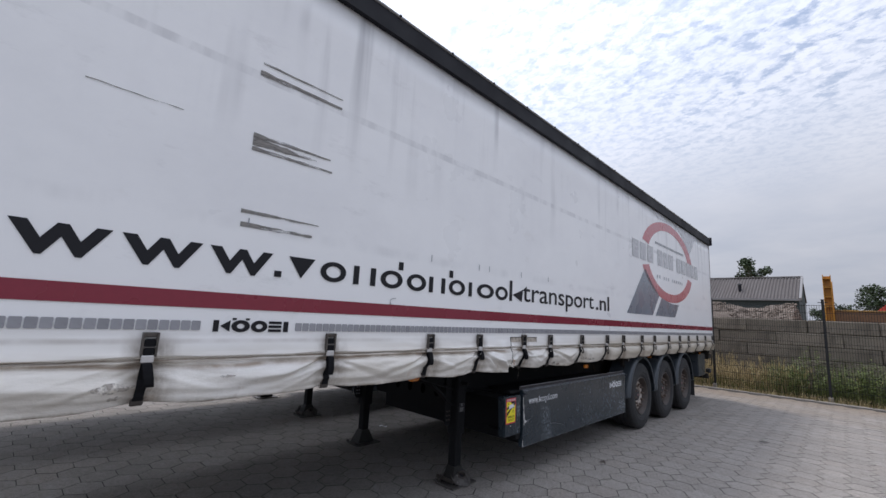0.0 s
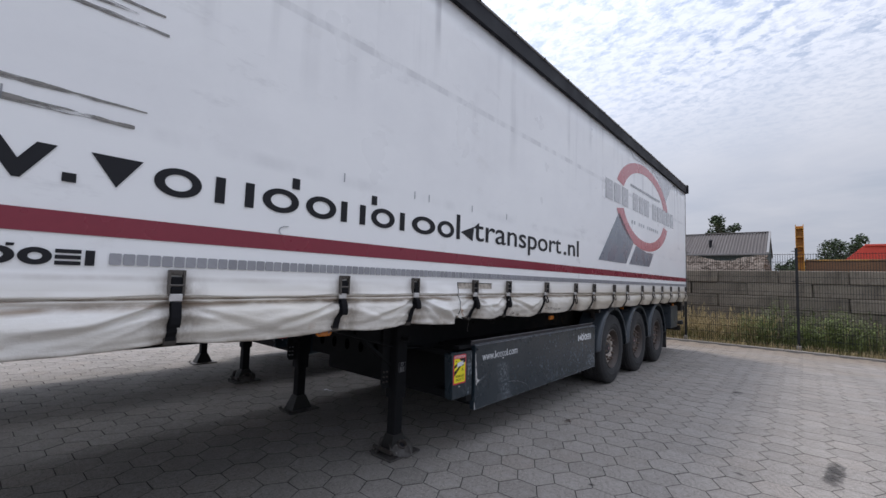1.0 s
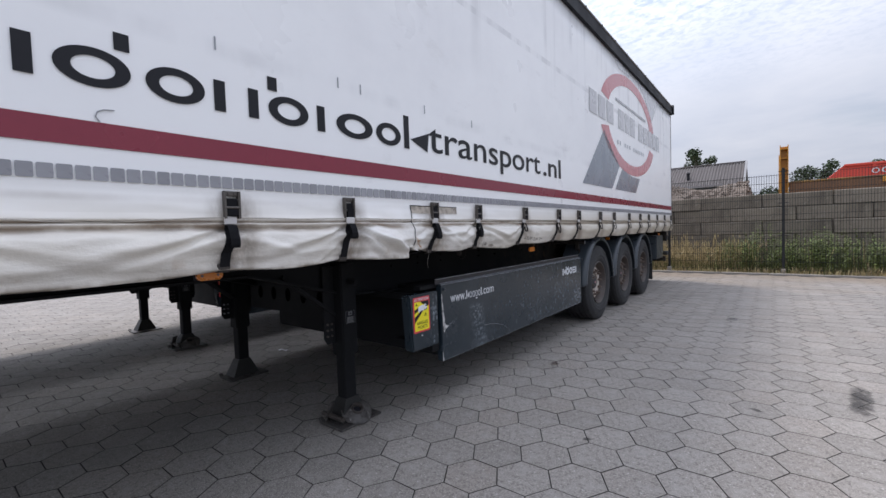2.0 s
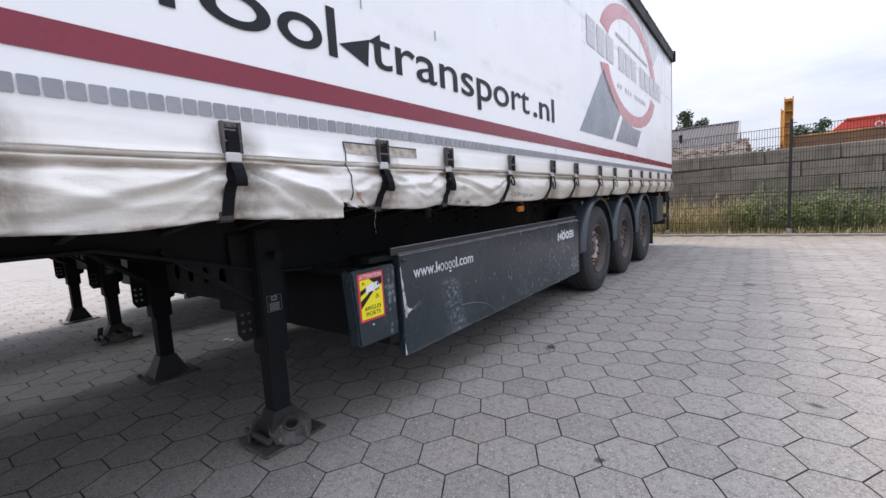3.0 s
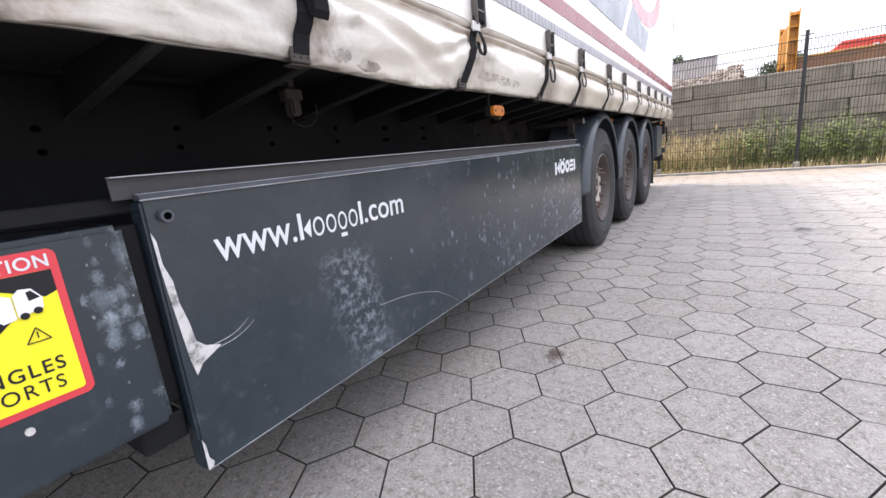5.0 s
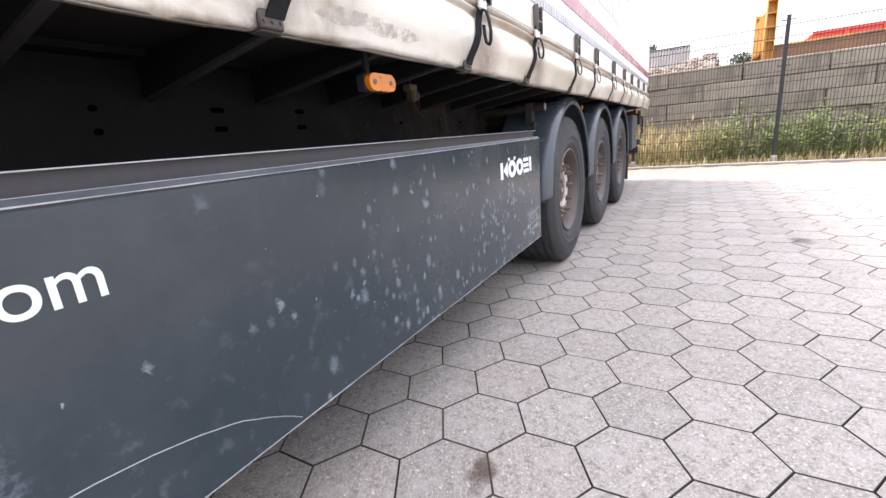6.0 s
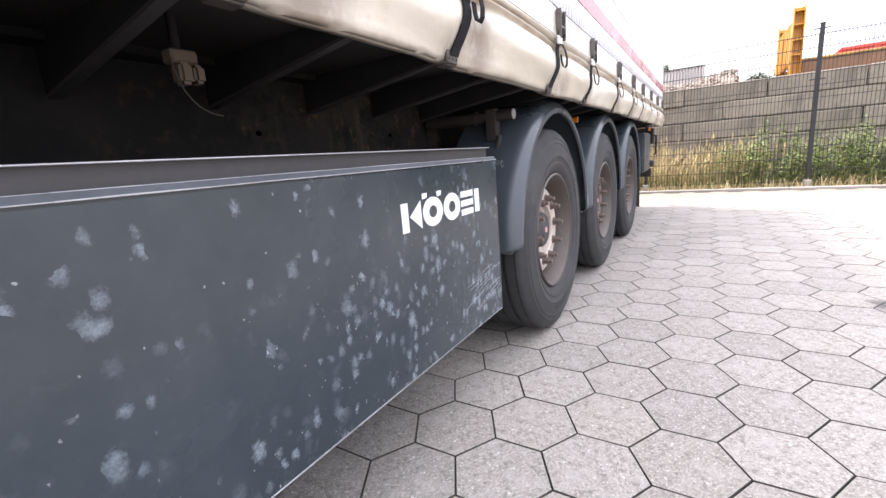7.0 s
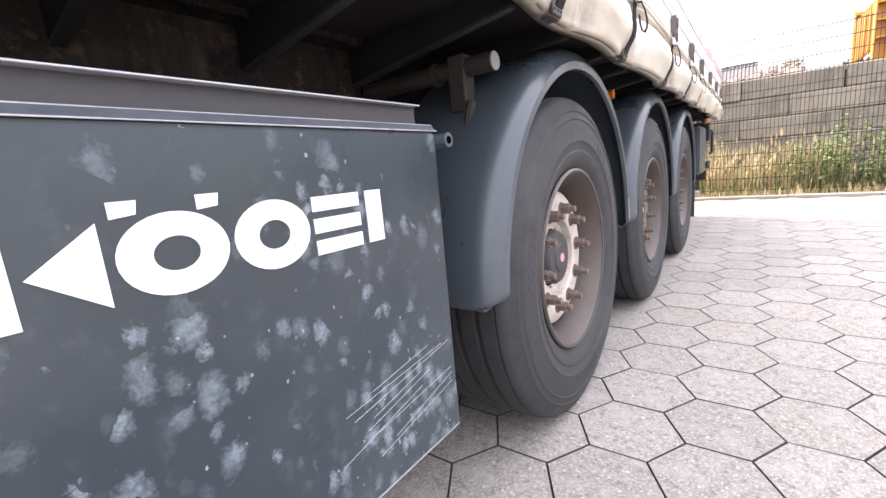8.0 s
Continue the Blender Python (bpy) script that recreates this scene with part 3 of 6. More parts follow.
def thing(name, label, category, group="", kind="", at=None):
    ob = new(name)
    ob.empty_display_size = 0.2
    if at is not None:
        ob.matrix_basis = at
    return tagged(ob, label, category, group, kind)


def box(bm, x0, x1, y0, y1, z0, z1, bevel=0.0, seg=1):
    ret = bmesh.ops.create_cube(bm, size=1.0)
    vs = ret["verts"]
    for v in vs:
        v.co = Vector(((x0 + x1) / 2 + v.co.x * (x1 - x0), (y0 + y1) / 2 + v.co.y * (y1 - y0), (z0 + z1) / 2 + v.co.z * (z1 - z0)))
    if bevel:
        es = list({e for v in vs for e in v.link_edges})
        bmesh.ops.bevel(bm, geom=es, offset=bevel, segments=seg, affect="EDGES", clamp_overlap=True)
    return bm


def tube(bm, a, b, r, seg=10, r2=None):
    a, b = Vector(a), Vector(b)
    d = b - a
    m = Matrix.Translation((a + b) / 2) @ d.to_track_quat("Z", "Y").to_matrix().to_4x4()
    bmesh.ops.create_cone(bm, cap_ends=True, segments=seg, radius1=r, radius2=r if r2 is None else r2, depth=d.length, matrix=m)
    return bm


def beam(bm, a, b, w, h):
    """A square bar from a to b."""
    a, b = Vector(a), Vector(b)
    d = b - a
    m = Matrix.Translation((a + b) / 2) @ d.to_track_quat("Z", "Y").to_matrix().to_4x4() @ Matrix.Diagonal((w, h, d.length, 1))
    bmesh.ops.create_cube(bm, size=1.0, matrix=m)
    return bm


def prism(bm, pts, x0, x1):
    """A plate with the outline pts (y, z), from x0 to x1."""
    lo = [bm.verts.new((x0, y, z)) for y, z in pts]
    hi = [bm.verts.new((x1, y, z)) for y, z in pts]
    bm.faces.new(lo)
    bm.faces.new(hi)
    n = len(pts)
    for i in range(n):
        bm.faces.new((lo[i], lo[(i + 1) % n], hi[(i + 1) % n], hi[i]))
    return bm


def lathe(bm, profile, seg=48, caps=False):
    """Turns the profile (x, r) about the x axis."""
    rings = []
    for x, r in profile:
        rings.append([bm.verts.new((x, r * math.cos(2 * math.pi * i / seg), r * math.sin(2 * math.pi * i / seg))) for i in range(seg)])
    for a, b in zip(rings, rings[1:]):
        for i in range(seg):
            bm.faces.new((a[i], a[(i + 1) % seg], b[(i + 1) % seg], b[i]))
    if caps:
        bm.faces.new(rings[0])
        bm.faces.new(rings[-1])
    return bm


def ring_arc(bm, cy, cz, r0, r1, a0, a1, x0, x1, seg=40, sy=1.0):
    pts = []
    for i in range(seg + 1):
        a = radians(a0 + (a1 - a0) * i / seg)
        pts.append((cy + sy * r1 * math.cos(a), cz + r1 * math.sin(a)))
    for i in range(seg, -1, -1):
        a = radians(a0 + (a1 - a0) * i / seg)
        pts.append((cy + sy * r0 * math.cos(a), cz + r0 * math.sin(a)))
    return prism(bm, pts, x0, x1)


def rounded(y0, y1, z0, z1, r, n=5):
    pts = []
    for cy, cz, a in ((y1 - r, z1 - r, 0), (y0 + r, z1 - r, 90), (y0 + r, z0 + r, 180), (y1 - r, z0 + r, 270)):
        for i in range(n + 1):
            t = radians(a + 90 * i / n)
            pts.append((cy + r * math.cos(t), cz + r * math.sin(t)))
    return pts


def words(name, text, y0, y1, z0, z1, x, material, parent, depth=0.0012, bold=0.0, label="", gap=1.0):
    """Lettering in the built-in font, fitted to a rectangle on a side face."""
    cu = bpy.data.curves.new(name, "FONT")
    cu.body, cu.extrude, cu.offset, cu.space_character = text, 0.002, bold, gap
    ob = bpy.data.objects.new(name, cu)
    scene.collection.objects.link(ob)
    bpy.context.view_layer.update()
    me = bpy.data.meshes.new_from_object(ob.evaluated_get(bpy.context.evaluated_depsgraph_get()))
    bpy.data.objects.remove(ob)
    co = np.empty(len(me.vertices) * 3, np.float32)
    me.vertices.foreach_get("co", co)
    co = co.reshape(-1, 3)
    lo, hi = co.min(0), co.max(0)
    uv = (co - lo) / (hi - lo)
    res = np.stack([x + uv[:, 2] * depth, y0 + uv[:, 0] * (y1 - y0), z0 + uv[:, 1] * (z1 - z0)], 1)
    me.vertices.foreach_set("co", res.ravel().astype(np.float32))
    me.materials.clear()
    me.materials.append(material.m)
    me.update()
    return part(name, me, material, parent, label)


def raw(name, verts, faces, material, parent=None, label="", smooth=False):
    me = bpy.data.meshes.new(name)
    me.from_pydata(verts, [], faces)
    me.materials.append(material.m)
    if smooth:
        me.shade_smooth()
    ob = new(name, me)
    ob.parent = parent
    return tagged(ob, label)


# ---- the trailer ----
Y0, Y1 = -1.52, 12.10
WIDE = 2.55
AXLES = (7.105, 8.415, 9.725)
trailer = thing("semi_trailer", "long curtain-sided semi-trailer, white tarpaulin with red stripe, parked on pavers", "trailer", "parked trailers")


def pinch(y, w=0.10, at=STRAPS):
    return max(math.exp(-((y - s) / w) ** 2) for s in at)


def hem(y):
    """Height of the curtain's lower edge."""
    z = 1.168 + 0.014 * pinch(y, 0.16, HOOKS) + 0.010 * noise.noise((y * 0.9, 3.3, 0)) + 0.004 * noise.noise((y * 5, 1.3, 0))
    z -= 0.012 * math.exp(-((y - 4.3) / 0.25) ** 2)
    if 2.72 < y <= 3.03:
        z -= 0.014 * (y - 2.72) / 0.3
    if 3.03 < y < 3.26:
        z = 1.196 + 0.016 * abs(noise.noise((y * 16, 0.4, 5))) + (0.036 if y < 3.085 else 0.0)
    return z


def curtain_x(y, z):
    """How far the curtain stands out at a height."""
    t = min(1.0, max(0.0, (1.50 - z) / 0.10))
    calm = 1.0 - 0.82 * min(1.0, max(0.0, (y - 3.8) / 1.2))
    s = pinch(y, 0.12)
    x = 0.0015 * noise.noise((y * 0.8, z * 0.6, 2))
    crease = math.exp(-((z - 1.386 - 0.004 * noise.noise((y * 0.9, 7, 0))) / 0.0055) ** 2)
    fold = math.exp(-((z - 1.362 - 0.012 * noise.noise((y * 1.1, 11, 0))) / 0.017) ** 2)
    belly = math.exp(-((z - 1.27) / 0.07) ** 2)
    lip = math.exp(-((z - 1.372) / 0.010) ** 2)
    x += t * (0.016 - 0.018 * crease + 0.010 * lip - (0.042 + (0.02 if y < 2.5 else 0.0)) * fold * (0.45 + 0.9 * abs(noise.noise((y * 0.8, 2, 9)))) + 0.032 * belly * (1 - 0.75 * s) - 0.012 * s)
    x += t * calm * 0.026 * noise.noise((y * 1.6, z * 7.0, 1)) * (0.4 + belly)
    diag = (y * 3.4 + z * 6.0)
    x += t * calm * 0.014 * noise.noise((diag, z * 9, 4)) * (0.5 + s)
    x += t * calm * 0.003 * noise.noise((y * 9, z * 22, 5))
    below = min(1.0, max(0.0, (1.37 - z) / 0.02))
    ridge = 1 - 2 * abs(noise.noise((y * 1.3 + z * 2.0, z * 13, 3)))
    ridge2 = 1 - 2 * abs(noise.noise((y * 3.1 - z * 5.0, z * 17, 13)))
    x += t * calm * (0.35 + 0.65 * below) * (0.012 * ridge + 0.006 * ridge2 * (0.35 + s))
    k = min(range(len(STRAPS)), key=lambda i: abs(STRAPS[i] - y))
    e = y - STRAPS[k]
    for j, amp in ((0, 0.013), (1, -0.010), (2, 0.008)):
        h = noise.noise((k * 3.7 + j * 1.9, 5 if e > 0 else 9, j))
        d = z - (1.40 - 0.035 * j - (0.34 + 0.5 * h) * abs(e))
        x += t * calm * amp * math.exp(-(d / 0.013) ** 2) * math.exp(-((abs(e) - 0.12) / 0.2) ** 2) * min(1.0, abs(e) / 0.03)
    for ya, za, yb, zb, amp in ((2.62, 1.372, 3.04, 1.215, 0.022), (2.60, 1.36, 2.86, 1.19, 0.014), (3.36, 1.352, 3.80, 1.285, 0.014), (3.40, 1.30, 3.74, 1.345, 0.010),
                                (2.50, 1.355, 2.05, 1.25, 0.014), (1.88, 1.36, 1.45, 1.27, 0.014), (1.10, 1.36, 1.5, 1.25, 0.012), (0.95, 1.36, 0.45, 1.26, 0.014), (3.92, 1.36, 4.4, 1.24, 0.013), (4.6, 1.36, 4.2, 1.27, 0.012), (3.965, 1.30, 3.95, 1.17, 0.013), (4.03, 1.275, 4.0, 1.165, 0.011)):
        f = (y - ya) / (yb - ya)
        if -0.1 < f < 1.1:
            d = z - (za + (zb - za) * f - 0.012 * math.sin(math.pi * f))
            wide = 0.010 + 0.014 * f
            win = min(1.0, (f + 0.1) / 0.15) * min(1.0, (1.1 - f) / 0.35)
            x += t * win * amp * (math.exp(-(d / wide) ** 2) - 0.9 * math.exp(-((d + 2.0 * wide) / wide) ** 2))
    x -= 0.036 * pinch(y, 0.15, HOOKS) * min(1.0, max(0.0, (1.37 - z) / 0.17)) ** 1.2
    hurt = math.exp(-((y - 3.12) / 0.20) ** 2) * t
    x += hurt * (0.030 * noise.noise((y * 7, z * 10, 8)) - 0.008)
    sag = math.exp(-((y - 2.88) / 0.14) ** 2) * math.exp(-((z - 1.27 + (y - 2.88) * 0.5) / 0.04) ** 2)
    x += 0.04 * sag * t
    return x


def curtain(parent):
    ys = list(np.arange(Y0 + 0.03, Y1 - 0.02, 0.018))
    up_z = [1.52, 1.7, 2.0, 2.4, 2.8, 3.2, 3.6, 3.88]
    verts, faces = [], []
    low_z = [1.135 + 0.0078 * k for k in range(27)] + [1.3444 + 0.003 * k for k in range(25)] + [1.4215 + 0.0085 * k for k in range(12)]
    rows = len(low_z)
    for y in ys:
        h = hem(y)
        verts.append((curtain_x(y, h) - 0.046, y, h + 0.005))
        for k in range(rows):
            z = max(h, low_z[k])
            verts.append((curtain_x(y, z) - (0.012 if z <= h + 0.001 else 0.0), y, z))
        for z in up_z:
            verts.append((curtain_x(y, z), y, z))
    n = rows + 1 + len(up_z)
    for i in range(len(ys) - 1):
        for k in range(n - 1):
            a = i * n + k
            if max(abs(verts[a + 1][2] - verts[a][2]), abs(verts[a + n + 1][2] - verts[a + n][2])) > 1e-5:
                faces.append((a, a + n, a + n + 1, a + 1))
    ob = raw("curtain", verts, faces, tarp, parent, "white tarpaulin side curtain, creased and grimy along its torn hem", True)
    so = ob.modifiers.new("thickness", "SOLIDIFY")
    so.thickness, so.offset = 0.004, -1
    return ob


side = curtain(trailer)
GX = 0.004


def flat_strip(name, y0, y1, z0, z1, material, parent, label="", x=GX):
    return part(name, prism(bmesh.new(), [(y0, z0), (y1, z0), (y1, z1), (y0, z1)], x - 0.002, x), material, parent, label)


flat_strip("stripe", Y0 + 0.03, Y1 - 0.025, 1.644, 1.730, red_paint, side, "dark red stripe along the curtain")

# reflective squares under the stripe
sq = mesh_of("reflector", prism(bmesh.new(), rounded(-0.0205, 0.0205, -0.024, 0.024, 0.004, 2), 0, 0.002), tape_grey)
y = Y0 + 0.08
while y < Y1 - 0.08:
    if not 0.27 < y < 0.78:
        part("reflector", sq, tape_grey, side, at=pose(GX - 0.001, y, 1.553))
    y += 0.0475

# maker's mark on the curtain, as plain shapes
def mark_shapes(name, y0, y1, z0, z1, x, material, parent):
    w, h = y1 - y0, z1 - z0

    def piece(pts):
        part(name, prism(bmesh.new(), [(y0 + w * p, z0 + h * q) for p, q in pts], x, x + 0.0015), material, parent)

    piece([(0.0, 0.0), (0.062, 0.0), (0.062, 1.0), (0.0, 1.0)])
    piece([(0.078, 0.5), (0.190, 0.0), (0.190, 1.0)])
    for a, b in ((0.208, 0.428), (0.442, 0.652)):
        r = h * 0.54
        sy = w * (b - a) * 0.5 / r
        part(name, ring_arc(bmesh.new(), y0 + w * (a + b) / 2, z0 + h * 0.5, r * 0.42, r, 0, 359.9, x, x + 0.0015, 32, sy), material, parent)
    for a in (0.212, 0.372):
        piece([(a, 1.02), (a + 0.045, 1.05), (a + 0.050, 1.22), (a, 1.22)])
    for q in (0.0, 0.375, 0.75):
        piece([(0.668, q), (0.840, q), (0.840, q + 0.25), (0.668, q + 0.25)])
    piece([(0.868, 0.0), (0.935, 0.0), (0.935, 1.0), (0.868, 1.0)])


mark_shapes("printed_mark", 0.305, 0.755, 1.522, 1.583, GX - 0.001, ink, side)

# address line: its plain words in letters, the name between as plain shapes
BASE, XH, ASC = 1.852, 0.128, 0.205
for k, (a, b) in enumerate(((-0.527, -0.180), (-0.146, 0.203), (0.239, 0.584))):
    words("lettering", "w", a, b, BASE - 0.014, BASE + XH, GX - 0.001, ink, side, bold=0.016, label="large black printed lettering" if k == 0 else "")
part("lettering", prism(bmesh.new(), [(0.603, BASE - 0.006), (0.646, BASE - 0.006), (0.646, BASE + 0.030), (0.603, BASE + 0.030)], GX - 0.001, GX + 0.0005), ink, side)
words("lettering", "transport", 3.285, 5.035, BASE - 0.058, BASE + 0.172, GX - 0.001, ink, side, bold=0.004)
words("lettering", ".nl", 5.105, 5.555, BASE, BASE + ASC, GX - 0.001, ink, side, bold=0.012)


def name_shapes(spec, base, xh, asc, stroke, x, material, parent):
    """A name as plain rings, bars and wedges of its size: (kind, from, to)."""

    def bar(a, b, low, top):
        part("lettering_bar", prism(bmesh.new(), [(a, low), (b, low), (b, top), (a, top)], x, x + 0.0015), material, parent)

    for kind, a, b in spec:
        if kind in ("ring", "ring_up", "up_ring", "ring_down"):
            r = xh * 0.52
            part("lettering_ring", ring_arc(bmesh.new(), (a + b) / 2, base + xh * 0.5, r - stroke * 0.62, r, 0, 359.9, x, x + 0.0015, 32, (b - a) * 0.5 / r), material, parent)
            if kind == "ring_up":
                bar(b - stroke, b, base + xh * 1.12, base + asc)
            elif kind == "up_ring":
                bar(a, a + stroke, base + xh * 1.12, base + asc)
            elif kind == "ring_down":
                bar(a + stroke * 0.5, b - stroke * 0.5, base - xh * 0.42, base - xh * 0.2)
        elif kind == "pair":
            bar(a, a + stroke, base, base + xh)
            bar(b - stroke, b, base, base + xh)
        elif kind == "bar":
            bar(a, a + stroke, base, base + xh)
        elif kind == "tall":
            bar(a, a + stroke, base, base + asc)
        elif kind == "wedge":
            part("lettering_bar", prism(bmesh.new(), [(a + stroke * 0.5, base + xh), (b - stroke * 0.5, base + xh), ((a + b) / 2, base)], x, x + 0.0015), material, parent)
        elif kind == "arrow":
            bar(a, a + stroke, base, base + asc)
            part("lettering_bar", prism(bmesh.new(), [(a + stroke * 1.3, base + xh * 0.5), (b - stroke * 0.4, base), (b, base + xh)], x, x + 0.0015), material, parent)


name_shapes([("wedge", 0.662, 0.885), ("ring", 0.905, 1.10), ("pair", 1.161, 1.352), ("ring_up", 1.398, 1.61), ("ring", 1.655, 1.862), ("pair", 1.898, 2.09), ("up_ring", 2.138, 2.35),
             ("bar", 2.402, 2.52), ("ring", 2.522, 2.78), ("ring", 2.808, 3.015), ("arrow", 3.046, 3.29)], BASE, XH, ASC, 0.046, GX - 0.001, ink, side)

# round emblem near the rear
EY, EZ = 8.62, 2.93
SQ = 2.15
part("emblem_ring", ring_arc(bmesh.new(), EY, EZ, 0.62, 0.78, 12, 162, GX - 0.002, GX, 40, SQ), ring_red, side, "pale red printed ring, lightened for glare")
part("emblem_ring", ring_arc(bmesh.new(), EY, EZ, 0.62, 0.78, 196, 342, GX - 0.002, GX, 40, SQ), ring_red, side)
part("emblem_road", prism(bmesh.new(), [(6.24, 1.86), (7.46, 1.865), (7.86, 2.235), (7.5, 2.42), (7.12, 2.66)], GX - 0.002, GX), blue_ink, side, "slate grey printed wedge")
part("emblem_road", prism(bmesh.new(), [(7.62, 1.865), (8.82, 1.87), (9.12, 2.13), (8.6, 2.125), (8.0, 2.20)], GX - 0.002, GX), blue_ink, side)
part("emblem_road", prism(bmesh.new(), [(9.55, 3.82), (8.95, 3.83), (9.6, 3.62), (10.1, 3.3), (10.75, 3.82)], GX - 0.002, GX), pale_ink, side)
part("emblem_road", prism(bmesh.new(), [(8.1, 3.83), (7.6, 3.83), (7.9, 3.71), (8.5, 3.74)], GX - 0.002, GX), pale_ink, side)
part("emblem_line", prism(bmesh.new(), [(7.7, 3.195), (9.6, 3.205), (9.6, 3.245), (7.7, 3.235)], GX, GX + 0.0015), grey_ink, side)
EMB = [(w, "") for w in (0.9, 0.9, 0.95)] + [(0.45, "gap")] + [(w, "") for w in (0.9, 0.75, 0.95)] + [(0.45, "gap")] + [(w, "") for w in (0.85, 0.9, 0.95, 0.75, 0.9)]
tot = sum(w for w, k in EMB)
u = 6.5
for w, k in EMB:
    cw = 4.3 * w / tot
    if k != "gap":
        e, w_in = u + cw * 0.08, cw * 0.80
        part("emblem_bar", prism(bmesh.new(), [(e, 2.80), (e + w_in, 2.80), (e + w_in, 3.10), (e, 3.10)], GX, GX + 0.0015), name_grey, side)
    u += cw
for i in range(13):
    e = 7.75 + i * 0.135
    if i not in (2, 6):
        part("emblem_bar", prism(bmesh.new(), [(e, 2.56), (e + 0.07, 2.56), (e + 0.07, 2.62), (e, 2.62)], GX, GX + 0.0015), pale_ink, side)


# scraped patches on the curtain
def smear(y0, y1, z0, z1, taper, seed):
    n = 26
    top, low = [], []
    for i in range(n + 1):
        f = i / n
        yy_ = y0 + (y1 - y0) * f
        w = (z1 - z0) * (1 - taper * f) * (0.8 + 0.3 * noise.noise((f * 9, seed, 0)))
        c = z0 + (z1 - z0) * 0.5 + 0.003 * noise.noise((f * 4, seed, 3))
        top.append((yy_ + 0.01 * noise.noise((f * 30, seed, 1)), c + w / 2))
        low.append((yy_ + 0.01 * noise.noise((f * 30, seed, 2)), c - w / 2))
    part("scrape", prism(bmesh.new(), top + low[::-1], GX - 0.002, GX), scrape, side)


smear(0.38, 0.95, 3.035, 3.075, 0.5, 1)
smear(0.39, 0.95, 3.112, 3.13, 0.6, 2)
smear(0.385, 0.90, 2.645, 2.68, 0.7, 3)
smear(0.385, 0.92, 2.565, 2.595, 0.5, 4)
smear(0.385, 0.80, 2.590, 2.660, 0.85, 5)
smear(0.37, 0.86, 2.185, 2.215, 0.8, 6)
smear(0.375, 0.82, 2.105, 2.14, 0.5, 7)
smear(-0.38, 0.02, 2.663, 2.668, 0.3, 8)
pv, pf = [], []
for i in range(31):
    for j in range(5):
        py = 3.08 + 0.495 * i / 30
        pz = 1.489 - (0.048 + 0.004 * noise.noise((i * 0.4, 2, 2))) * j / 4
        pv.append((max(GX, curtain_x(py, pz)) + 0.003, py, pz))
for i in range(30):
    for j in range(4):
        o = i * 5 + j
        pf.append((o, o + 5, o + 6, o + 1))
raw("patch", pv, pf, patch_dirty, side, "grimy rectangular patch", True)

# patch seam and bungee cord
bm = bmesh.new()
pts = [(3.075, 1.49), (3.08, 1.44), (3.072, 1.40), (3.085, 1.35), (3.08, 1.30), (3.09, 1.25), (3.085, 1.215)]
line = [(a + (c - a) * k / 5, b + (d - b) * k / 5) for (a, b), (c, d) in zip(pts, pts[1:]) for k in range(5)]
for (a, b), (c, d) in zip(line, line[1:]):
    tube(bm, (curtain_x(a, b) + 0.004, a, b), (curtain_x(c, d) + 0.004, c, d), 0.0024, 6)
tube(bm, (0.008, 3.075, 1.49), (0.008, 3.575, 1.489), 0.0026, 6)
part("patch_seam", bm, ink, side, "dark stitched edge of a patch")
bm = bmesh.new()
last = None
for y in np.arange(Y0 + 0.05, Y1 - 0.05, 0.06):
    z = 1.404 + 0.004 * noise.noise((y, 4, 4)) - (0.024 if y < 1.9 else 0.008) * (1 - pinch(y, 0.35))
    p = (curtain_x(y, z) + 0.006, y, z)
    if last:
        tube(bm, last, p, 0.0026, 6)
    last = p
part("cord", bm, cord_grey, side, "thin pale cord threaded along the curtain")

# ticks along the upper seam, a hooked pen mark and scuffs low on the cloth
for y, z0 in ((0.42, 2.11), (1.913, 2.104), (2.543, 2.102), (2.70, 2.104), (3.256, 2.108), (3.818, 2.112)):
    part("seam_tick", prism(bmesh.new(), [(y - 0.003, z0), (y + 0.003, z0), (y + 0.003, z0 + 0.055), (y - 0.003, z0 + 0.055)], GX - 0.002, GX), grey_ink, side)
bm = bmesh.new()
hook_pts = [(1.512, 1.731), (1.500, 1.748), (1.506, 1.766), (1.525, 1.776), (1.555, 1.779)]
for (a, b), (c, d) in zip(hook_pts, hook_pts[1:]):
    tube(bm, (GX, a, b), (GX, c, d), 0.0022, 5)
part("pen_mark", bm, grey_ink, side, "small hooked pen mark")


def scuff_patch(y0, y1, z0, z1, seed, material=scuffed):
    sv, sf = [], []
    for i in range(13):
        f = i / 12
        w = math.sin(math.pi * (0.06 + 0.88 * f)) * (0.7 + 0.5 * noise.noise((f * 7, seed, 1)))
        for j in range(4):
            py = y0 + (y1 - y0) * f
            pz = (z0 + z1) / 2 + (z1 - z0) * 0.5 * w * (j / 1.5 - 1)
            sv.append((curtain_x(py, pz) + 0.003, py, pz))
    for i in range(12):
        for j in range(3):
            o = i * 4 + j
            sf.append((o, o + 4, o + 5, o + 1))
    raw("scuff", sv, sf, material, side, "", True)


scuff_patch(-0.18, 0.0, 1.235, 1.30, 3)
scuff_patch(-0.11, -0.04, 1.205, 1.232, 5)
scuff_patch(0.355, 0.44, 1.283, 1.302, 4)
scuff_patch(3.985, 4.065, 1.172, 1.205, 6, patch_dirty)
scuff_patch(3.90, 3.965, 1.185, 1.225, 8)
scuff_patch(4.49, 4.575, 1.200, 1.236, 9)
scuff_patch(4.64, 4.82, 1.205, 1.25, 11)
scuff_patch(4.76, 4.97, 1.192, 1.236, 12)

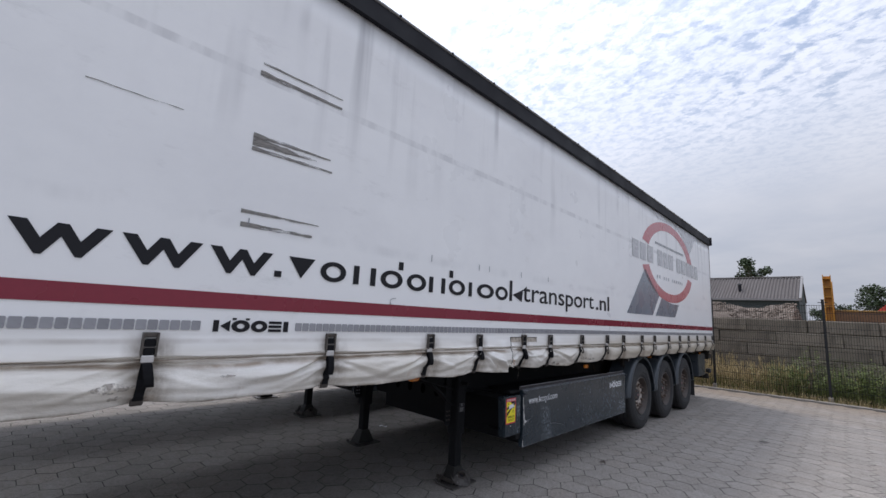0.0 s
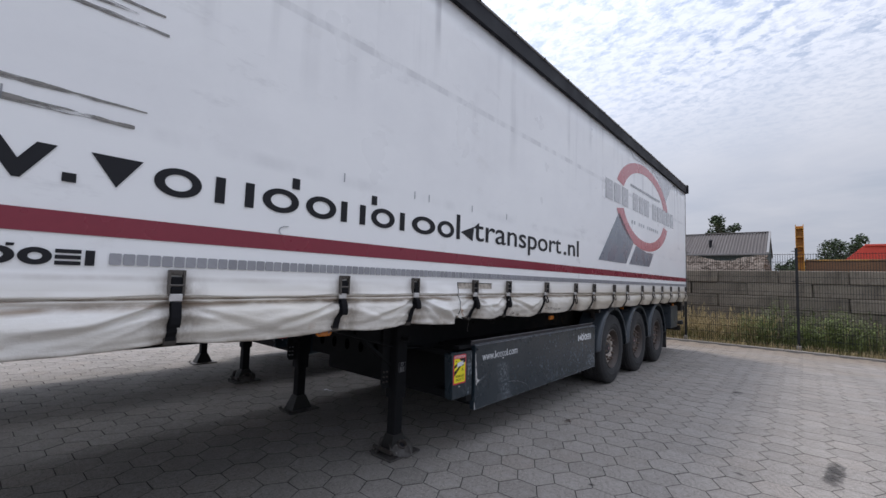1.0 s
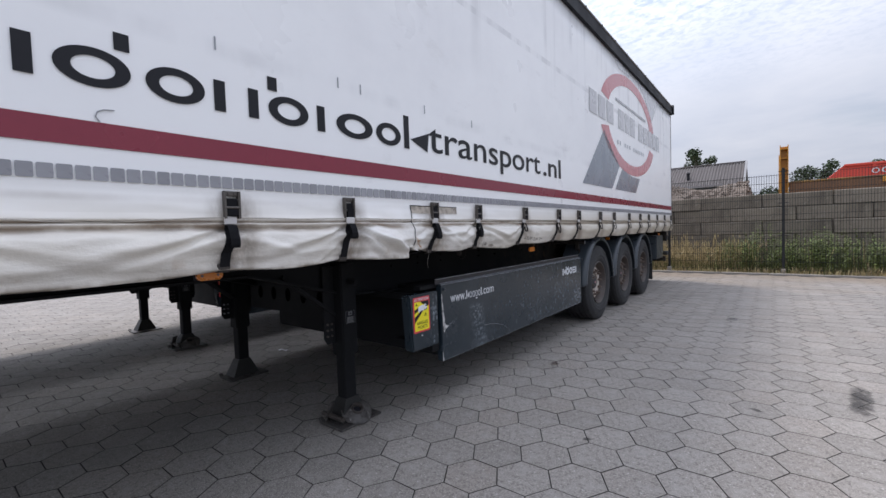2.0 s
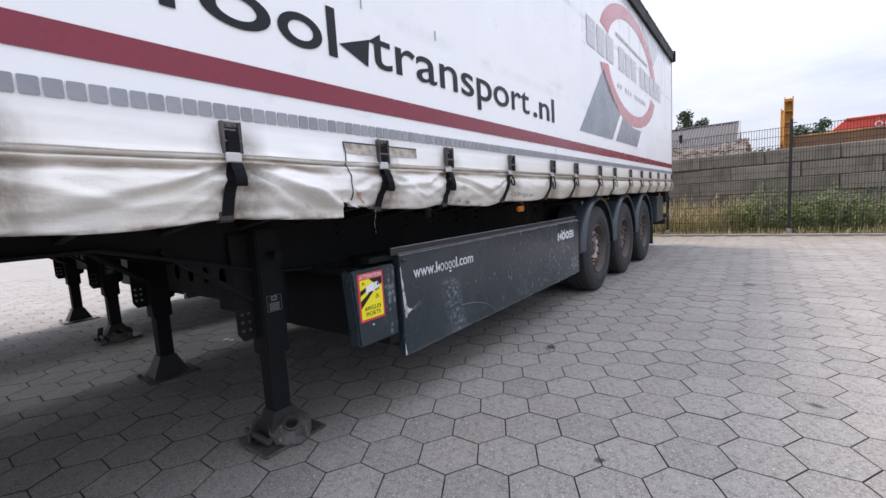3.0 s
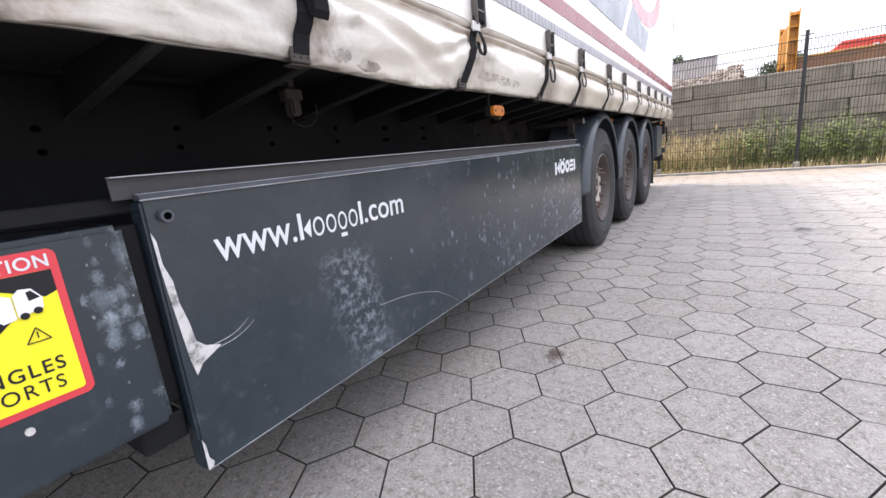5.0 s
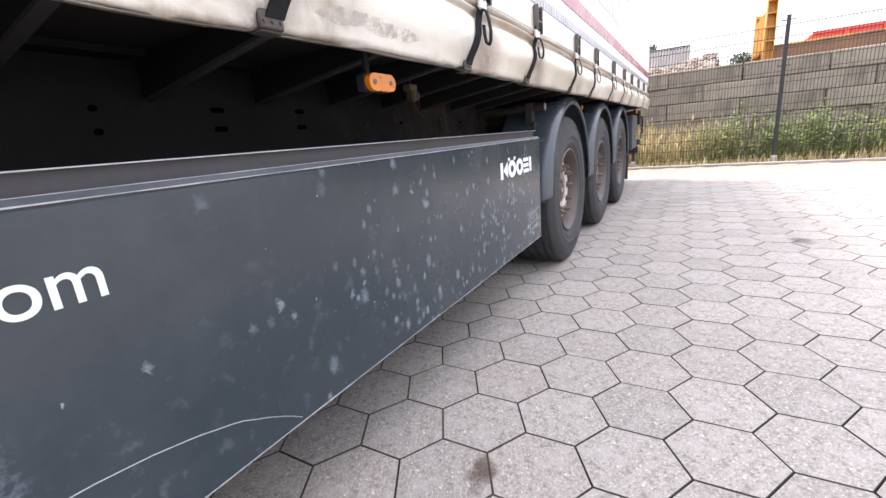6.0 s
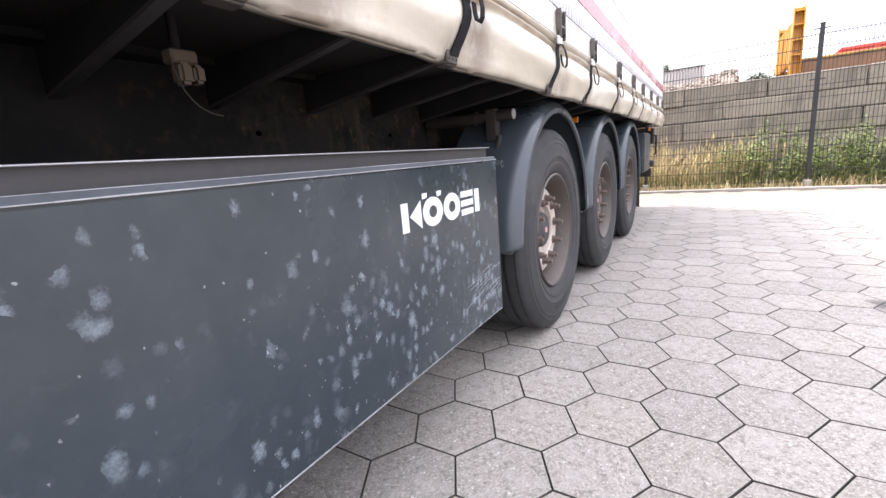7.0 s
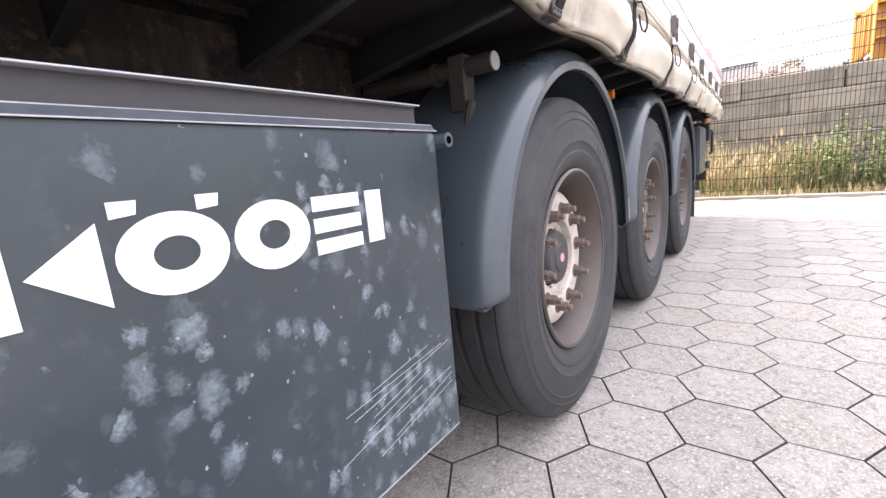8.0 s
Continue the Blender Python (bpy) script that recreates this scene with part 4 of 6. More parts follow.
# torn flap and loose thread
for rag in (((0.020, 3.012, 1.238), (0.030, 3.045, 1.244), (0.034, 3.072, 1.230), (0.028, 3.050, 1.221), (0.022, 3.020, 1.226)),
            ((0.022, 3.055, 1.232), (0.032, 3.080, 1.227), (0.040, 3.108, 1.194), (0.032, 3.084, 1.203), (0.024, 3.064, 1.215))):
    bm = bmesh.new()
    bm.faces.new([bm.verts.new(p) for p in rag])
    bmesh.ops.solidify(bm, geom=bm.faces[:], thickness=0.003)
    part("torn_flap", bm, tarp, side, "ragged torn flap of tarpaulin")
bm = bmesh.new()
last = None
for i in range(12):
    f = i / 11
    p = (0.005 + 0.006 * math.sin(f * 5), 3.235 + 0.006 * math.sin(f * 7 + 1), 1.19 - 0.12 * f)
    if last:
        tube(bm, last, p, 0.0004, 5)
    last = p
part("thread", bm, cord_grey, side)


# ---- straps ----
def strap(y, seed):
    rnd = random.Random(seed)
    tilt = strap_lean(y) + rnd.uniform(-0.006, 0.006)
    bm = bmesh.new()
    w = 0.0205
    zs = [1.455 - i * 0.02 for i in range(15) if 1.455 - i * 0.02 > 1.18]
    rows = []
    x_top = max(curtain_x(y + e, z) for e in (-0.02, 0, 0.02) for z in (1.36, 1.38, 1.40)) + 0.006
    x_low = curtain_x(y + tilt, 1.2) + 0.008
    for z in zs:
        f = min(1.0, max(0.0, (1.40 - z) / 0.20))
        yc = y + tilt * (1.46 - z) / 0.28
        x = max(x_top + (x_low - x_top) * f, max(curtain_x(yc + e, z) for e in (-0.02, 0, 0.02)) + 0.003)
        rows.append([bm.verts.new((x + dx, yc + dy, z)) for dx, dy in ((0, -w), (0.004, -w), (0.004, w), (0, w))])
    for a, b in zip(rows, rows[1:]):
        for i in range(4):
            bm.faces.new((a[i], a[(i + 1) % 4], b[(i + 1) % 4], b[i]))
    bm.faces.new(rows[0])
    bm.faces.new(rows[-1])
    ob = part("strap", bm, webbing, trailer, "black webbing strap hooked under the hem")
    xb = curtain_x(y, 1.47) + 0.012
    bm = bmesh.new()
    for s in (-1, 1):
        rail = prism(bmesh.new(), [(y + s * 0.0315 - 0.0015, 1.400), (y + s * 0.0315 + 0.0015, 1.400), (y + s * 0.0325 + 0.0015, 1.516), (y + s * 0.0325 - 0.0015, 1.516)], xb - 0.008, xb + 0.0145)
        part("buckle_rail", rail, buckle_steel, ob)
        prism(bm, [(y + s * 0.0275 - 0.003, 1.400), (y + s * 0.0275 + 0.003, 1.400), (y + s * 0.0285 + 0.003, 1.515), (y + s * 0.0285 - 0.003, 1.515)], xb - 0.01, xb + 0.012)
    box(bm, xb - 0.01, xb + 0.004, y - 0.033, y + 0.033, 1.495, 1.517, 0.003)
    tube(bm, (xb + 0.003, y - 0.03, 1.478), (xb + 0.003, y + 0.03, 1.478), 0.005, 8)
    tube(bm, (xb + 0.008, y - 0.03, 1.447), (xb + 0.008, y + 0.03, 1.447), 0.006, 8)
    for s in (-0.012, 0.012):
        tube(bm, (xb + 0.003, y + s, 1.506), (xb + 0.008, y + s, 1.506), 0.005, 8)
    part("buckle", bm, buckle_steel, ob, "worn steel tension buckle", 40)
    bm = bmesh.new()
    box(bm, xb - 0.004, xb + 0.015, y - 0.024, y + 0.024, 1.410, 1.440, 0.005)
    box(bm, xb - 0.004, xb + 0.011, y - 0.024, y + 0.024, 1.441, 1.486, 0.005)
    part("webbing_roll", bm, webbing, ob)
    bm = bmesh.new()
    xk = max(curtain_x(y + e, z) for e in (-0.02, 0, 0.02) for z in (1.36, 1.375, 1.39, 1.405)) + 0.011
    box(bm, xk - 0.008, xk + 0.006, y + tilt * 0.24 - 0.0265, y + tilt * 0.24 + 0.0265, 1.374, 1.409, 0.004)
    part("keeper", bm, keeper_grey, ob, "pale grey plastic keeper")
    bm = bmesh.new()
    l = rnd.uniform(0.075, 0.115)
    sw = rnd.uniform(-0.004, 0.026)
    wt = 1.0 if y < 4.0 else 0.55
    path = [(0.012, 0.0), (0.030, -0.02), (0.046, -0.30), (0.055, -0.62), (0.052, -0.88), (0.040, -1.0), (0.026, -0.93), (0.018, -0.70), (0.015, -0.42)]
    rows = []
    for i, (px, pz) in enumerate(path):
        x, yc, z = xk + 0.002 + (px - 0.012) * 0.62, y + tilt * 0.3 + sw * -pz, 1.372 + l * pz
        rows.append([bm.verts.new((x + dx, yc + dy, z + dx * 0.5)) for dx, dy in ((0, -w * wt), (0.003, -w * wt), (0.003, w * wt), (0, w * wt))])
    for a, b in zip(rows, rows[1:]):
        for i in range(4):
            bm.faces.new((a[i], a[(i + 1) % 4], b[(i + 1) % 4], b[i]))
    bm.faces.new(rows[0])
    bm.faces.new(rows[-1])
    part("strap_tail", bm, webbing, ob)
    xh = curtain_x(y + tilt, 1.2) + 0.004
    bm = bmesh.new()
    yk = y + tilt
    box(bm, xh - 0.004, xh + 0.006, yk - 0.027, yk + 0.027, 1.176, 1.209, 0.003)
    for s in (-0.018, 0, 0.018):
        tube(bm, (xh + 0.004, yk + s, 1.188), (xh + 0.009, yk + s, 1.188), 0.003, 6)
    box(bm, xh - 0.03, xh + 0.002, yk - 0.024, yk + 0.024, 1.171, 1.1755, 0.002)
    part("hook", bm, hook_steel, ob, "rusty steel hook plate", 40)


for i, y in enumerate(STRAPS):
    strap(y, i)

# ---- roof, ends, floor ----
bm = bmesh.new()
prism(bm, [(Y0, 3.832), (Y1, 3.832), (Y1, 3.988), (Y0, 3.988)], -0.03, 0.045)
part("roof_rail", bm, rail_black, trailer, "dark curtain rail along the roof edge")
bm = bmesh.new()
box(bm, -0.06, 0.056, Y0, Y1, 3.989, 4.012, 0.006)
top_rail = part("roof_edge", bm, rail_grey, trailer, "dull aluminium roof edge")
riv = mesh_of("rivet", tube(bmesh.new(), (0, 0, 0), (0.008, 0, 0), 0.012, 8), rail_black)
y = Y0 + 0.4
while y < Y1:
    part("rivet", riv, rail_black, top_rail, at=pose(0.054, y, 4.0))
    y += 0.62
bm = bmesh.new()
box(bm, 0.0, 0.075, Y1 - 0.06, Y1 + 0.02, 3.84, 4.045, 0.006)
part("corner_cap", bm, rail_black, trailer)
bm = bmesh.new()
box(bm, -WIDE, -0.07, Y0, Y1, 3.96, 4.00)
part("roof", bm, roof_white, trailer)
bm = bmesh.new()
box(bm, -WIDE + 0.005, -0.006, Y0 - 0.06, Y0 - 0.002, 1.15, 3.98)
part("front_wall", bm, roof_white, trailer)
for a, b in ((-WIDE + 0.02, -WIDE / 2 - 0.01), (-WIDE / 2 + 0.01, -0.03)):
    bm = bmesh.new()
    box(bm, a, b, Y1 - 0.02, Y1 + 0.03, 1.25, 3.95, 0.01)
    part("rear_door", bm, roof_white, trailer)
bm = bmesh.new()
prism(bm, [(Y1 - 0.035, 1.2), (Y1, 1.2), (Y1, 3.84), (Y1 - 0.035, 3.84)], -0.05, 0.006)
part("rear_pillar", bm, rail_grey, trailer)
bm = bmesh.new()
box(bm, -WIDE, -WIDE + 0.01, Y0, Y1, 1.18, 3.9)
part("far_curtain", bm, tarp, trailer)
bm = bmesh.new()
box(bm, -WIDE + 0.08, -0.085, Y0, Y1, 1.245, 1.275)
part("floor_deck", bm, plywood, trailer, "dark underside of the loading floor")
for x0, x1 in ((-0.075, -0.025), (-WIDE + 0.025, -WIDE + 0.075)):
    bm = bmesh.new()
    box(bm, x0, x1, Y0, Y1, 1.205, 1.28, 0.004)
    part("side_rave", bm, steel_dark, trailer)

# ---- chassis ----
for xc in (-0.62, -1.93):
    bm = bmesh.new()
    low = [(Y0 + 0.4, 1.10), (2.3, 1.09), (3.0, 0.89), (3.6, 0.85), (4.6, 0.80), (Y1 - 0.3, 0.80)]
    prism(bm, low + [(Y1 - 0.3, 1.225), (Y0 + 0.4, 1.225)], xc - 0.005, xc + 0.005)
    box(bm, xc - 0.07, xc + 0.07, Y0 + 0.4, Y1 - 0.3, 1.226, 1.243)
    for (ya, za), (yb, zb) in zip(low, low[1:]):
        beam(bm, (xc, ya, za), (xc, yb, zb), 0.14, 0.014)
    web = part("main_beam", bm, steel_dark, trailer, "black steel main beam with slots")
    y = 3.5
    k = 0
    while y < 6.6:
        for zz_ in ((1.106, 1.05) if y < 5.25 else (1.06,) if k % 2 else ()):
            s = 0.022 if k % 3 and 4.3 < y < 5.25 else 0.010
            part("slot", prism(bmesh.new(), rounded(y - s, y + s, zz_ - 0.008, zz_ + 0.008, 0.0075, 3), xc + 0.004, xc + 0.0065), void_black, web)
        y += 0.325
        k += 1

y = 5.98 - 0.345 * 21
while y < Y1 - 0.1:
    for xa, xb in ((-0.627, -0.08), (-1.923, -WIDE + 0.08)):
        bm = bmesh.new()
        pts = [(xa, 1.130), (xb, 1.205), (xb, 1.243), (xa, 1.243)]
        lo = [bm.verts.new((px, y - 0.003, pz)) for px, pz in pts]
        hi = [bm.verts.new((px, y + 0.003, pz)) for px, pz in pts]
        bm.faces.new(lo)
        bm.faces.new(hi)
        for i in range(4):
            bm.faces.new((lo[i], lo[(i + 1) % 4], hi[(i + 1) % 4], hi[i]))
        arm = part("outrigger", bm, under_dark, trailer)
        bm = bmesh.new()
        lo = [bm.verts.new((px, y + s, pz)) for s in (-0.004, 0.020) for px, pz in ((xa, 1.122), (xb, 1.197), (xb, 1.2045), (xa, 1.1295))]
        for q in ((0, 1, 2, 3), (4, 5, 6, 7), (0, 1, 5, 4), (1, 2, 6, 5), (2, 3, 7, 6), (3, 0, 4, 7)):
            bm.faces.new([lo[n_] for n_ in q])
        part("flange", bm, arm_edge, arm)
    bm = bmesh.new()
    box(bm, -1.923, -0.627, y - 0.003, y + 0.003, 1.10, 1.243)
    box(bm, -1.923, -0.627, y - 0.03, y + 0.03, 1.092, 1.0995)
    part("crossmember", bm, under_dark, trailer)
    y += 0.345


# ---- landing legs ----
def landing_leg(xc, yc, sgn):
    bm = bmesh.new()
    box(bm, xc - 0.065, xc + 0.065, yc - 0.035, yc + 0.095, 0.47, 1.12, 0.008, 2)
    ob = part("landing_leg", bm, steel_dark, trailer, "black telescopic landing leg on a steel foot")
    bm = bmesh.new()
    prism(bm, [(yc - 0.125, 0.60), (yc - 0.10, 0.56), (yc - 0.036, 0.56), (yc - 0.036, 1.1), (yc - 0.125, 1.1)], xc - 0.03, xc - 0.018)
    prism(bm, [(yc + 0.096, 0.58), (yc + 0.15, 0.60), (yc + 0.16, 0.64), (yc + 0.16, 1.08), (yc + 0.096, 1.08)], xc - 0.03, xc - 0.018)
    part("leg_bracket", bm, steel_dark, ob)
    bm = bmesh.new()
    box(bm, xc - 0.048, xc + 0.048, yc - 0.018, yc + 0.078, 0.13, 0.48, 0.006)
    part("inner_tube", bm, steel_dark, ob)
    # near leg: bolts; far leg: pale studs painted for holes showing daylight
    for k in range(3):
        for s in (-0.105, -0.07):
            part("bolt_or_lit_hole", tube(bmesh.new(), (xc - 0.018, yc + s, 0.70 - k * 0.042), (xc - 0.006, yc + s, 0.70 - k * 0.042), 0.008, 8), hook_steel if sgn > 0 else rail_lip, ob)
    bm = bmesh.new()
    box(bm, xc - 0.083, xc + 0.153, yc - 0.150, yc + 0.212, 0.004, 0.018, 0.004)
    beam(bm, (xc - 0.07, yc - 0.13, 0.012), (xc - 0.105, yc - 0.13, 0.035), 0.03, 0.012)
    part("foot_plate", bm, worn_plate, ob, "worn grey steel foot plate")
    # sloping skirt of the foot
    bm = bmesh.new()
    lo = [bm.verts.new((xc + sx_ * 0.085, yc + 0.03 + sy_ * 0.12, 0.019)) for sx_, sy_ in ((-1, -1), (1, -1), (1, 1), (-1, 1))]
    hi = [bm.verts.new((xc + sx_ * 0.052, yc + 0.03 + sy_ * 0.055, 0.165)) for sx_, sy_ in ((-1, -1), (1, -1), (1, 1), (-1, 1))]
    for i in range(4):
        bm.faces.new((lo[i], lo[(i + 1) % 4], hi[(i + 1) % 4], hi[i]))
    bm.faces.new(hi)
    part("foot_skirt", bm, foot_steel, ob)
    # round pivot plate leaning on the skirt
    if sgn > 0:
        tip = Matrix.Translation((xc + 0.085, yc + 0.035, 0.066)) @ pose(0, 0, 0, 0, -56, -14)
        bm = lathe(bmesh.new(), [(-0.004, 0.085), (0.0, 0.106), (0.006, 0.112), (0.012, 0.108), (0.017, 0.092), (0.024, 0.066), (0.032, 0.050), (0.036, 0.040)], 28)
        for v in bm.verts:
            v.co += Vector((0.010 * noise.noise(v.co * 25), 0.010 * noise.noise(v.co * 19 + Vector((3, 1, 2))), 0.010 * noise.noise(v.co * 17)))
            v.co = tip @ v.co
        part("pivot_plate", bm, worn_plate, ob, "bent round grey pivot plate", 40)
        bm = lathe(bmesh.new(), [(0.026, 0.046), (0.046, 0.042), (0.048, 0.034), (0.036, 0.028), (0.016, 0.027)], 20)
        for v in bm.verts:
            v.co = tip @ v.co
        part("pivot_ring", bm, hook_steel, ob, "", 40)
        bm = lathe(bmesh.new(), [(0.020, 0.028), (0.0205, 0.0)], 16)
        for v in bm.verts:
            v.co = tip @ v.co
        part("pivot_hole", bm, ink, ob)
        bm = bmesh.new()
        beam(bm, (xc - 0.06, yc - 0.105, 0.02), (xc - 0.02, yc - 0.09, 0.15), 0.05, 0.010)
        part("pivot_lug", bm, worn_plate, ob, "bent steel lug of the foot")
        bm = tube(bmesh.new(), (xc - 0.11, yc - 0.10, 0.06), (xc + 0.11, yc - 0.10, 0.06), 0.016, 10)
        part("pivot_pin", bm, hook_steel, ob)
    if sgn > 0:
        x = xc + 0.067
        yc += 0.03
        lab = part("type_plate", prism(bmesh.new(), rounded(yc - 0.042, yc + 0.042, 0.695, 0.782, 0.004, 2), x, x + 0.002), rail_black, ob, "small type plate with tiny print")
        for k in range(5):
            e = 0.028 - 0.003 * (k % 2)
            part("print_bar", prism(bmesh.new(), [(yc - 0.028, 0.701 + k * 0.0085), (yc + e, 0.701 + k * 0.0085), (yc + e, 0.7065 + k * 0.0085), (yc - 0.028, 0.7065 + k * 0.0085)], x + 0.002, x + 0.003), plate_grey, lab)
        part("print_block", prism(bmesh.new(), [(yc - 0.016, 0.752), (yc + 0.016, 0.752), (yc + 0.016, 0.777), (yc - 0.016, 0.777)], x + 0.002, x + 0.0028), plate_grey, lab)
        part("print_roof", prism(bmesh.new(), [(yc - 0.013, 0.759), (yc + 0.013, 0.759), (yc, 0.774)], x + 0.0028, x + 0.0036), ink, lab)
        rim_ = rounded(yc - 0.040, yc + 0.040, 0.697, 0.780, 0.004, 2)
        bm = bmesh.new()
        for p, q in zip(rim_, rim_[1:] + rim_[:1]):
            beam(bm, (x + 0.0024, *p), (x + 0.0024, *q), 0.0012, 0.0012)
        part("print_frame", bm, plate_grey, lab)
        for k in range(8):
            part("hole", tube(bmesh.new(), (xc - 0.0175, yc + 0.098, 0.62 + k * 0.055), (xc - 0.0165, yc + 0.098, 0.62 + k * 0.055), 0.0085, 10), void_black, ob)
    return ob


landing_leg(-0.566, 2.935, 1)
landing_leg(-2.19, 2.975, -1)
bm = bmesh.new()
box(bm, -1.99, -0.57, 3.02, 3.032, 0.68, 0.98)
brace = part("leg_crossplate", bm, steel_dark, trailer, "black cross plate between the landing legs")
for k in range(6):
    bm = bmesh.new()
    pts = [(-1.8 + k * 0.22 + 0.035 * math.cos(a * math.pi / 8), 0.83 + 0.055 * math.sin(a * math.pi / 8)) for a in range(16)]
    lo = [bm.verts.new((px, 3.0155, pz)) for px, pz in pts]
    bm.faces.new(lo)
    lo = [bm.verts.new((px, 3.0185, pz)) for px, pz in pts]
    bm.faces.new(lo)
    part("opening", bm, void_black, brace)
for a, b in (((-0.60, 2.90, 0.76), (-0.62, 2.52, 1.06)), ((-2.14, 2.93, 0.76), (-1.93, 2.52, 1.06))):
    part("leg_strut", beam(bmesh.new(), a, b, 0.07, 0.02), steel_dark, trailer)
bm = bmesh.new()
tube(bm, (-1.98, 2.965, 0.985), (-0.42, 2.965, 0.985), 0.02, 10)
part("drive_shaft", bm, steel_dark, trailer)

# ---- side box ----
BX, BY0, BY1, BZ0, BZ1 = -0.085, 3.475, 6.352, 0.355, 0.922
bm = bmesh.new()
box(bm, -WIDE + 0.09, BX - 0.052, BY0 + 0.10, BY1 - 0.01, BZ0 + 0.004, BZ1 - 0.03)
locker = part("pallet_box", bm, steel_dark, trailer, "dark blue-grey steel pallet box under the floor")
bm = bmesh.new()
box(bm, BX - 0.05, BX, BY0, BY1, BZ0, BZ1, 0.005, 2)
front = part("front_panel", bm, panel_paint, locker, "dark panel speckled with pale chips", 40)
bm = bmesh.new()
n = 60
rows = []
for i in range(n + 1):
    y = BY0 - 0.03 + (BY1 - BY0 + 0.01) * i / n
    w = 0.0025 * noise.noise((y * 3, 1, 1))
    rows.append([bm.verts.new((BX + a + w, y, BZ1 + b)) for a, b in ((-0.028, 0.004), (-0.028, 0.043), (-0.032, 0.043), (-0.032, 0.004))])
for a, b in zip(rows, rows[1:]):
    for i in range(4):
        bm.faces.new((a[i], a[(i + 1) % 4], b[(i + 1) % 4], b[i]))
bm.faces.new(rows[0])
bm.faces.new(rows[-1])
part("flange", bm, flange_paint, locker)
part("flange_lip", box(bmesh.new(), BX - 0.033, BX - 0.013, BY0 - 0.03, BY1 - 0.02, BZ1 + 0.0432, BZ1 + 0.0455, 0.0008), lip_zinc, locker, "worn pale folded top edge")
bm = box(bmesh.new(), BX - 0.0275, BX + 0.002, BY0 + 0.002, BY1 - 0.002, BZ1 + 0.0003, BZ1 + 0.0113)
for v in bm.verts:
    if v.co.z > BZ1 + 0.006 and v.co.x > BX - 0.01:
        v.co.x -= 0.009
ledge = part("ledge", bm, ledge_paint, locker, "grey chamfered ledge along the box top")
for dx, dz, r in ((0.002, 0.0003, 0.0013), (-0.007, 0.0113, 0.0008)):
    bm = bmesh.new()
    last = None
    for i in range(n + 1):
        y = BY0 + (BY1 - BY0) * i / n
        p = (BX + dx, y, BZ1 + dz + 0.0006 * noise.noise((y * 6, 2, 2)))
        if last:
            tube(bm, last, p, r * (0.75 + 0.5 * noise.noise((y * 9, dz * 900, 1))), 5)
        last = p
    part("worn_edge", bm, lip_zinc, ledge, "rubbed bare edge")
bm = bmesh.new()
last = None
for i in range(n + 1):
    y = BY0 + 0.004 + (BY1 - BY0 - 0.008) * i / n
    p = (BX - 0.0012, y, BZ0 + 0.0012)
    if last:
        tube(bm, last, p, 0.0011 + 0.0012 * max(0.0, noise.noise((y * 4, 6, 2))), 5)
    last = p
part("worn_edge", bm, rail_lip, locker)
bm = bmesh.new()
tube(bm, (BX - 0.05, BY1 + 0.008, 0.905), (BX + 0.022, BY1 + 0.008, 0.905), 0.013, 12)
fore_pin = part("pin", tube(bmesh.new(), (BX - 0.05, BY0 + 0.035, 0.889), (BX + 0.014, BY0 + 0.035, 0.889), 0.012, 12), guard_plastic, locker, "", 40)
part("bore", tube(bmesh.new(), (BX + 0.0135, BY0 + 0.035, 0.889), (BX + 0.0145, BY0 + 0.035, 0.889), 0.007, 12), void_black, fore_pin)
pin_ = part("pin", bm, guard_plastic, locker, "", 40)
part("bore", tube(bmesh.new(), (BX + 0.0215, BY1 + 0.008, 0.905), (BX + 0.0225, BY1 + 0.008, 0.905), 0.007, 12), void_black, pin_)

# bare scrape on the front corner
pts = [(3.480, 0.862), (3.486, 0.845), (3.487, 0.80), (3.497, 0.765), (3.499, 0.72), (3.508, 0.675), (3.512, 0.635), (3.528, 0.618), (3.558, 0.607), (3.54, 0.597), (3.515, 0.585), (3.500, 0.565), (3.494, 0.60), (3.490, 0.66), (3.486, 0.72), (3.481, 0.80)]
part("bare_patch", prism(bmesh.new(), pts, BX, BX + 0.0015), bare, front, "pale bare scrape on the panel corner")
pts = [(3.478, 0.43), (3.483, 0.415), (3.484, 0.385), (3.492, 0.370), (3.489, 0.36), (3.478, 0.358)]
part("bare_patch", prism(bmesh.new(), pts, BX, BX + 0.0015), bare, front)
bm = bmesh.new()
for k in range(2):
    last = None
    for i in range(9):
        f = i / 8
        p = (BX + 0.0004, 3.53 + (0.11 - 0.012 * k) * f, 0.602 + 0.010 * k + 0.028 * f * f * f)
        if last:
            tube(bm, last, p, 0.0012 * (1 - 0.6 * f), 4)
        last = p
part("scratch", bm, rail_lip, front, "fine curved scratches")
bm = bmesh.new()
last = None
for i in range(18):
    f = i / 17
    p = (BX + 0.0005, 4.05 + 0.45 * f, 0.515 - 0.04 * f - 0.105 * f * f * f + 0.004 * noise.noise((f * 8, 1, 5)))
    if last:
        tube(bm, last, p, 0.0011, 5)
    last = p
part("scratch", bm, rail_lip, front, "long curved scratch")
rnd = random.Random(5)
for k in range(9):
    bm = bmesh.new()
    y, z = 6.06 + rnd.uniform(0, 0.12), 0.42 + 0.014 * k
    tube(bm, (BX + 0.0003, y, z), (BX + 0.0003, min(6.335, y + rnd.uniform(0.12, 0.26)), z + rnd.uniform(0.02, 0.04)), 0.00045, 4)
    part("scratch", bm, rail_lip, front)

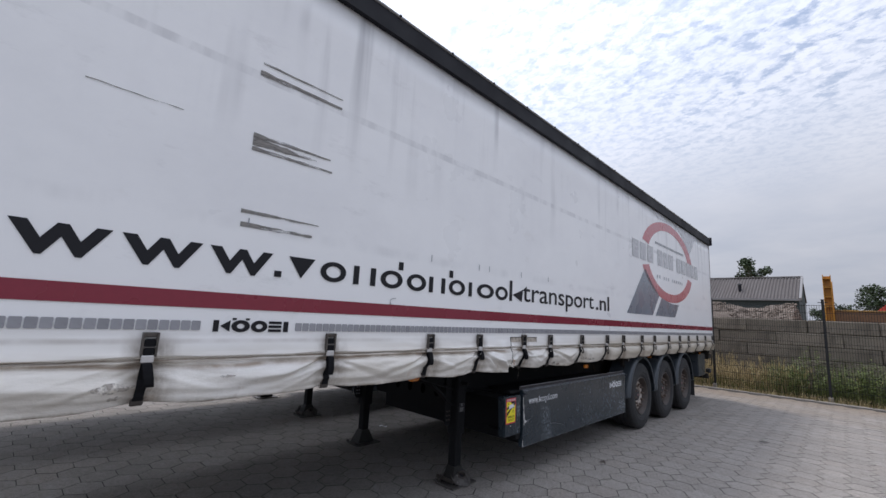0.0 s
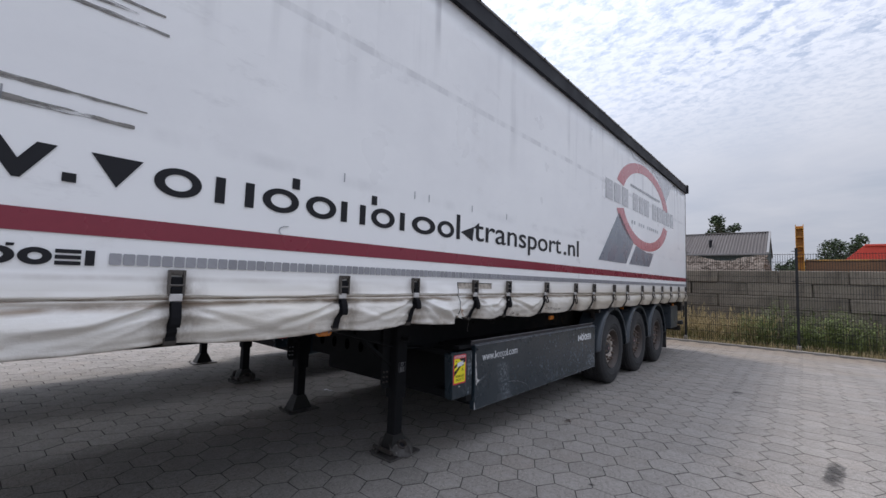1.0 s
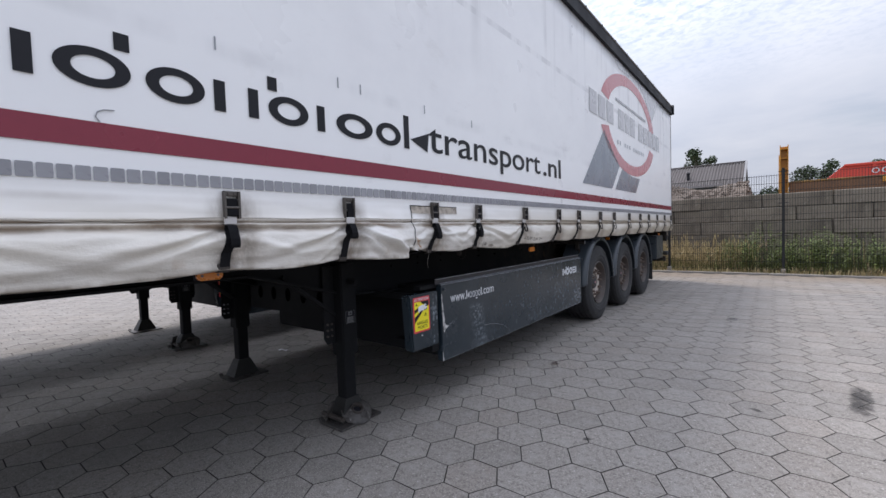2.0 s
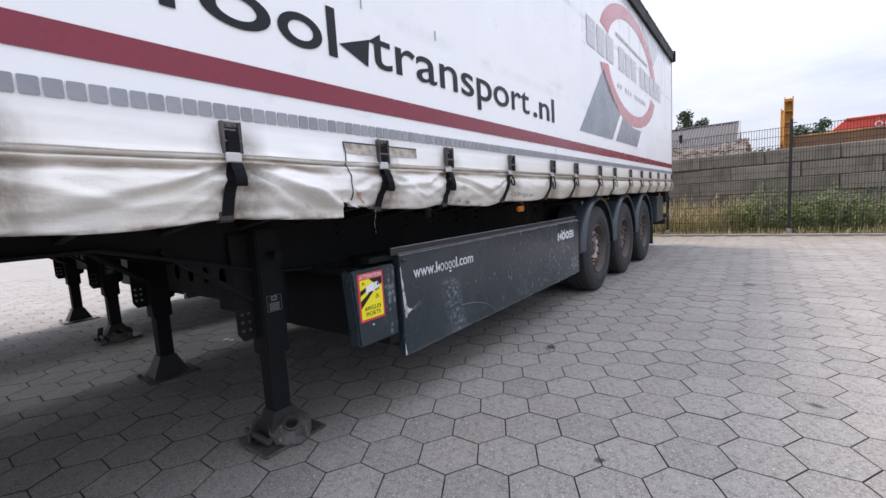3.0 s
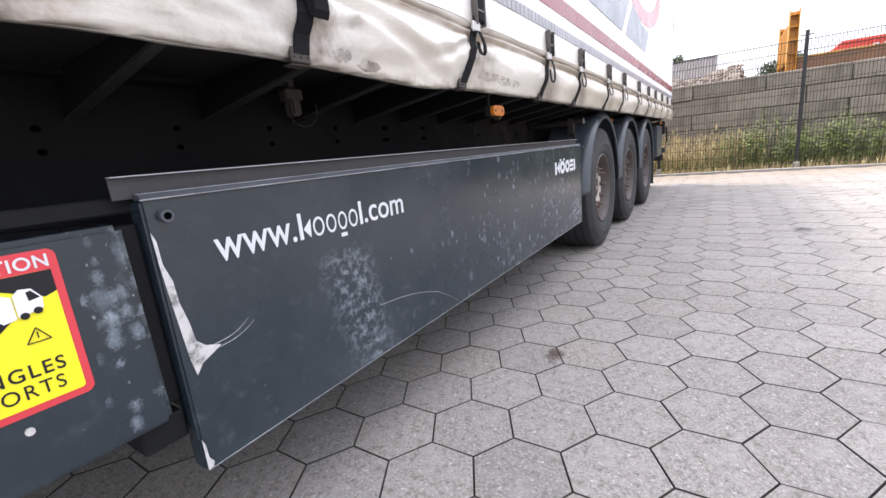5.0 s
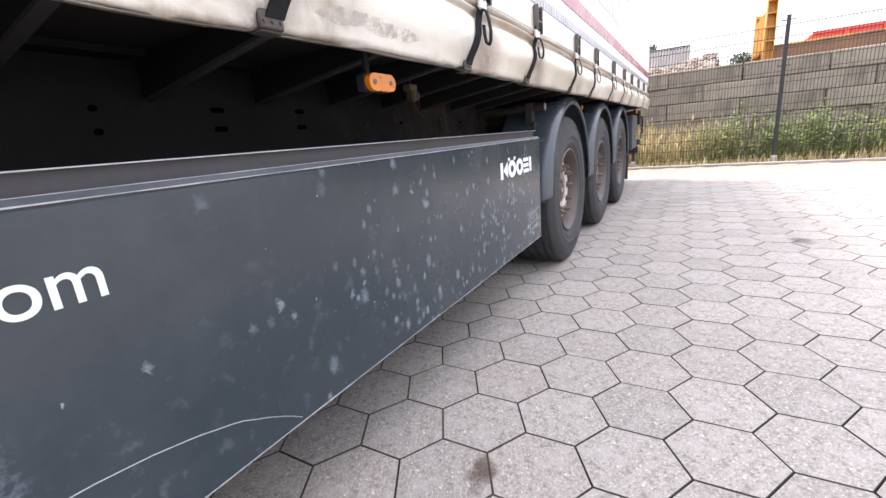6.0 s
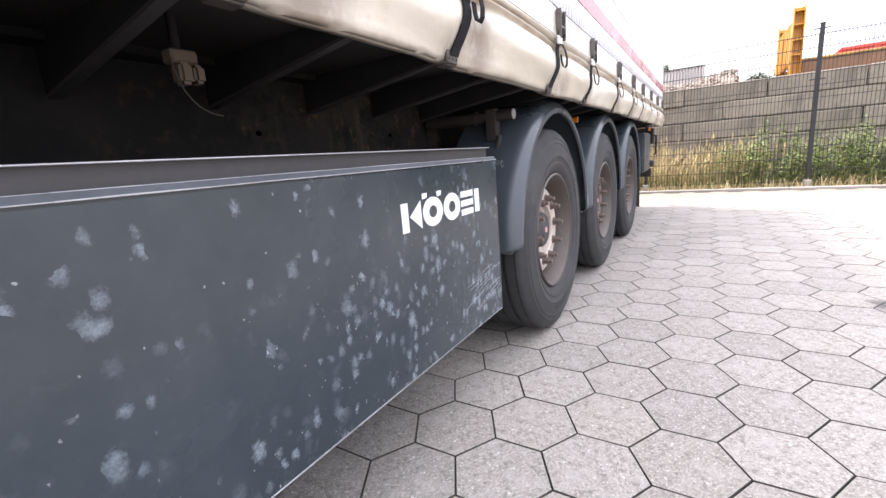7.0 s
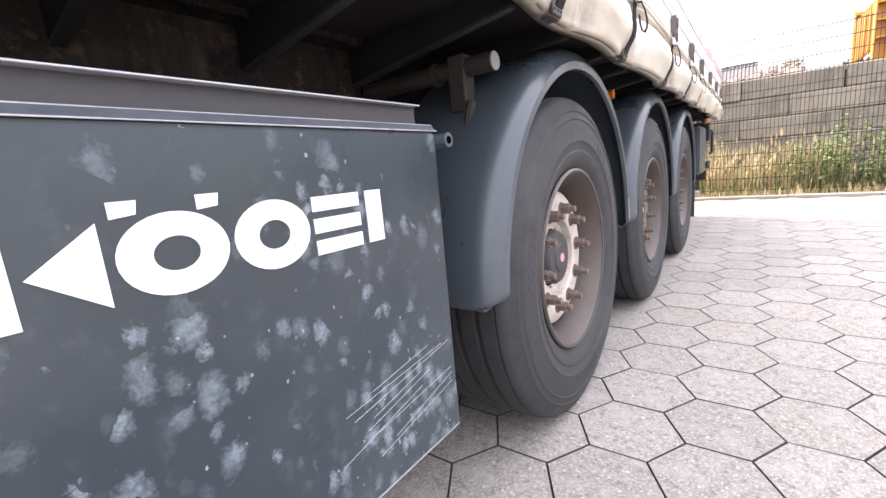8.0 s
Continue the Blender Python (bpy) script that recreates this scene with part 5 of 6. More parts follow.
words("lettering", "www.", 3.588, 3.79, 0.776, 0.825, BX + 0.0005, white_ink, front, bold=0.005, label="white printed lettering")
words("lettering", ".com", 4.032, 4.215, 0.778, 0.826, BX + 0.0005, white_ink, front, bold=0.005)
name_shapes([("arrow", 3.800, 3.838), ("ring", 3.844, 3.880), ("ring", 3.888, 3.922), ("ring_down", 3.930, 3.962), ("ring", 3.970, 4.004), ("tall", 4.013, 4.024)], 0.777, 0.048, 0.066, 0.0105, BX, white_ink, front)
mark_shapes("printed_mark", 5.762, 6.227, 0.758, 0.834, BX, white_ink, front)

# ---- warning board with sticker ----
SY0, SY1 = 3.135, 3.448
bm = bmesh.new()
prism(bm, [(SY0, 0.886), (SY0 + 0.026, 0.497), (SY1 - 0.002, 0.497), (SY1 - 0.006, 0.886)], BX - 0.085, BX - 0.004)
bmesh.ops.bevel(bm, geom=bm.edges[:], offset=0.010, segments=2, affect="EDGES", clamp_overlap=True)
board = part("warning_board", bm, panel_paint, trailer, "dark steel board with a yellow warning sticker", 40)
# the last one is an added plate that darkens the gap to the box
for dims in ((-0.2, -0.13, 3.3, 3.49, 0.90, 0.93), (-0.5, -0.11, 3.39, 3.47, 0.44, 0.50), (-0.6, -0.12, 3.25, 3.29, 0.84, 0.88), (-0.30, -0.115, 3.405, 3.474, 0.52, 0.88)):
    part("bracket_or_filler", box(bmesh.new(), *dims, 0.004), steel_dark, board)
sx = BX - 0.003
stk = part("sticker", prism(bmesh.new(), rounded(3.172, 3.345, 0.622, 0.868, 0.012), sx - 0.001, sx), stk_red, board, "red-edged yellow blind spot warning sticker")
part("sticker_field", prism(bmesh.new(), rounded(3.184, 3.334, 0.634, 0.836, 0.006), sx, sx + 0.001), stk_yellow, stk)
sx2 = sx + 0.001
for road in ([(0.42, 0.0), (1.0, 0.0), (1.0, 0.17), (0.9, 0.2), (0.55, 0.08)], [(0.0, 0.27), (0.0, 0.39), (0.3, 0.28), (0.28, 0.19)], [(0.0, 0.52), (0.0, 0.71), (0.64, 0.30), (0.45, 0.33)]):
    part("sticker_road", prism(bmesh.new(), [(3.184 + 0.15 * p, 0.836 - 0.202 * q) for p, q in road], sx2, sx2 + 0.001), ink, stk)
sx3 = sx2 + 0.001
part("lorry_print", prism(bmesh.new(), [(3.221, 0.767), (3.228, 0.761), (3.281, 0.772), (3.281, 0.806), (3.268, 0.813), (3.222, 0.800)], sx3, sx3 + 0.001), stk_white, stk)
part("lorry_print", prism(bmesh.new(), [(3.283, 0.773), (3.313, 0.780), (3.315, 0.797), (3.305, 0.813), (3.291, 0.815), (3.283, 0.807)], sx3, sx3 + 0.001), stk_white, stk)
part("window_print", prism(bmesh.new(), [(3.299, 0.795), (3.312, 0.798), (3.304, 0.810), (3.298, 0.809)], sx3 + 0.001, sx3 + 0.002), ink, stk)
for a, b in ((3.240, 0.764), (3.250, 0.766), (3.260, 0.768), (3.290, 0.774), (3.306, 0.778)):
    part("wheel_print", prism(bmesh.new(), [(a + 0.0055 * math.cos(t), b + 0.0055 * math.sin(t)) for t in np.arange(0, 6.28, 0.7)], sx3 + 0.001, sx3 + 0.002), ink, stk)
for a, b, s in ((3.297, 0.740, 0.014), (3.206, 0.818, 0.009)):
    bm = bmesh.new()
    tri = [(a - s, b - s * 0.7), (a + s, b - s * 0.7), (a, b + s * 0.9)]
    for p, q in zip(tri, tri[1:] + tri[:1]):
        beam(bm, (sx3, *p), (sx3, *q), 0.0014, 0.0014)
    beam(bm, (sx3, a, b - s * 0.3), (sx3, a, b + s * 0.4), 0.0014, 0.0014)
    part("triangle_print", bm, ink, stk)
words("lettering", "ATTENTION", 3.184, 3.334, 0.841, 0.861, sx, white_ink, stk, 0.001, 0.018, gap=1.08)
words("lettering", "ANGLES", 3.205, 3.318, 0.677, 0.699, sx2, ink, stk, 0.001, 0.010, gap=1.2)
words("lettering", "MORTS", 3.214, 3.312, 0.647, 0.669, sx2, ink, stk, 0.001, 0.0, gap=1.2)
bm = bmesh.new()
tube(bm, (sx - 0.001, 3.255, 0.598), (sx + 0.004, 3.255, 0.598), 0.006, 10)
part("rivet", bm, keeper_grey, board)


# ---- marker lamps ----
def marker(y, up_=0.0, dx=0.0):
    bm = bmesh.new()
    z = 1.113 + up_
    box(bm, -0.075 + dx, -0.045 + dx, y - 0.053, y + 0.053, z - 0.02, z + 0.021, 0.004)
    box(bm, -0.085 + dx, -0.075 + dx, y - 0.008, y + 0.008, z - 0.003, 1.22)
    ob = part("marker_lamp", bm, rail_black, trailer, "amber side marker lamp")
    part("lens", prism(bmesh.new(), rounded(y - 0.054, y + 0.054, z - 0.021, z + 0.021, 0.0205, 6), -0.045 + dx, -0.030 + dx), amber, ob, "amber lens", 40)
    for s in (-0.033, 0.033):
        part("screw", tube(bmesh.new(), (-0.031 + dx, y + s, z), (-0.028 + dx, y + s, z), 0.006, 8), buckle_steel, ob)


marker(-1.1, 0.035, -0.02)
marker(1.88, 0.046, -0.055)
marker(4.88)
marker(10.85)
bm = bmesh.new()
tube(bm, (-0.20, 7.80, 1.125), (-0.15, 7.80, 1.125), 0.02, 14)
part("round_lamp", bm, amber, trailer, "small round amber lamp", 40)
bm = bmesh.new()
box(bm, -0.31, -0.275, 5.375, 5.425, 1.150, 1.176, 0.004)
box(bm, -0.305, -0.268, 5.383, 5.408, 1.112, 1.152, 0.006, 2)
box(bm, -0.305, -0.270, 5.411, 5.433, 1.116, 1.150, 0.006, 2)
plug = part("cable_plug", bm, old_plastic, trailer, "old yellowed cable connector")
bm = bmesh.new()
last = None
for i in range(12):
    f = i / 11
    p = (-0.272 + 0.01 * f, 5.372 + 0.075 * f * f, 1.155 - 0.10 * math.sin(f * 1.5))
    if last:
        tube(bm, last, p, 0.0014, 6)
    last = p
part("cable", bm, pipe_steel, plug)
part("bracket_or_filler", box(bmesh.new(), -0.30, -0.285, 5.388, 5.402, 1.17, 1.245, 0.003), steel_dark, plug)


bm = bmesh.new()
box(bm, -0.325, -0.285, 3.99, 4.05, 1.15, 1.185, 0.005)
box(bm, -0.32, -0.28, 4.00, 4.035, 1.105, 1.152, 0.006, 2)
box(bm, -0.31, -0.295, 4.01, 4.03, 1.18, 1.245, 0.003)
plug = part("cable_plug", bm, pipe_steel, trailer, "dirty brown cable connector with a looped wire")
bm = bmesh.new()
last = None
for i in range(15):
    a = math.pi * (0.95 + 1.15 * i / 14)
    p = (-0.28, 4.035 + 0.055 * math.cos(a), 1.125 + 0.052 * math.sin(a))
    if last:
        tube(bm, last, p, 0.0014, 5)
    last = p
part("cable", bm, pipe_steel, plug)


# ---- wheels ----
def wheel_meshes():
    prof = [(0.150, 0.285), (0.168, 0.300), (0.182, 0.325), (0.1865, 0.333), (0.190, 0.345), (0.1915, 0.352), (0.1895, 0.356), (0.1935, 0.382), (0.196, 0.385), (0.1945, 0.389), (0.1935, 0.43), (0.190, 0.448), (0.1925, 0.452), (0.189, 0.456), (0.186, 0.472), (0.1885, 0.475), (0.184, 0.479),
            (0.174, 0.507), (0.160, 0.519)]
    tread = [(0.150, 0.522), (0.148, 0.516), (0.144, 0.516), (0.142, 0.524)]
    for g in (0.095, 0.033, -0.033, -0.095):
        tread += [(g + 0.010, 0.527), (g + 0.007, 0.514), (g - 0.007, 0.514), (g - 0.010, 0.527)]
    tread.append((-0.150, 0.522))
    prof = prof + tread + [(-x, r) for x, r in prof[::-1]]
    tyre = mesh_of("tyre", lathe(bmesh.new(), prof, 64), rubber, 35)
    bm = lathe(bmesh.new(), [(0.130, 0.276), (0.166, 0.290), (0.173, 0.300), (0.178, 0.297), (0.176, 0.288), (0.160, 0.279), (0.135, 0.272), (0.11, 0.262), (0.03, 0.250), (-0.02, 0.246), (-0.16, 0.27)], 64)
    barrel = mesh_of("rim", bm, rim_barrel, 40)
    bm = lathe(bmesh.new(), [(0.1785, 0.2985), (0.181, 0.294), (0.1785, 0.288)], 64)
    lip = mesh_of("rim_lip", bm, buckle_steel, 40)
    bm = lathe(bmesh.new(), [(0.03, 0.250), (0.070, 0.243), (0.100, 0.228), (0.112, 0.208), (0.114, 0.19), (0.114, 0.142), (0.110, 0.134), (0.085, 0.130), (0.075, 0.105), (0.08, 0.10)], 64)
    disc = mesh_of("wheel_disc", bm.copy(), rim_paint, 30)
    dark_disc = mesh_of("wheel_disc", bm, rim_dirty, 30)
    bm = lathe(bmesh.new(), [(0.02, 0.10), (0.105, 0.092), (0.115, 0.082), (0.117, 0.05), (0.122, 0.045), (0.124, 0.0)], 40)
    hubm = mesh_of("wheel", bm, rim_dark, 40)
    bm = bmesh.new()
    tube(bm, (0, 0, 0), (0.006, 0, 0), 0.024, 14)
    tube(bm, (0.004, 0, 0), (0.034, 0, 0), 0.0185, 6)
    tube(bm, (0.03, 0, 0), (0.052, 0, 0), 0.0105, 10)
    nut = mesh_of("wheel_nut", bm, nut_steel, 40)
    bm = lathe(bmesh.new(), [(0.0, 0.016), (0.003, 0.0145), (0.003, 0.0)], 16)
    cap = mesh_of("cap_badge", bm, badge)
    bm = bmesh.new()
    for a0, n in ((20, 9), (150, 6), (250, 8)):
        for i in range(n):
            a = radians(a0 + i * 4.2)
            m = Matrix.Translation((0.1935, 0.408 * math.cos(a), 0.408 * math.sin(a))) @ pose(0, 0, 0, math.degrees(a))
            bmesh.ops.create_cube(bm, size=1.0, matrix=m @ Matrix.Diagonal((0.003, 0.026, 0.014 if i % 3 else 0.006, 1)))
    global MARK, HUB_BOLT
    HUB_BOLT = mesh_of("hub_bolt", tube(bmesh.new(), (0.05, 0, 0), (0.078, 0, 0), 0.010, 8), rim_dark)
    MARK = mesh_of("sidewall_print", bm, rubber)
    hole = mesh_of("hand_hole", prism(bmesh.new(), [(0.012 * math.cos(t), 0.026 * math.sin(t)) for t in np.arange(0, 6.28, 0.45)], 0, 0.002), void_black)
    return tyre, barrel, lip, disc, dark_disc, hubm, nut, cap, hole


TYRE, BARREL, LIP, DISC, DARK_DISC, HUB, NUT, CAP, HOLE = wheel_meshes()


def wheel(xc, y, turn, spin, disc=DISC):
    ob = part("wheel", HUB, None, trailer, "tyred steel trailer wheel with rusty disc", at=pose(xc, y, 0.525, spin, 0, turn))
    part("tyre", TYRE, None, ob, "worn black rubber tyre")
    tagged(part("sidewall_print", MARK, None, ob), kind="stuff")
    part("rim", BARREL, None, ob)
    part("rim_lip", LIP, None, ob)
    part("wheel_disc", disc, None, ob, "dirty pale steel disc with rust" if disc is DISC else "grimy brown steel disc")
    part("cap_badge", CAP, None, ob, at=pose(0.123, 0, 0))
    for i in range(10):
        a = 2 * math.pi * i / 10
        part("hub_bolt", HUB_BOLT, None, ob, at=pose(0, 0.115 * math.cos(a + 0.2), 0.115 * math.sin(a + 0.2)))
        part("wheel_nut", NUT, None, ob, at=pose(0.112, 0.1675 * math.cos(a), 0.1675 * math.sin(a)))
        a += math.pi / 10
        part("hand_hole", HOLE, None, ob, at=Matrix.Translation((0.0935, 0.2325 * math.cos(a), 0.2325 * math.sin(a))) @ pose(0, 0, 0, math.degrees(a)) @ pose(0, 0, 0, 0, 0, 60))


for i, y in enumerate(AXLES):
    wheel(-0.275, y, 0, 11 * i + 7, DARK_DISC if i else DISC)
    wheel(-WIDE + 0.275, y, 180, 17 * i)
    bm = bmesh.new()
    tube(bm, (-2.2, y, 0.525), (-0.35, y, 0.525), 0.065, 16)
    for xc in (-0.62, -1.93):
        beam(bm, (xc, y, 0.56), (xc, y - 0.5, 0.78), 0.1, 0.09)
        tube(bm, (xc, y + 0.25, 0.58), (xc, y + 0.25, 0.8), 0.11, 16)
    part("axle", bm, steel_dark, trailer)


def mudguard(y, x0, x1, flip):
    prof = [(0.012, 0.597), (0.0, 0.600), (-0.002, 0.622), (0.003, 0.626), (0.008, 0.640), (0.020, 0.654), (0.038, 0.664), (0.062, 0.669), (0.36, 0.669), (0.36, 0.663), (0.062, 0.663), (0.04, 0.658), (0.024, 0.648), (0.014, 0.634), (0.010, 0.618)]
    bm = bmesh.new()
    rings = []
    ends = [1, 1.3, 1.7, 2.2, 2.8, 3.4, 4.2]
    steps = [radians(a) for a in ends + list(np.linspace(5, 175, 46)) + [180 - a for a in ends[::-1]]]
    for a in steps:
        ring = []
        gone = min(1.0, 0.66 * (min(a, math.pi - a) - radians(1)) / 0.036)
        inset = 0.036 * (1 - math.sqrt(max(0.0, 1 - (1 - gone) ** 2)))
        for px, r in prof:
            px = max(px, min(inset + px * 0.5, 0.30))
            yy_, zz_ = r * math.cos(a), r * math.sin(a)
            ring.append(bm.verts.new((x1 - px * flip, y + 0.045 + yy_ * 0.965, 0.525 + zz_)))
        rings.append(ring)
    k = len(prof)
    for a, b in zip(rings, rings[1:]):
        for i in range(k):
            bm.faces.new((a[i], a[(i + 1) % k], b[(i + 1) % k], b[i]))
    bm.faces.new(rings[0])
    bm.faces.new(rings[-1])
    ob = part("mudguard", bm, guard_plastic, trailer, "dark grey plastic mudguard over a wheel", 38)
    for s in (-1, 1):
        e = y + 0.045 + s * 0.630 * 0.965
        xa, xb = sorted((x1 - 0.37 * flip, x1 - 0.036 * flip))
        part("foot_lip", box(bmesh.new(), xa, xb, e - 0.024, e + 0.024, 0.524, 0.540, 0.007, 3), guard_plastic, ob, "", 50)
    return ob


for y in AXLES:
    mudguard(y, None, -0.075, 1)
    mudguard(y, None, -WIDE + 0.075, -1)
bm = bmesh.new()
tube(bm, (-0.6, 6.715, 1.108), (-0.155, 6.715, 1.108), 0.024, 14)
box(bm, -0.28, -0.23, 6.69, 6.74, 1.0, 1.14, 0.004)
tube(bm, (-0.22, 6.70, 1.02), (-0.22, 6.66, 0.93), 0.012, 8)
for s in (0.0, 0.006, 0.012):
    tube(bm, (-0.34 + s * 3, 6.715, 1.108), (-0.328 + s * 3, 6.715, 1.108), 0.031 - s, 12)
carrier = part("guard_bracket", bm, pipe_steel, trailer, "rusty steel tube that carries the mudguard", 40)
part("tube_end", tube(bmesh.new(), (-0.155, 6.715, 1.108), (-0.152, 6.715, 1.108), 0.0225, 14), rail_grey, carrier, "bright cut end of the tube")
bm = bmesh.new()
for y in (7.76, 9.07, 10.38):
    tube(bm, (-0.6, y, 1.06), (-0.2, y, 1.06), 0.022, 12)
part("guard_bracket", bm, steel_dark, trailer)

# ---- rear end ----
bm = bmesh.new()
box(bm, -0.5, -0.1, 10.95, 11.62, 0.575, 1.08, 0.015, 2)
part("tool_box", bm, guard_plastic, trailer, "dark plastic tool box")
bm = bmesh.new()
box(bm, -2.45, -0.1, 11.98, 12.1, 0.93, 1.16, 0.01)
part("rear_beam", bm, steel_dark, trailer)
bm = bmesh.new()
box(bm, -2.4, -0.12, 11.95, 12.06, 0.46, 0.58, 0.01)
for x in (-0.5, -2.0):
    box(bm, x - 0.04, x + 0.04, 11.9, 11.98, 0.46, 1.15)
part("underrun_bar", bm, steel_dark, trailer)
for z in (0.64, 1.0):
    bm = bmesh.new()
    box(bm, -0.2, -0.1, 12.1, 12.24, z - 0.05, z + 0.05, 0.012)
    part("rubber_buffer", bm, rubber, trailer)
bm = bmesh.new()
for a, b in (((-0.08, 11.98, 1.05), (-0.08, 12.2, 1.05)), ((-0.08, 12.2, 1.05), (-0.08, 12.2, 0.78)), ((-0.08, 12.2, 0.78), (-0.08, 11.98, 0.78))):
    tube(bm, a, b, 0.012, 8)
part("step_loop", bm, steel_dark, trailer)
for x in (-0.28, -WIDE + 0.28):
    bm = bmesh.new()
    box(bm, x - 0.19, x + 0.19, 10.47, 10.478, 0.2, 0.75)
    part("mud_flap", bm, rubber, trailer)

nb = copy_thing(trailer, pose(-3.29, 0.17, 0))
tagged(nb, "second curtain-sided semi-trailer parked close behind the first")


# ---- yard edge ----
KERB = 14.02
kerb = thing("kerb", "row of pale concrete kerb stones along the fence", "kerb", kind="structure")
stone = mesh_of("kerb_stone", box(bmesh.new(), -0.497, 0.497, -0.06, 0.06, -0.1, 0.035, 0.008), kerb_concrete)
for i in range(-14, 16):
    part("kerb_stone", stone, None, kerb, at=pose(i + 0.3, KERB + 0.004 * math.sin(i * 2.1), 0.003 * math.sin(i * 1.3)))


def fence_panel(x0):
    bm_v, bm_f = [], []

    def bar(a, b, r):
        ax = 0 if abs(a[0] - b[0]) > abs(a[2] - b[2]) else 2
        o = len(bm_v)
        for p in (a, b):
            for s, t in ((-r, -r), (r, -r), (r, r), (-r, r)):
                bm_v.append((p[0], p[1] + s, p[2] + t) if ax == 0 else (p[0] + s, p[1] + t, p[2]))
        for i in range(4):
            bm_f.append((o + i, o + (i + 1) % 4, o + 4 + (i + 1) % 4, o + 4 + i))
    y = 14.37
    for i in range(50):
        x = x0 + 0.025 + i * 0.05
        bar((x, y, 0.08), (x, y, 2.46), 0.0037)
    for k in range(13):
        z = 0.10 + k * 0.195
        for d in (-0.007, 0.007):
            bar((x0, y + d, z), (x0 + 2.5, y + d, z), 0.0045)
    return bm_v, bm_f


fence = thing("mesh_fence", "tall dark welded mesh fence on square posts", "fence", kind="structure")
for i in range(-3, 4):
    x0 = 2.07 + 2.5 * i
    v, f = fence_panel(x0)
    raw("mesh_panel", v, f, wire_paint, fence)
    bm = bmesh.new()
    box(bm, x0 - 0.03, x0 + 0.03, 14.30, 14.34, 0.0, 2.585, 0.004)
    post = part("fence_post", bm, post_paint, fence, "dark steel fence post")
    bm = bmesh.new()
    box(bm, x0 - 0.05, x0 + 0.05, 14.26, 14.38, -0.05, 0.13, 0.012)
    part("post_footing", bm, kerb_concrete, post, "concrete footing")
    bm = bmesh.new()
    for z in (2.52, 1.75, 0.95, 0.35):
        box(bm, x0 - 0.10, x0 + 0.10, 14.335, 14.36, z - 0.008, z + 0.008)
    part("clip", bm, post_paint, post)
    bm = bmesh.new()
    box(bm, x0 - 0.035, x0 + 0.035, 14.295, 14.345, 2.586, 2.60, 0.003)
    part("post_cap", bm, post_paint, post)

# ---- block wall ----
wall = thing("block_wall", "retaining wall of large grey concrete blocks", "wall", kind="structure")
BL, BH, WY = 1.53, 0.39, 16.5
blk = []
for s in range(3):
    bm = box(bmesh.new(), -BL / 2 + 0.006, BL / 2 - 0.006, 0, 0.75, 0.005, BH - 0.004, 0.018, 1)
    for v in bm.verts:
        v.co += Vector((noise.noise((v.co.x * 3, v.co.z * 5, s)), noise.noise((v.co.x * 3, 4, v.co.z * 5 + s)) * 1.2, 0)) * 0.008
    blk.append(mesh_of("block", bm, block_concrete))
part("core", box(bmesh.new(), -7.2, 9.0, WY + 0.2, WY + 0.6, -0.2, 2.05), block_concrete, wall)
rnd = random.Random(3)
for row in range(6):
    z = 2.10 - BH * (row + 1)
    off = 0.096 if row % 2 == 0 else 0.86
    for k in range(-5, 7):
        x = off + BL * (k + 0.5)
        part("block", blk[rnd.randrange(3)], None, wall, at=pose(x + rnd.uniform(-0.008, 0.008), WY + rnd.uniform(-0.025, 0.02), z, 0, rnd.uniform(-0.25, 0.25), rnd.uniform(-0.4, 0.4)))


# ---- rubble heap behind the wall ----
def heap(name, x0, x1, y0, y1, height, label):
    nx, ny = 90, 30
    v, f = [], []
    for i in range(nx + 1):
        for j in range(ny + 1):
            x, y = x0 + (x1 - x0) * i / nx, y0 + (y1 - y0) * j / ny
            e = max(0.0, math.sin(math.pi * j / ny)) ** 0.7 * min(1.0, (x1 - x) / 0.55) ** 0.8
            z = height * e * (0.86 + 0.22 * noise.noise((x * 0.5, y * 0.5, 3))) + 0.10 * noise.noise((x * 2.2, y * 2.2, 0)) + 0.06 * noise.noise((x * 7, y * 7, 0))
            v.append((x, y, max(0.0, z)))
    for i in range(nx):
        for j in range(ny):
            a = i * (ny + 1) + j
            f.append((a, a + ny + 1, a + ny + 2, a + 1))
    o = raw(name, v, f, rubble, None, label, False)
    return tagged(o, category="rubble heap", kind="stuff")


heap("rubble_heap", -9.0, 1.75, 17.4, 22.0, 3.05, "heap of brown broken rubble behind the wall")
rv, rf = [], []
rnd = random.Random(8)
for k in range(2600):
    x, y = rnd.uniform(-4, 1.55), rnd.uniform(18.0, 19.9)
    e = max(0.0, math.sin(math.pi * (y - 17.4) / 4.6)) ** 0.7 * min(1.0, max(0, 1.75 - x) / 0.55) ** 0.8
    z = 3.05 * e * (0.86 + 0.22 * noise.noise((x * 0.5, y * 0.5, 3))) + 0.02
    r = rnd.uniform(0.012, 0.045)
    o = len(rv)
    for p in ((1, 0, 0), (-1, 0, 0), (0, 1, 0), (0, -1, 0), (0, 0, 1), (0, 0, -1)):
        rv.append(tuple(c + r * q * rnd.uniform(0.6, 1.3) for c, q in zip((x, y, z), p)))
    for q in ((0, 2, 4), (2, 1, 4), (1, 3, 4), (3, 0, 4), (2, 0, 5), (1, 2, 5), (3, 1, 5), (0, 3, 5)):
        rf.append(tuple(o + i for i in q))
tagged(raw("rubble_stones", rv, rf, rubble, None, "loose broken stones on the rubble heap"), category="stones", kind="stuff")

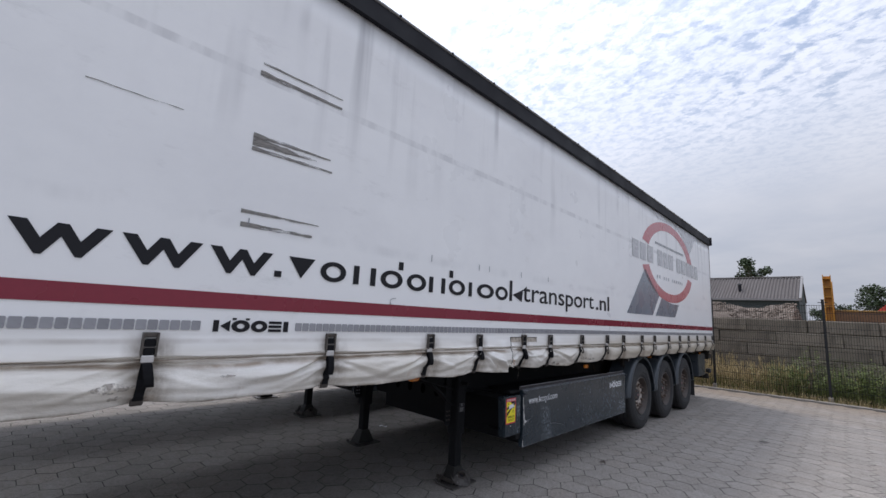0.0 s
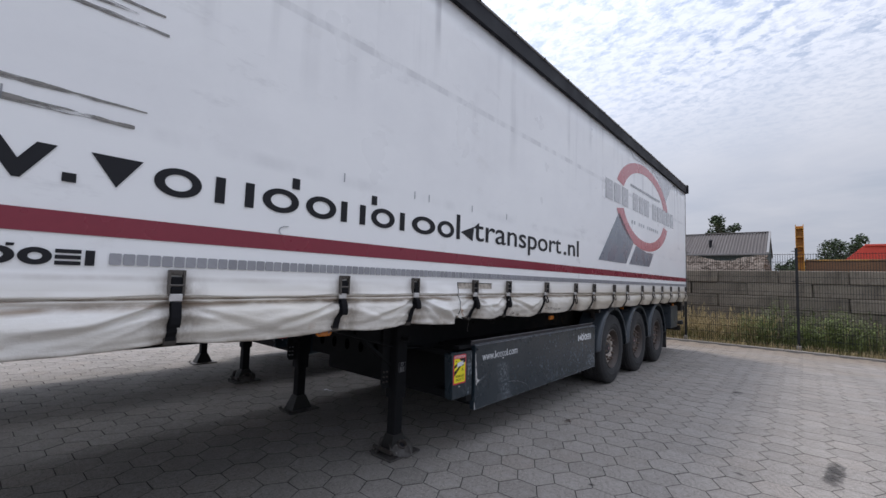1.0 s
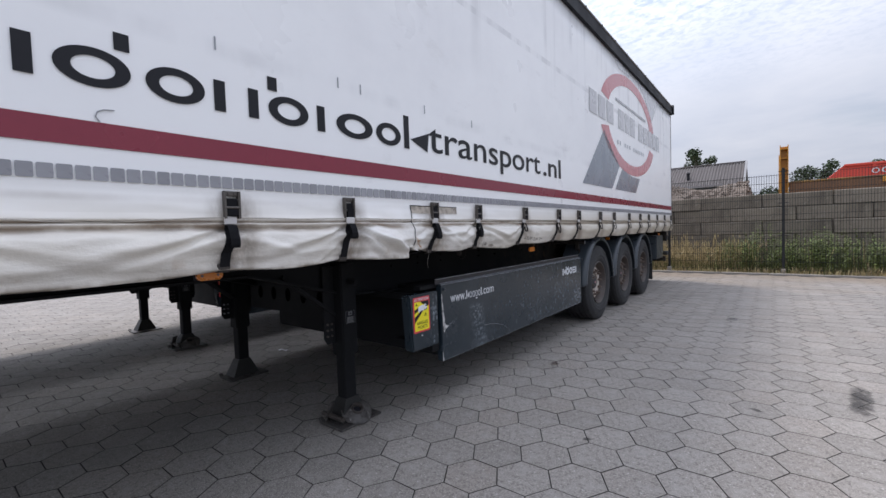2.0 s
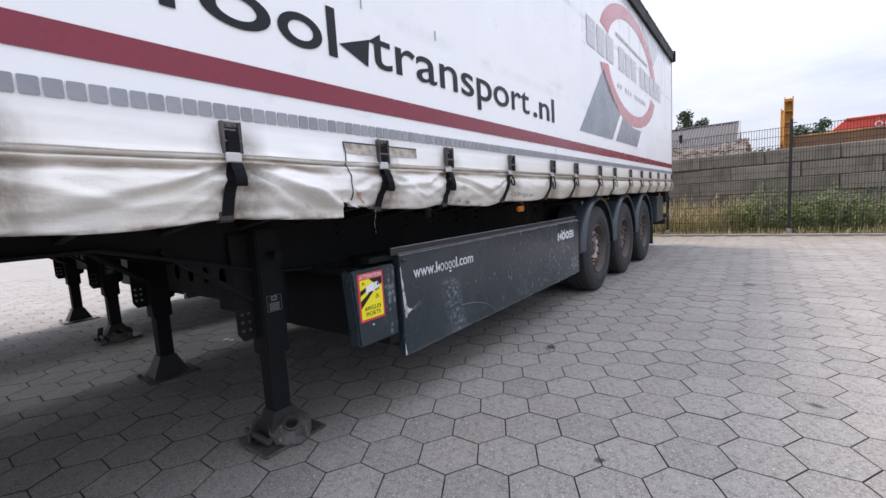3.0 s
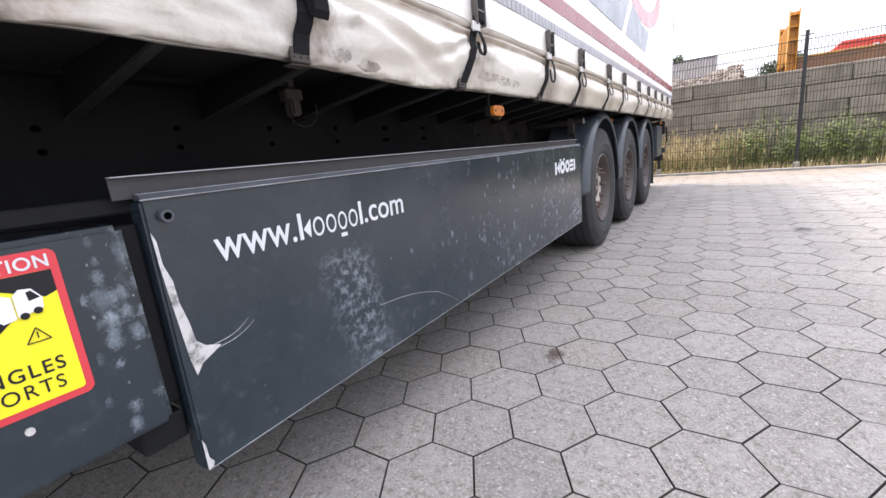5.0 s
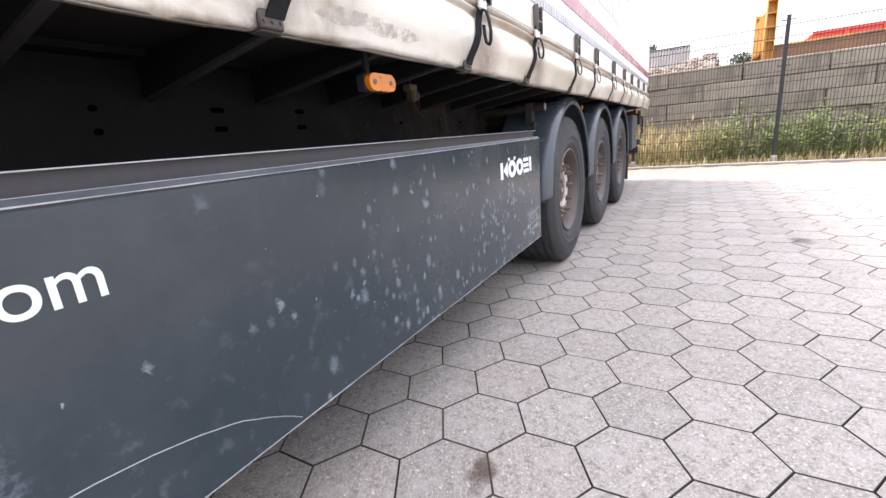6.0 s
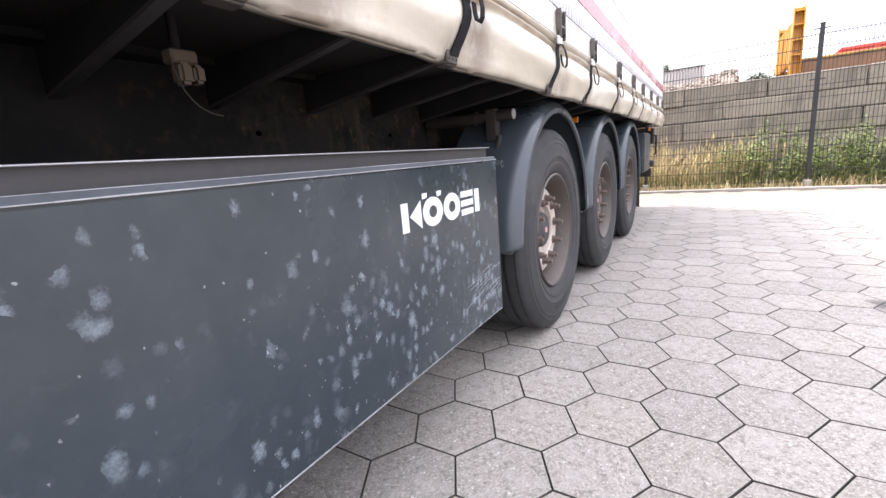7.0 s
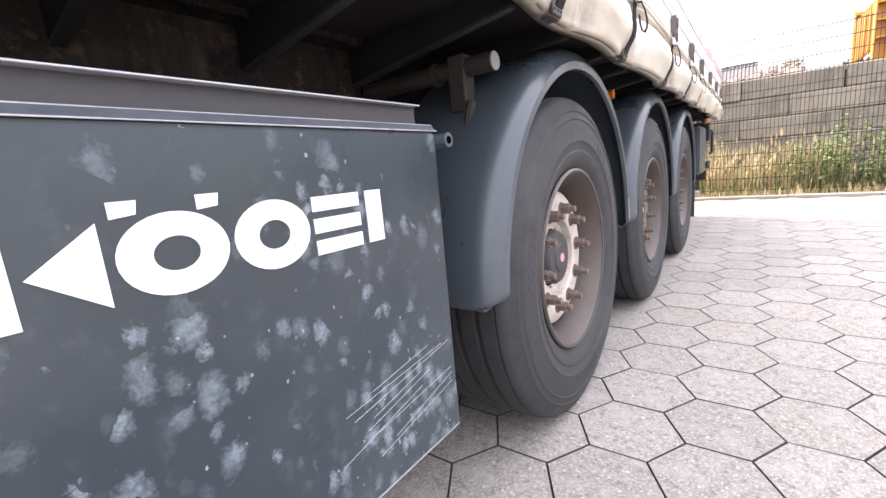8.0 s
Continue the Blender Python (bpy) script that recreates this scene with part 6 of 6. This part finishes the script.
# ---- yellow flat rack behind the wall ----
rack = thing("flat_rack", "yellow steel flat rack with rusty deck and upright end post", "flat rack")
for y0, y1 in ((17.18, 17.38), (19.40, 19.60)):
    bm = bmesh.new()
    box(bm, 2.04, 2.06, y0, y1, 0.0, 3.55, 0.004)
    box(bm, 2.22, 2.24, y0, y1, 0.0, 3.55, 0.004)
    box(bm, 2.06, 2.22, y1 - 0.02, y1, 0.0, 3.52, 0.004)
    for z in (2.55, 2.85, 3.15, 3.42):
        box(bm, 2.058, 2.222, y0 + 0.01, y1 - 0.018, z, z + 0.02)
    part("end_post", bm, crane_yellow, rack, "tall yellow steel channel post")
bm = bmesh.new()
box(bm, 2.09, 2.12, 17.39, 19.39, 2.4, 3.32)
for k in range(8):
    box(bm, 2.05, 2.089, 17.5 + 0.25 * k, 17.6 + 0.25 * k, 2.42, 3.28)
part("end_wall", bm, crane_yellow, rack, "ribbed yellow end wall")
bm = bmesh.new()
box(bm, 2.26, 8.6, 17.32, 17.5, 2.09, 2.42, 0.015)
part("deck_edge", bm, rust_brown, rack)
bm = bmesh.new()
box(bm, 2.26, 8.6, 17.30, 19.6, 2.422, 2.468, 0.01)
part("deck", bm, deck_paint, rack)
part("edge_plate", box(bmesh.new(), 4.2, 5.3, 17.28, 17.318, 2.28, 2.42, 0.006), crane_yellow, rack)
bm = bmesh.new()
for x in (2.6, 5.4, 8.2):
    box(bm, x - 0.1, x + 0.1, 17.5, 19.4, 0, 2.2)
part("trestle", bm, rust_brown, rack)
load = thing("red_skip", "bright red steel skip with a sloping end, beyond the rack", "skip")
bm = bmesh.new()
side_ = [(2.6, 1.9), (3.0, 1.2), (10.2, 1.2), (10.2, 3.43), (4.12, 3.43)]
lo = [bm.verts.new((px, 24.0, pz)) for px, pz in side_]
hi = [bm.verts.new((px, 26.4, pz)) for px, pz in side_]
bm.faces.new(lo)
bm.faces.new(hi)
for i in range(5):
    bm.faces.new((lo[i], lo[(i + 1) % 5], hi[(i + 1) % 5], hi[i]))
part("body", bm, load_red, load)
part("rim", box(bmesh.new(), 4.1, 10.25, 23.94, 24.0, 3.36, 3.45, 0.01), load_red, load)
for k in range(6):
    part("rib", box(bmesh.new(), 4.9 + k * 0.95, 5.0 + k * 0.95, 23.95, 23.999, 1.3, 3.36), load_red, load)
bm = bmesh.new()
box(bm, 3.2, 10.1, 24.1, 26.3, 0, 1.2)
part("base", bm, rust_brown, load)
for k in range(3):
    bm = ring_arc(bmesh.new(), 0, 0, 0.07, 0.105, 0, 359.9, -0.002, 0.002, 18)
    for v in bm.verts:
        v.co = Vector((4.98 + k * 0.27 + v.co.y, 23.945 + v.co.x, 3.12 + v.co.z))
    part("white_print", bm, white_ink, load)

# ---- barn ----
barn = thing("barn", "long dark green barn with corrugated grey roof", "barn")
RX0, RX1, EV, RD = -13.0, 0.36, 38.2, 41.6
EZ_, RZ_ = 4.18, 5.98
slope = Vector((0, RD - EV, RZ_ - EZ_))
nrm = Vector((0, -slope.z, slope.y)).normalized()
for k in range(13):
    xa = RX0 + (RX1 - RX0) * k / 13
    v, f = [], []
    for j in range(5):
        base_p = Vector((0, EV - 0.2, EZ_ - 0.1)) + slope * (j / 4 * 1.04)
        for i in range(49):
            x = xa + (RX1 - RX0) / 13 * i / 48
            h = 0.04 * math.cos((x - RX0) * 2 * math.pi / 0.2)
            v.append(tuple(Vector((x, 0, 0)) + base_p + nrm * (h + 0.02 * (4 - j) * 0)))
    for j in range(4):
        for i in range(48):
            a = j * 49 + i
            f.append((a, a + 1, a + 50, a + 49))
    raw("roof_sheet", v, f, roof_sheet, barn)
bm = bmesh.new()
v8 = [bm.verts.new(p) for p in ((RX0, RD, RZ_), (RX1, RD, RZ_), (RX1, RD + 3.4, EZ_), (RX0, RD + 3.4, EZ_))]
bm.faces.new(v8)
part("back_roof", bm, roof_sheet, barn)
bm = bmesh.new()
box(bm, RX0, RX1, RD - 0.12, RD + 0.12, RZ_ + 0.02, RZ_ + 0.1, 0.03)
part("ridge", bm, roof_sheet, barn)
bm = bmesh.new()
box(bm, RX0, RX1 - 0.1, EV, RD + 3.3, 0, EZ_ - 0.1)
part("wall", bm, barn_green, barn)
bm = bmesh.new()
prism(bm, [(EV, EZ_ - 0.12), (RD + 3.3, EZ_ - 0.12), (RD, RZ_ - 0.08)], RX1 - 0.12, RX1 - 0.08)
part("gable", bm, barn_green, barn)
bm = bmesh.new()
beam(bm, (RX1 - 0.02, EV - 0.25, EZ_ - 0.1), (RX1 - 0.02, RD, RZ_ + 0.02), 0.14, 0.2)
box(bm, RX0, RX1, EV - 0.3, EV - 0.18, EZ_ - 0.2, EZ_ - 0.06)
part("trim", bm, rail_grey, barn)
bm = bmesh.new()
tube(bm, (-3.3, 39.3, 4.6), (-3.3, 39.3, 5.25), 0.11, 10)
tube(bm, (-3.3, 39.3, 5.25), (-3.3, 39.3, 5.36), 0.2, 10, 0.06)
part("vent_pipe", bm, rail_black, barn)


# ---- trees ----
def tree(x, y, h, r, seed, low=0.35, leaves=3600, size=0.16):
    rnd = random.Random(seed)
    ob = thing("tree", "leafy green tree standing beyond the yard", "tree", "background trees", at=pose(x, y, 0))
    bm = bmesh.new()
    tube(bm, (0, 0, 0), (0.1, 0, h * 0.55), 0.035 * h * 0.5, 9, 0.02 * h * 0.5)
    tips = []
    for k in range(17):
        a = rnd.uniform(0, 6.28)
        z0 = h * rnd.uniform(low * 0.8, 0.62)
        rr = r * rnd.uniform(0.35, 0.95)
        z1 = h * (low + (1 - low) * rnd.uniform(0.1, 0.96) * (1 - 0.35 * (rr / r) ** 2))
        tip = Vector((rr * math.cos(a), rr * math.sin(a), z1))
        mid = Vector((tip.x * 0.5, tip.y * 0.5, (z0 + z1) / 2 + 0.1))
        tube(bm, (0.05, 0, z0), mid, 0.012 * h * 0.5, 6, 0.008 * h * 0.5)
        tube(bm, mid, tip, 0.008 * h * 0.5, 5, 0.002 * h)
        tips.append((tip, r * rnd.uniform(0.24, 0.42)))
    part("trunk", bm, bark, ob)
    v, f = [], []
    for k in range(leaves):
        tip, rad = tips[rnd.randrange(len(tips))]
        d = Vector((rnd.gauss(0, 1), rnd.gauss(0, 1), rnd.gauss(0, 0.8)))
        p = tip + d.normalized() * rad * rnd.random() ** 0.45
        s = size * rnd.uniform(0.5, 1.2)
        a = Vector((rnd.uniform(-1, 1), rnd.uniform(-1, 1), rnd.uniform(-0.6, 0.6))).normalized()
        b = a.cross(Vector((rnd.uniform(-1, 1), rnd.uniform(-1, 1), rnd.uniform(-1, 1)))).normalized()
        o = len(v)
        v += [tuple(p - a * s), tuple(p + b * s * 0.55), tuple(p + a * s), tuple(p - b * s * 0.55)]
        f.append((o, o + 1, o + 2, o + 3))
    raw("crown", v, f, tree_leaf, ob)
    return ob


tree(-4.9, 60, 11.3, 1.9, 1, 0.5, 2600, 0.17)
tree(-8.6, 62, 7.6, 1.4, 2, 0.5, 1500, 0.17)
tree(5.6, 62, 7.9, 2.5, 3, 0.3, 4200, 0.17)
tree(2.0, 55, 5.6, 1.7, 4, 0.2, 3000, 0.15)
tree(12.0, 66, 7.6, 2.8, 5, 0.3, 3600, 0.18)

# ---- plants along the fence ----
def blades(name, count, xr, yr, hr, material, label, lean=0.35, width=0.006, seed=1, keep=None, heads=0.0):
    rnd = random.Random(seed)
    v, f = [], []
    for k in range(count):
        x, y = rnd.uniform(*xr), rnd.uniform(*yr)
        if keep and rnd.random() > keep(x, y):
            continue
        h = rnd.uniform(*hr) * (0.75 + 0.5 * abs(noise.noise((x * 1.3, y * 1.3, seed))))
        a = rnd.uniform(0, 6.28)
        dx, dy = math.cos(a), math.sin(a)
        l = h * rnd.uniform(0.05, lean)
        w = width * rnd.uniform(0.6, 1.4)
        wx, wy = -dy * w, dx * w
        o = len(v)
        for s, ww in ((0, 1), (0.5, 0.85), (0.85, 0.5)):
            cx, cy, cz = x + dx * l * s * s, y + dy * l * s * s, h * s
            v += [(cx - wx * ww, cy - wy * ww, cz), (cx + wx * ww, cy + wy * ww, cz)]
        v.append((x + dx * l, y + dy * l, h))
        f += [(o, o + 1, o + 3, o + 2), (o + 2, o + 3, o + 5, o + 4), (o + 4, o + 5, o + 6)]
        if rnd.random() < heads:
            o = len(v)
            t = Vector((x + dx * l, y + dy * l, h))
            hw = w * 2.2
            v += [tuple(t + Vector((0, 0, -0.09))), tuple(t + Vector((hw, 0, -0.03))), tuple(t + Vector((0, 0, 0.06))), tuple(t + Vector((-hw, 0, -0.03)))]
            f.append((o, o + 1, o + 2, o + 3))
    o = raw(name, v, f, material, None, label)
    return tagged(o, category="grass", kind="stuff")


left = lambda x, y: 1.0 if x < 1.0 else max(0.03, 1 - (x - 1.0) / 0.6)
blades("dry_grass", 6500, (-4, 6), (14.45, 16.3), (0.22, 0.98), dry_grass, "tall dry yellow grass behind the fence", 0.75, 0.006, 1, left, 0.35)
blades("green_grass", 4200, (-4, 7), (14.3, 16.0), (0.15, 0.5), green_grass, "low green grass under the fence", 0.6, 0.006, 2)
blades("dry_tufts", 2600, (-4, 7), (14.08, 14.6), (0.05, 0.22), dry_grass, "short dry grass along the kerb", 0.9, 0.005, 3)


def nettles(name, count, xr, yr, hr, seed, label):
    rnd = random.Random(seed)
    v, f = [], []
    for k in range(count):
        x, y = rnd.uniform(*xr), rnd.uniform(*yr)
        if x < 1.2 and rnd.random() > max(0.0, (x - 0.3) / 0.9):
            continue
        h = rnd.uniform(*hr) * (0.7 + 0.6 * abs(noise.noise((x * 0.9, y, 6))))
        lx, ly = rnd.uniform(-0.15, 0.15), rnd.uniform(-0.2, 0.1)
        o = len(v)
        v += [(x - 0.005, y, 0), (x + 0.005, y, 0), (x + lx, y + ly, h)]
        f.append((o, o + 1, o + 2))
        n = int(h / 0.035)
        for i in range(n):
            s = (i + 2) / (n + 2)
            c = Vector((x + lx * s, y + ly * s, h * s))
            a = rnd.uniform(0, 6.28)
            L = rnd.uniform(0.05, 0.10) * (1.15 - 0.6 * s)
            d = Vector((math.cos(a), math.sin(a), rnd.uniform(-0.7, 0.35)))
            sd = Vector((-math.sin(a), math.cos(a), rnd.uniform(-0.3, 0.3))) * L * 0.36
            o = len(v)
            v += [tuple(c), tuple(c + d * L * 0.45 + sd), tuple(c + d * L), tuple(c + d * L * 0.45 - sd)]
            f.append((o, o + 1, o + 2, o + 3))
    o = raw(name, v, f, nettle, None, label)
    return tagged(o, category="weeds", kind="stuff")


nettles("nettle_weeds", 900, (0.3, 7.5), (14.5, 16.1), (0.75, 1.25), 4, "dense leafy green weeds growing through the fence")

# ---- ground ----
P = 0.2755
A = P / math.sqrt(3)
OX, OY = 0.395 + A, 4.263
size = 900.0
bm = bmesh.new()
vs = [bm.verts.new(p) for p in ((-size, -size, -0.018), (size, -size, -0.018), (size, size, -0.018), (-size, size, -0.018))]
bm.faces.new(vs)
ground = tagged(part("ground", bm, joint_sand, None), "ground of grey hexagonal concrete pavers with sandy joints", "ground", kind="structure")
bm = bmesh.new()
vs = [bm.verts.new(p) for p in ((-300, KERB + 0.055, 0.0), (300, KERB + 0.055, 0.0), (300, 400, 0.0), (-300, 400, 0.0))]
bm.faces.new(vs)
tagged(part("soil", bm, soil, None), "dry bare soil and rough ground beyond the kerb", "soil", kind="structure")

R = A - 0.0020
hexa = [(R * math.cos(radians(60 * i)), R * math.sin(radians(60 * i))) for i in range(6)]
BEV = 1 - 0.0019 / R


def hex_points(cx, cy, dz, tx, ty):
    pts = []
    for lvl, s in ((-0.018, 1.0), (-0.0025, 1.0), (0.0, BEV)):
        for hx, hy in hexa:
            pts.append((cx + hx * s, cy + hy * s, lvl + dz + tx * hx + ty * hy))
    return pts


HEX_FACES = [(i, (i + 1) % 6, 6 + (i + 1) % 6, 6 + i) for i in range(6)] + [(6 + i, 6 + (i + 1) % 6, 12 + (i + 1) % 6, 12 + i) for i in range(6)] + [tuple(range(12, 18))]
tiles = []
for s in range(6):
    rnd = random.Random(s + 40)
    me = bpy.data.meshes.new("paver")
    me.from_pydata(hex_points(0, 0, 0, rnd.uniform(-0.004, 0.004), rnd.uniform(-0.004, 0.004)), [], HEX_FACES)
    me.materials.append(paver.m)
    me.materials.append(paver_edge.m)
    me.polygons.foreach_set("material_index", [1] * 12 + [0])
    tiles.append(me)
rest_v, rest_f = [], []
rnd = random.Random(77)
near = []
for i in range(-70, 75):
    for j in range(-80, 80):
        cx, cy = OX + i * P * math.sqrt(3) / 2, OY + (j + (i % 2) * 0.5) * P
        if not (-13 < cx < 12 and -7 < cy < KERB - 0.06 - P * 0.3):
            continue
        near.append((abs(cx - 0.9) * 1.1 + abs(cy - 5.2) * 0.45, cx, cy))
near.sort()
for k, (d, cx, cy) in enumerate(near):
    dz = rnd.uniform(-0.0008, 0.0008)
    if k < 300:
        part("paver", tiles[rnd.randrange(6)], None, ground, at=pose(cx, cy, dz, 0, 0, 60 * rnd.randrange(6)))
    else:
        o = len(rest_v)
        rest_v += hex_points(cx, cy, dz, rnd.uniform(-0.004, 0.004), rnd.uniform(-0.004, 0.004))
        rest_f += [tuple(o + q for q in face) for face in HEX_FACES]
o = raw("paver_field", rest_v, rest_f, paver, ground)
o.data.materials.append(paver_edge.m)
o.data.polygons.foreach_set("material_index", ([1] * 12 + [0]) * (len(rest_f) // 13))
tagged(o, kind="stuff")

yv = [(-300, -300), (-13.0, -300), (-13.0, 14.0), (-300, 14.0), (12.1, -300), (300, -300), (300, 14.0), (12.1, 14.0), (-13.0, -7.1), (12.1, -7.1)]
o = raw("outer_yard", [(px, py, -0.006) for px, py in yv], [(0, 1, 2, 3), (4, 5, 6, 7), (1, 4, 9, 8)], paver, ground)
tagged(o, kind="stuff")


# ---- stains on the pavers ----
def blot(name, x, y, rx, ry, turn, colour, strength, label):
    m = Mat(name, colour, 0.8, var=0.25, scale=6, fine=60, bump=0.2)
    d2 = m.math("ADD", m.math("POWER", m.math("DIVIDE", m.axis(0), rx), 2.0), m.math("POWER", m.math("DIVIDE", m.axis(1), ry), 2.0))
    edge = m.math("ADD", d2, m.range(m.noise(9, 5, 0.65), 0.3, 0.7, -0.55, 0.55))
    m.put(m.range(edge, 0.1, 0.75, strength, 0.0), m.bsdf.inputs["Alpha"])
    bm_ = bmesh.new()
    ring_ = [bm_.verts.new((1.25 * rx * math.cos(a / 12 * math.pi), 1.25 * ry * math.sin(a / 12 * math.pi), 0)) for a in range(24)]
    bm_.faces.new(ring_)
    ob = part(name, bm_, m, None, at=pose(x, y, 0.0055, 0, 0, turn))
    return tagged(ob, label, "stain", kind="structure")


blot("oil_stain", 2.34, 5.25, 0.085, 0.40, -6, (0.035, 0.032, 0.031), 0.6, "dark oil stain soaked into the pavers")
blot("rust_stain", 0.18, 4.86, 0.05, 0.10, 10, (0.10, 0.06, 0.045), 0.6, "small brown stain on the pavers")
blot("tyre_stain", 1.42, 7.9, 0.09, 0.13, 30, (0.09, 0.085, 0.08), 0.5, "small dark stain on the pavers")

blot("oil_spot", 0.93, 3.60, 0.035, 0.025, 20, (0.05, 0.047, 0.045), 0.7, "small dark oil spot on a paver")
blot("oil_spot", 1.74, 4.65, 0.05, 0.03, -30, (0.05, 0.047, 0.045), 0.6, "small dark oil spot on a paver")

# ---- litter under the trailer ----
scrap_v, scrap_f = [], []
for i in range(9):
    f = i / 8
    for s in (-1, 1):
        scrap_v.append((-0.06 + 0.12 * f, s * 0.016 * math.sin(math.pi * (0.12 + 0.76 * f)), 0.004 + 0.016 * math.sin(f * 4.2 + s * 0.5) ** 2))
for i in range(8):
    scrap_f.append((2 * i, 2 * i + 1, 2 * i + 3, 2 * i + 2))
scrap = raw("paper_scrap", scrap_v, scrap_f, stk_white, None, "", True)
scrap.matrix_basis = pose(-2.61, 3.68, 0.002, 0, 0, 25)
so = scrap.modifiers.new("thickness", "SOLIDIFY")
so.thickness = 0.0015
tagged(scrap, "small curled scrap of white paper lying on the pavers", "litter")
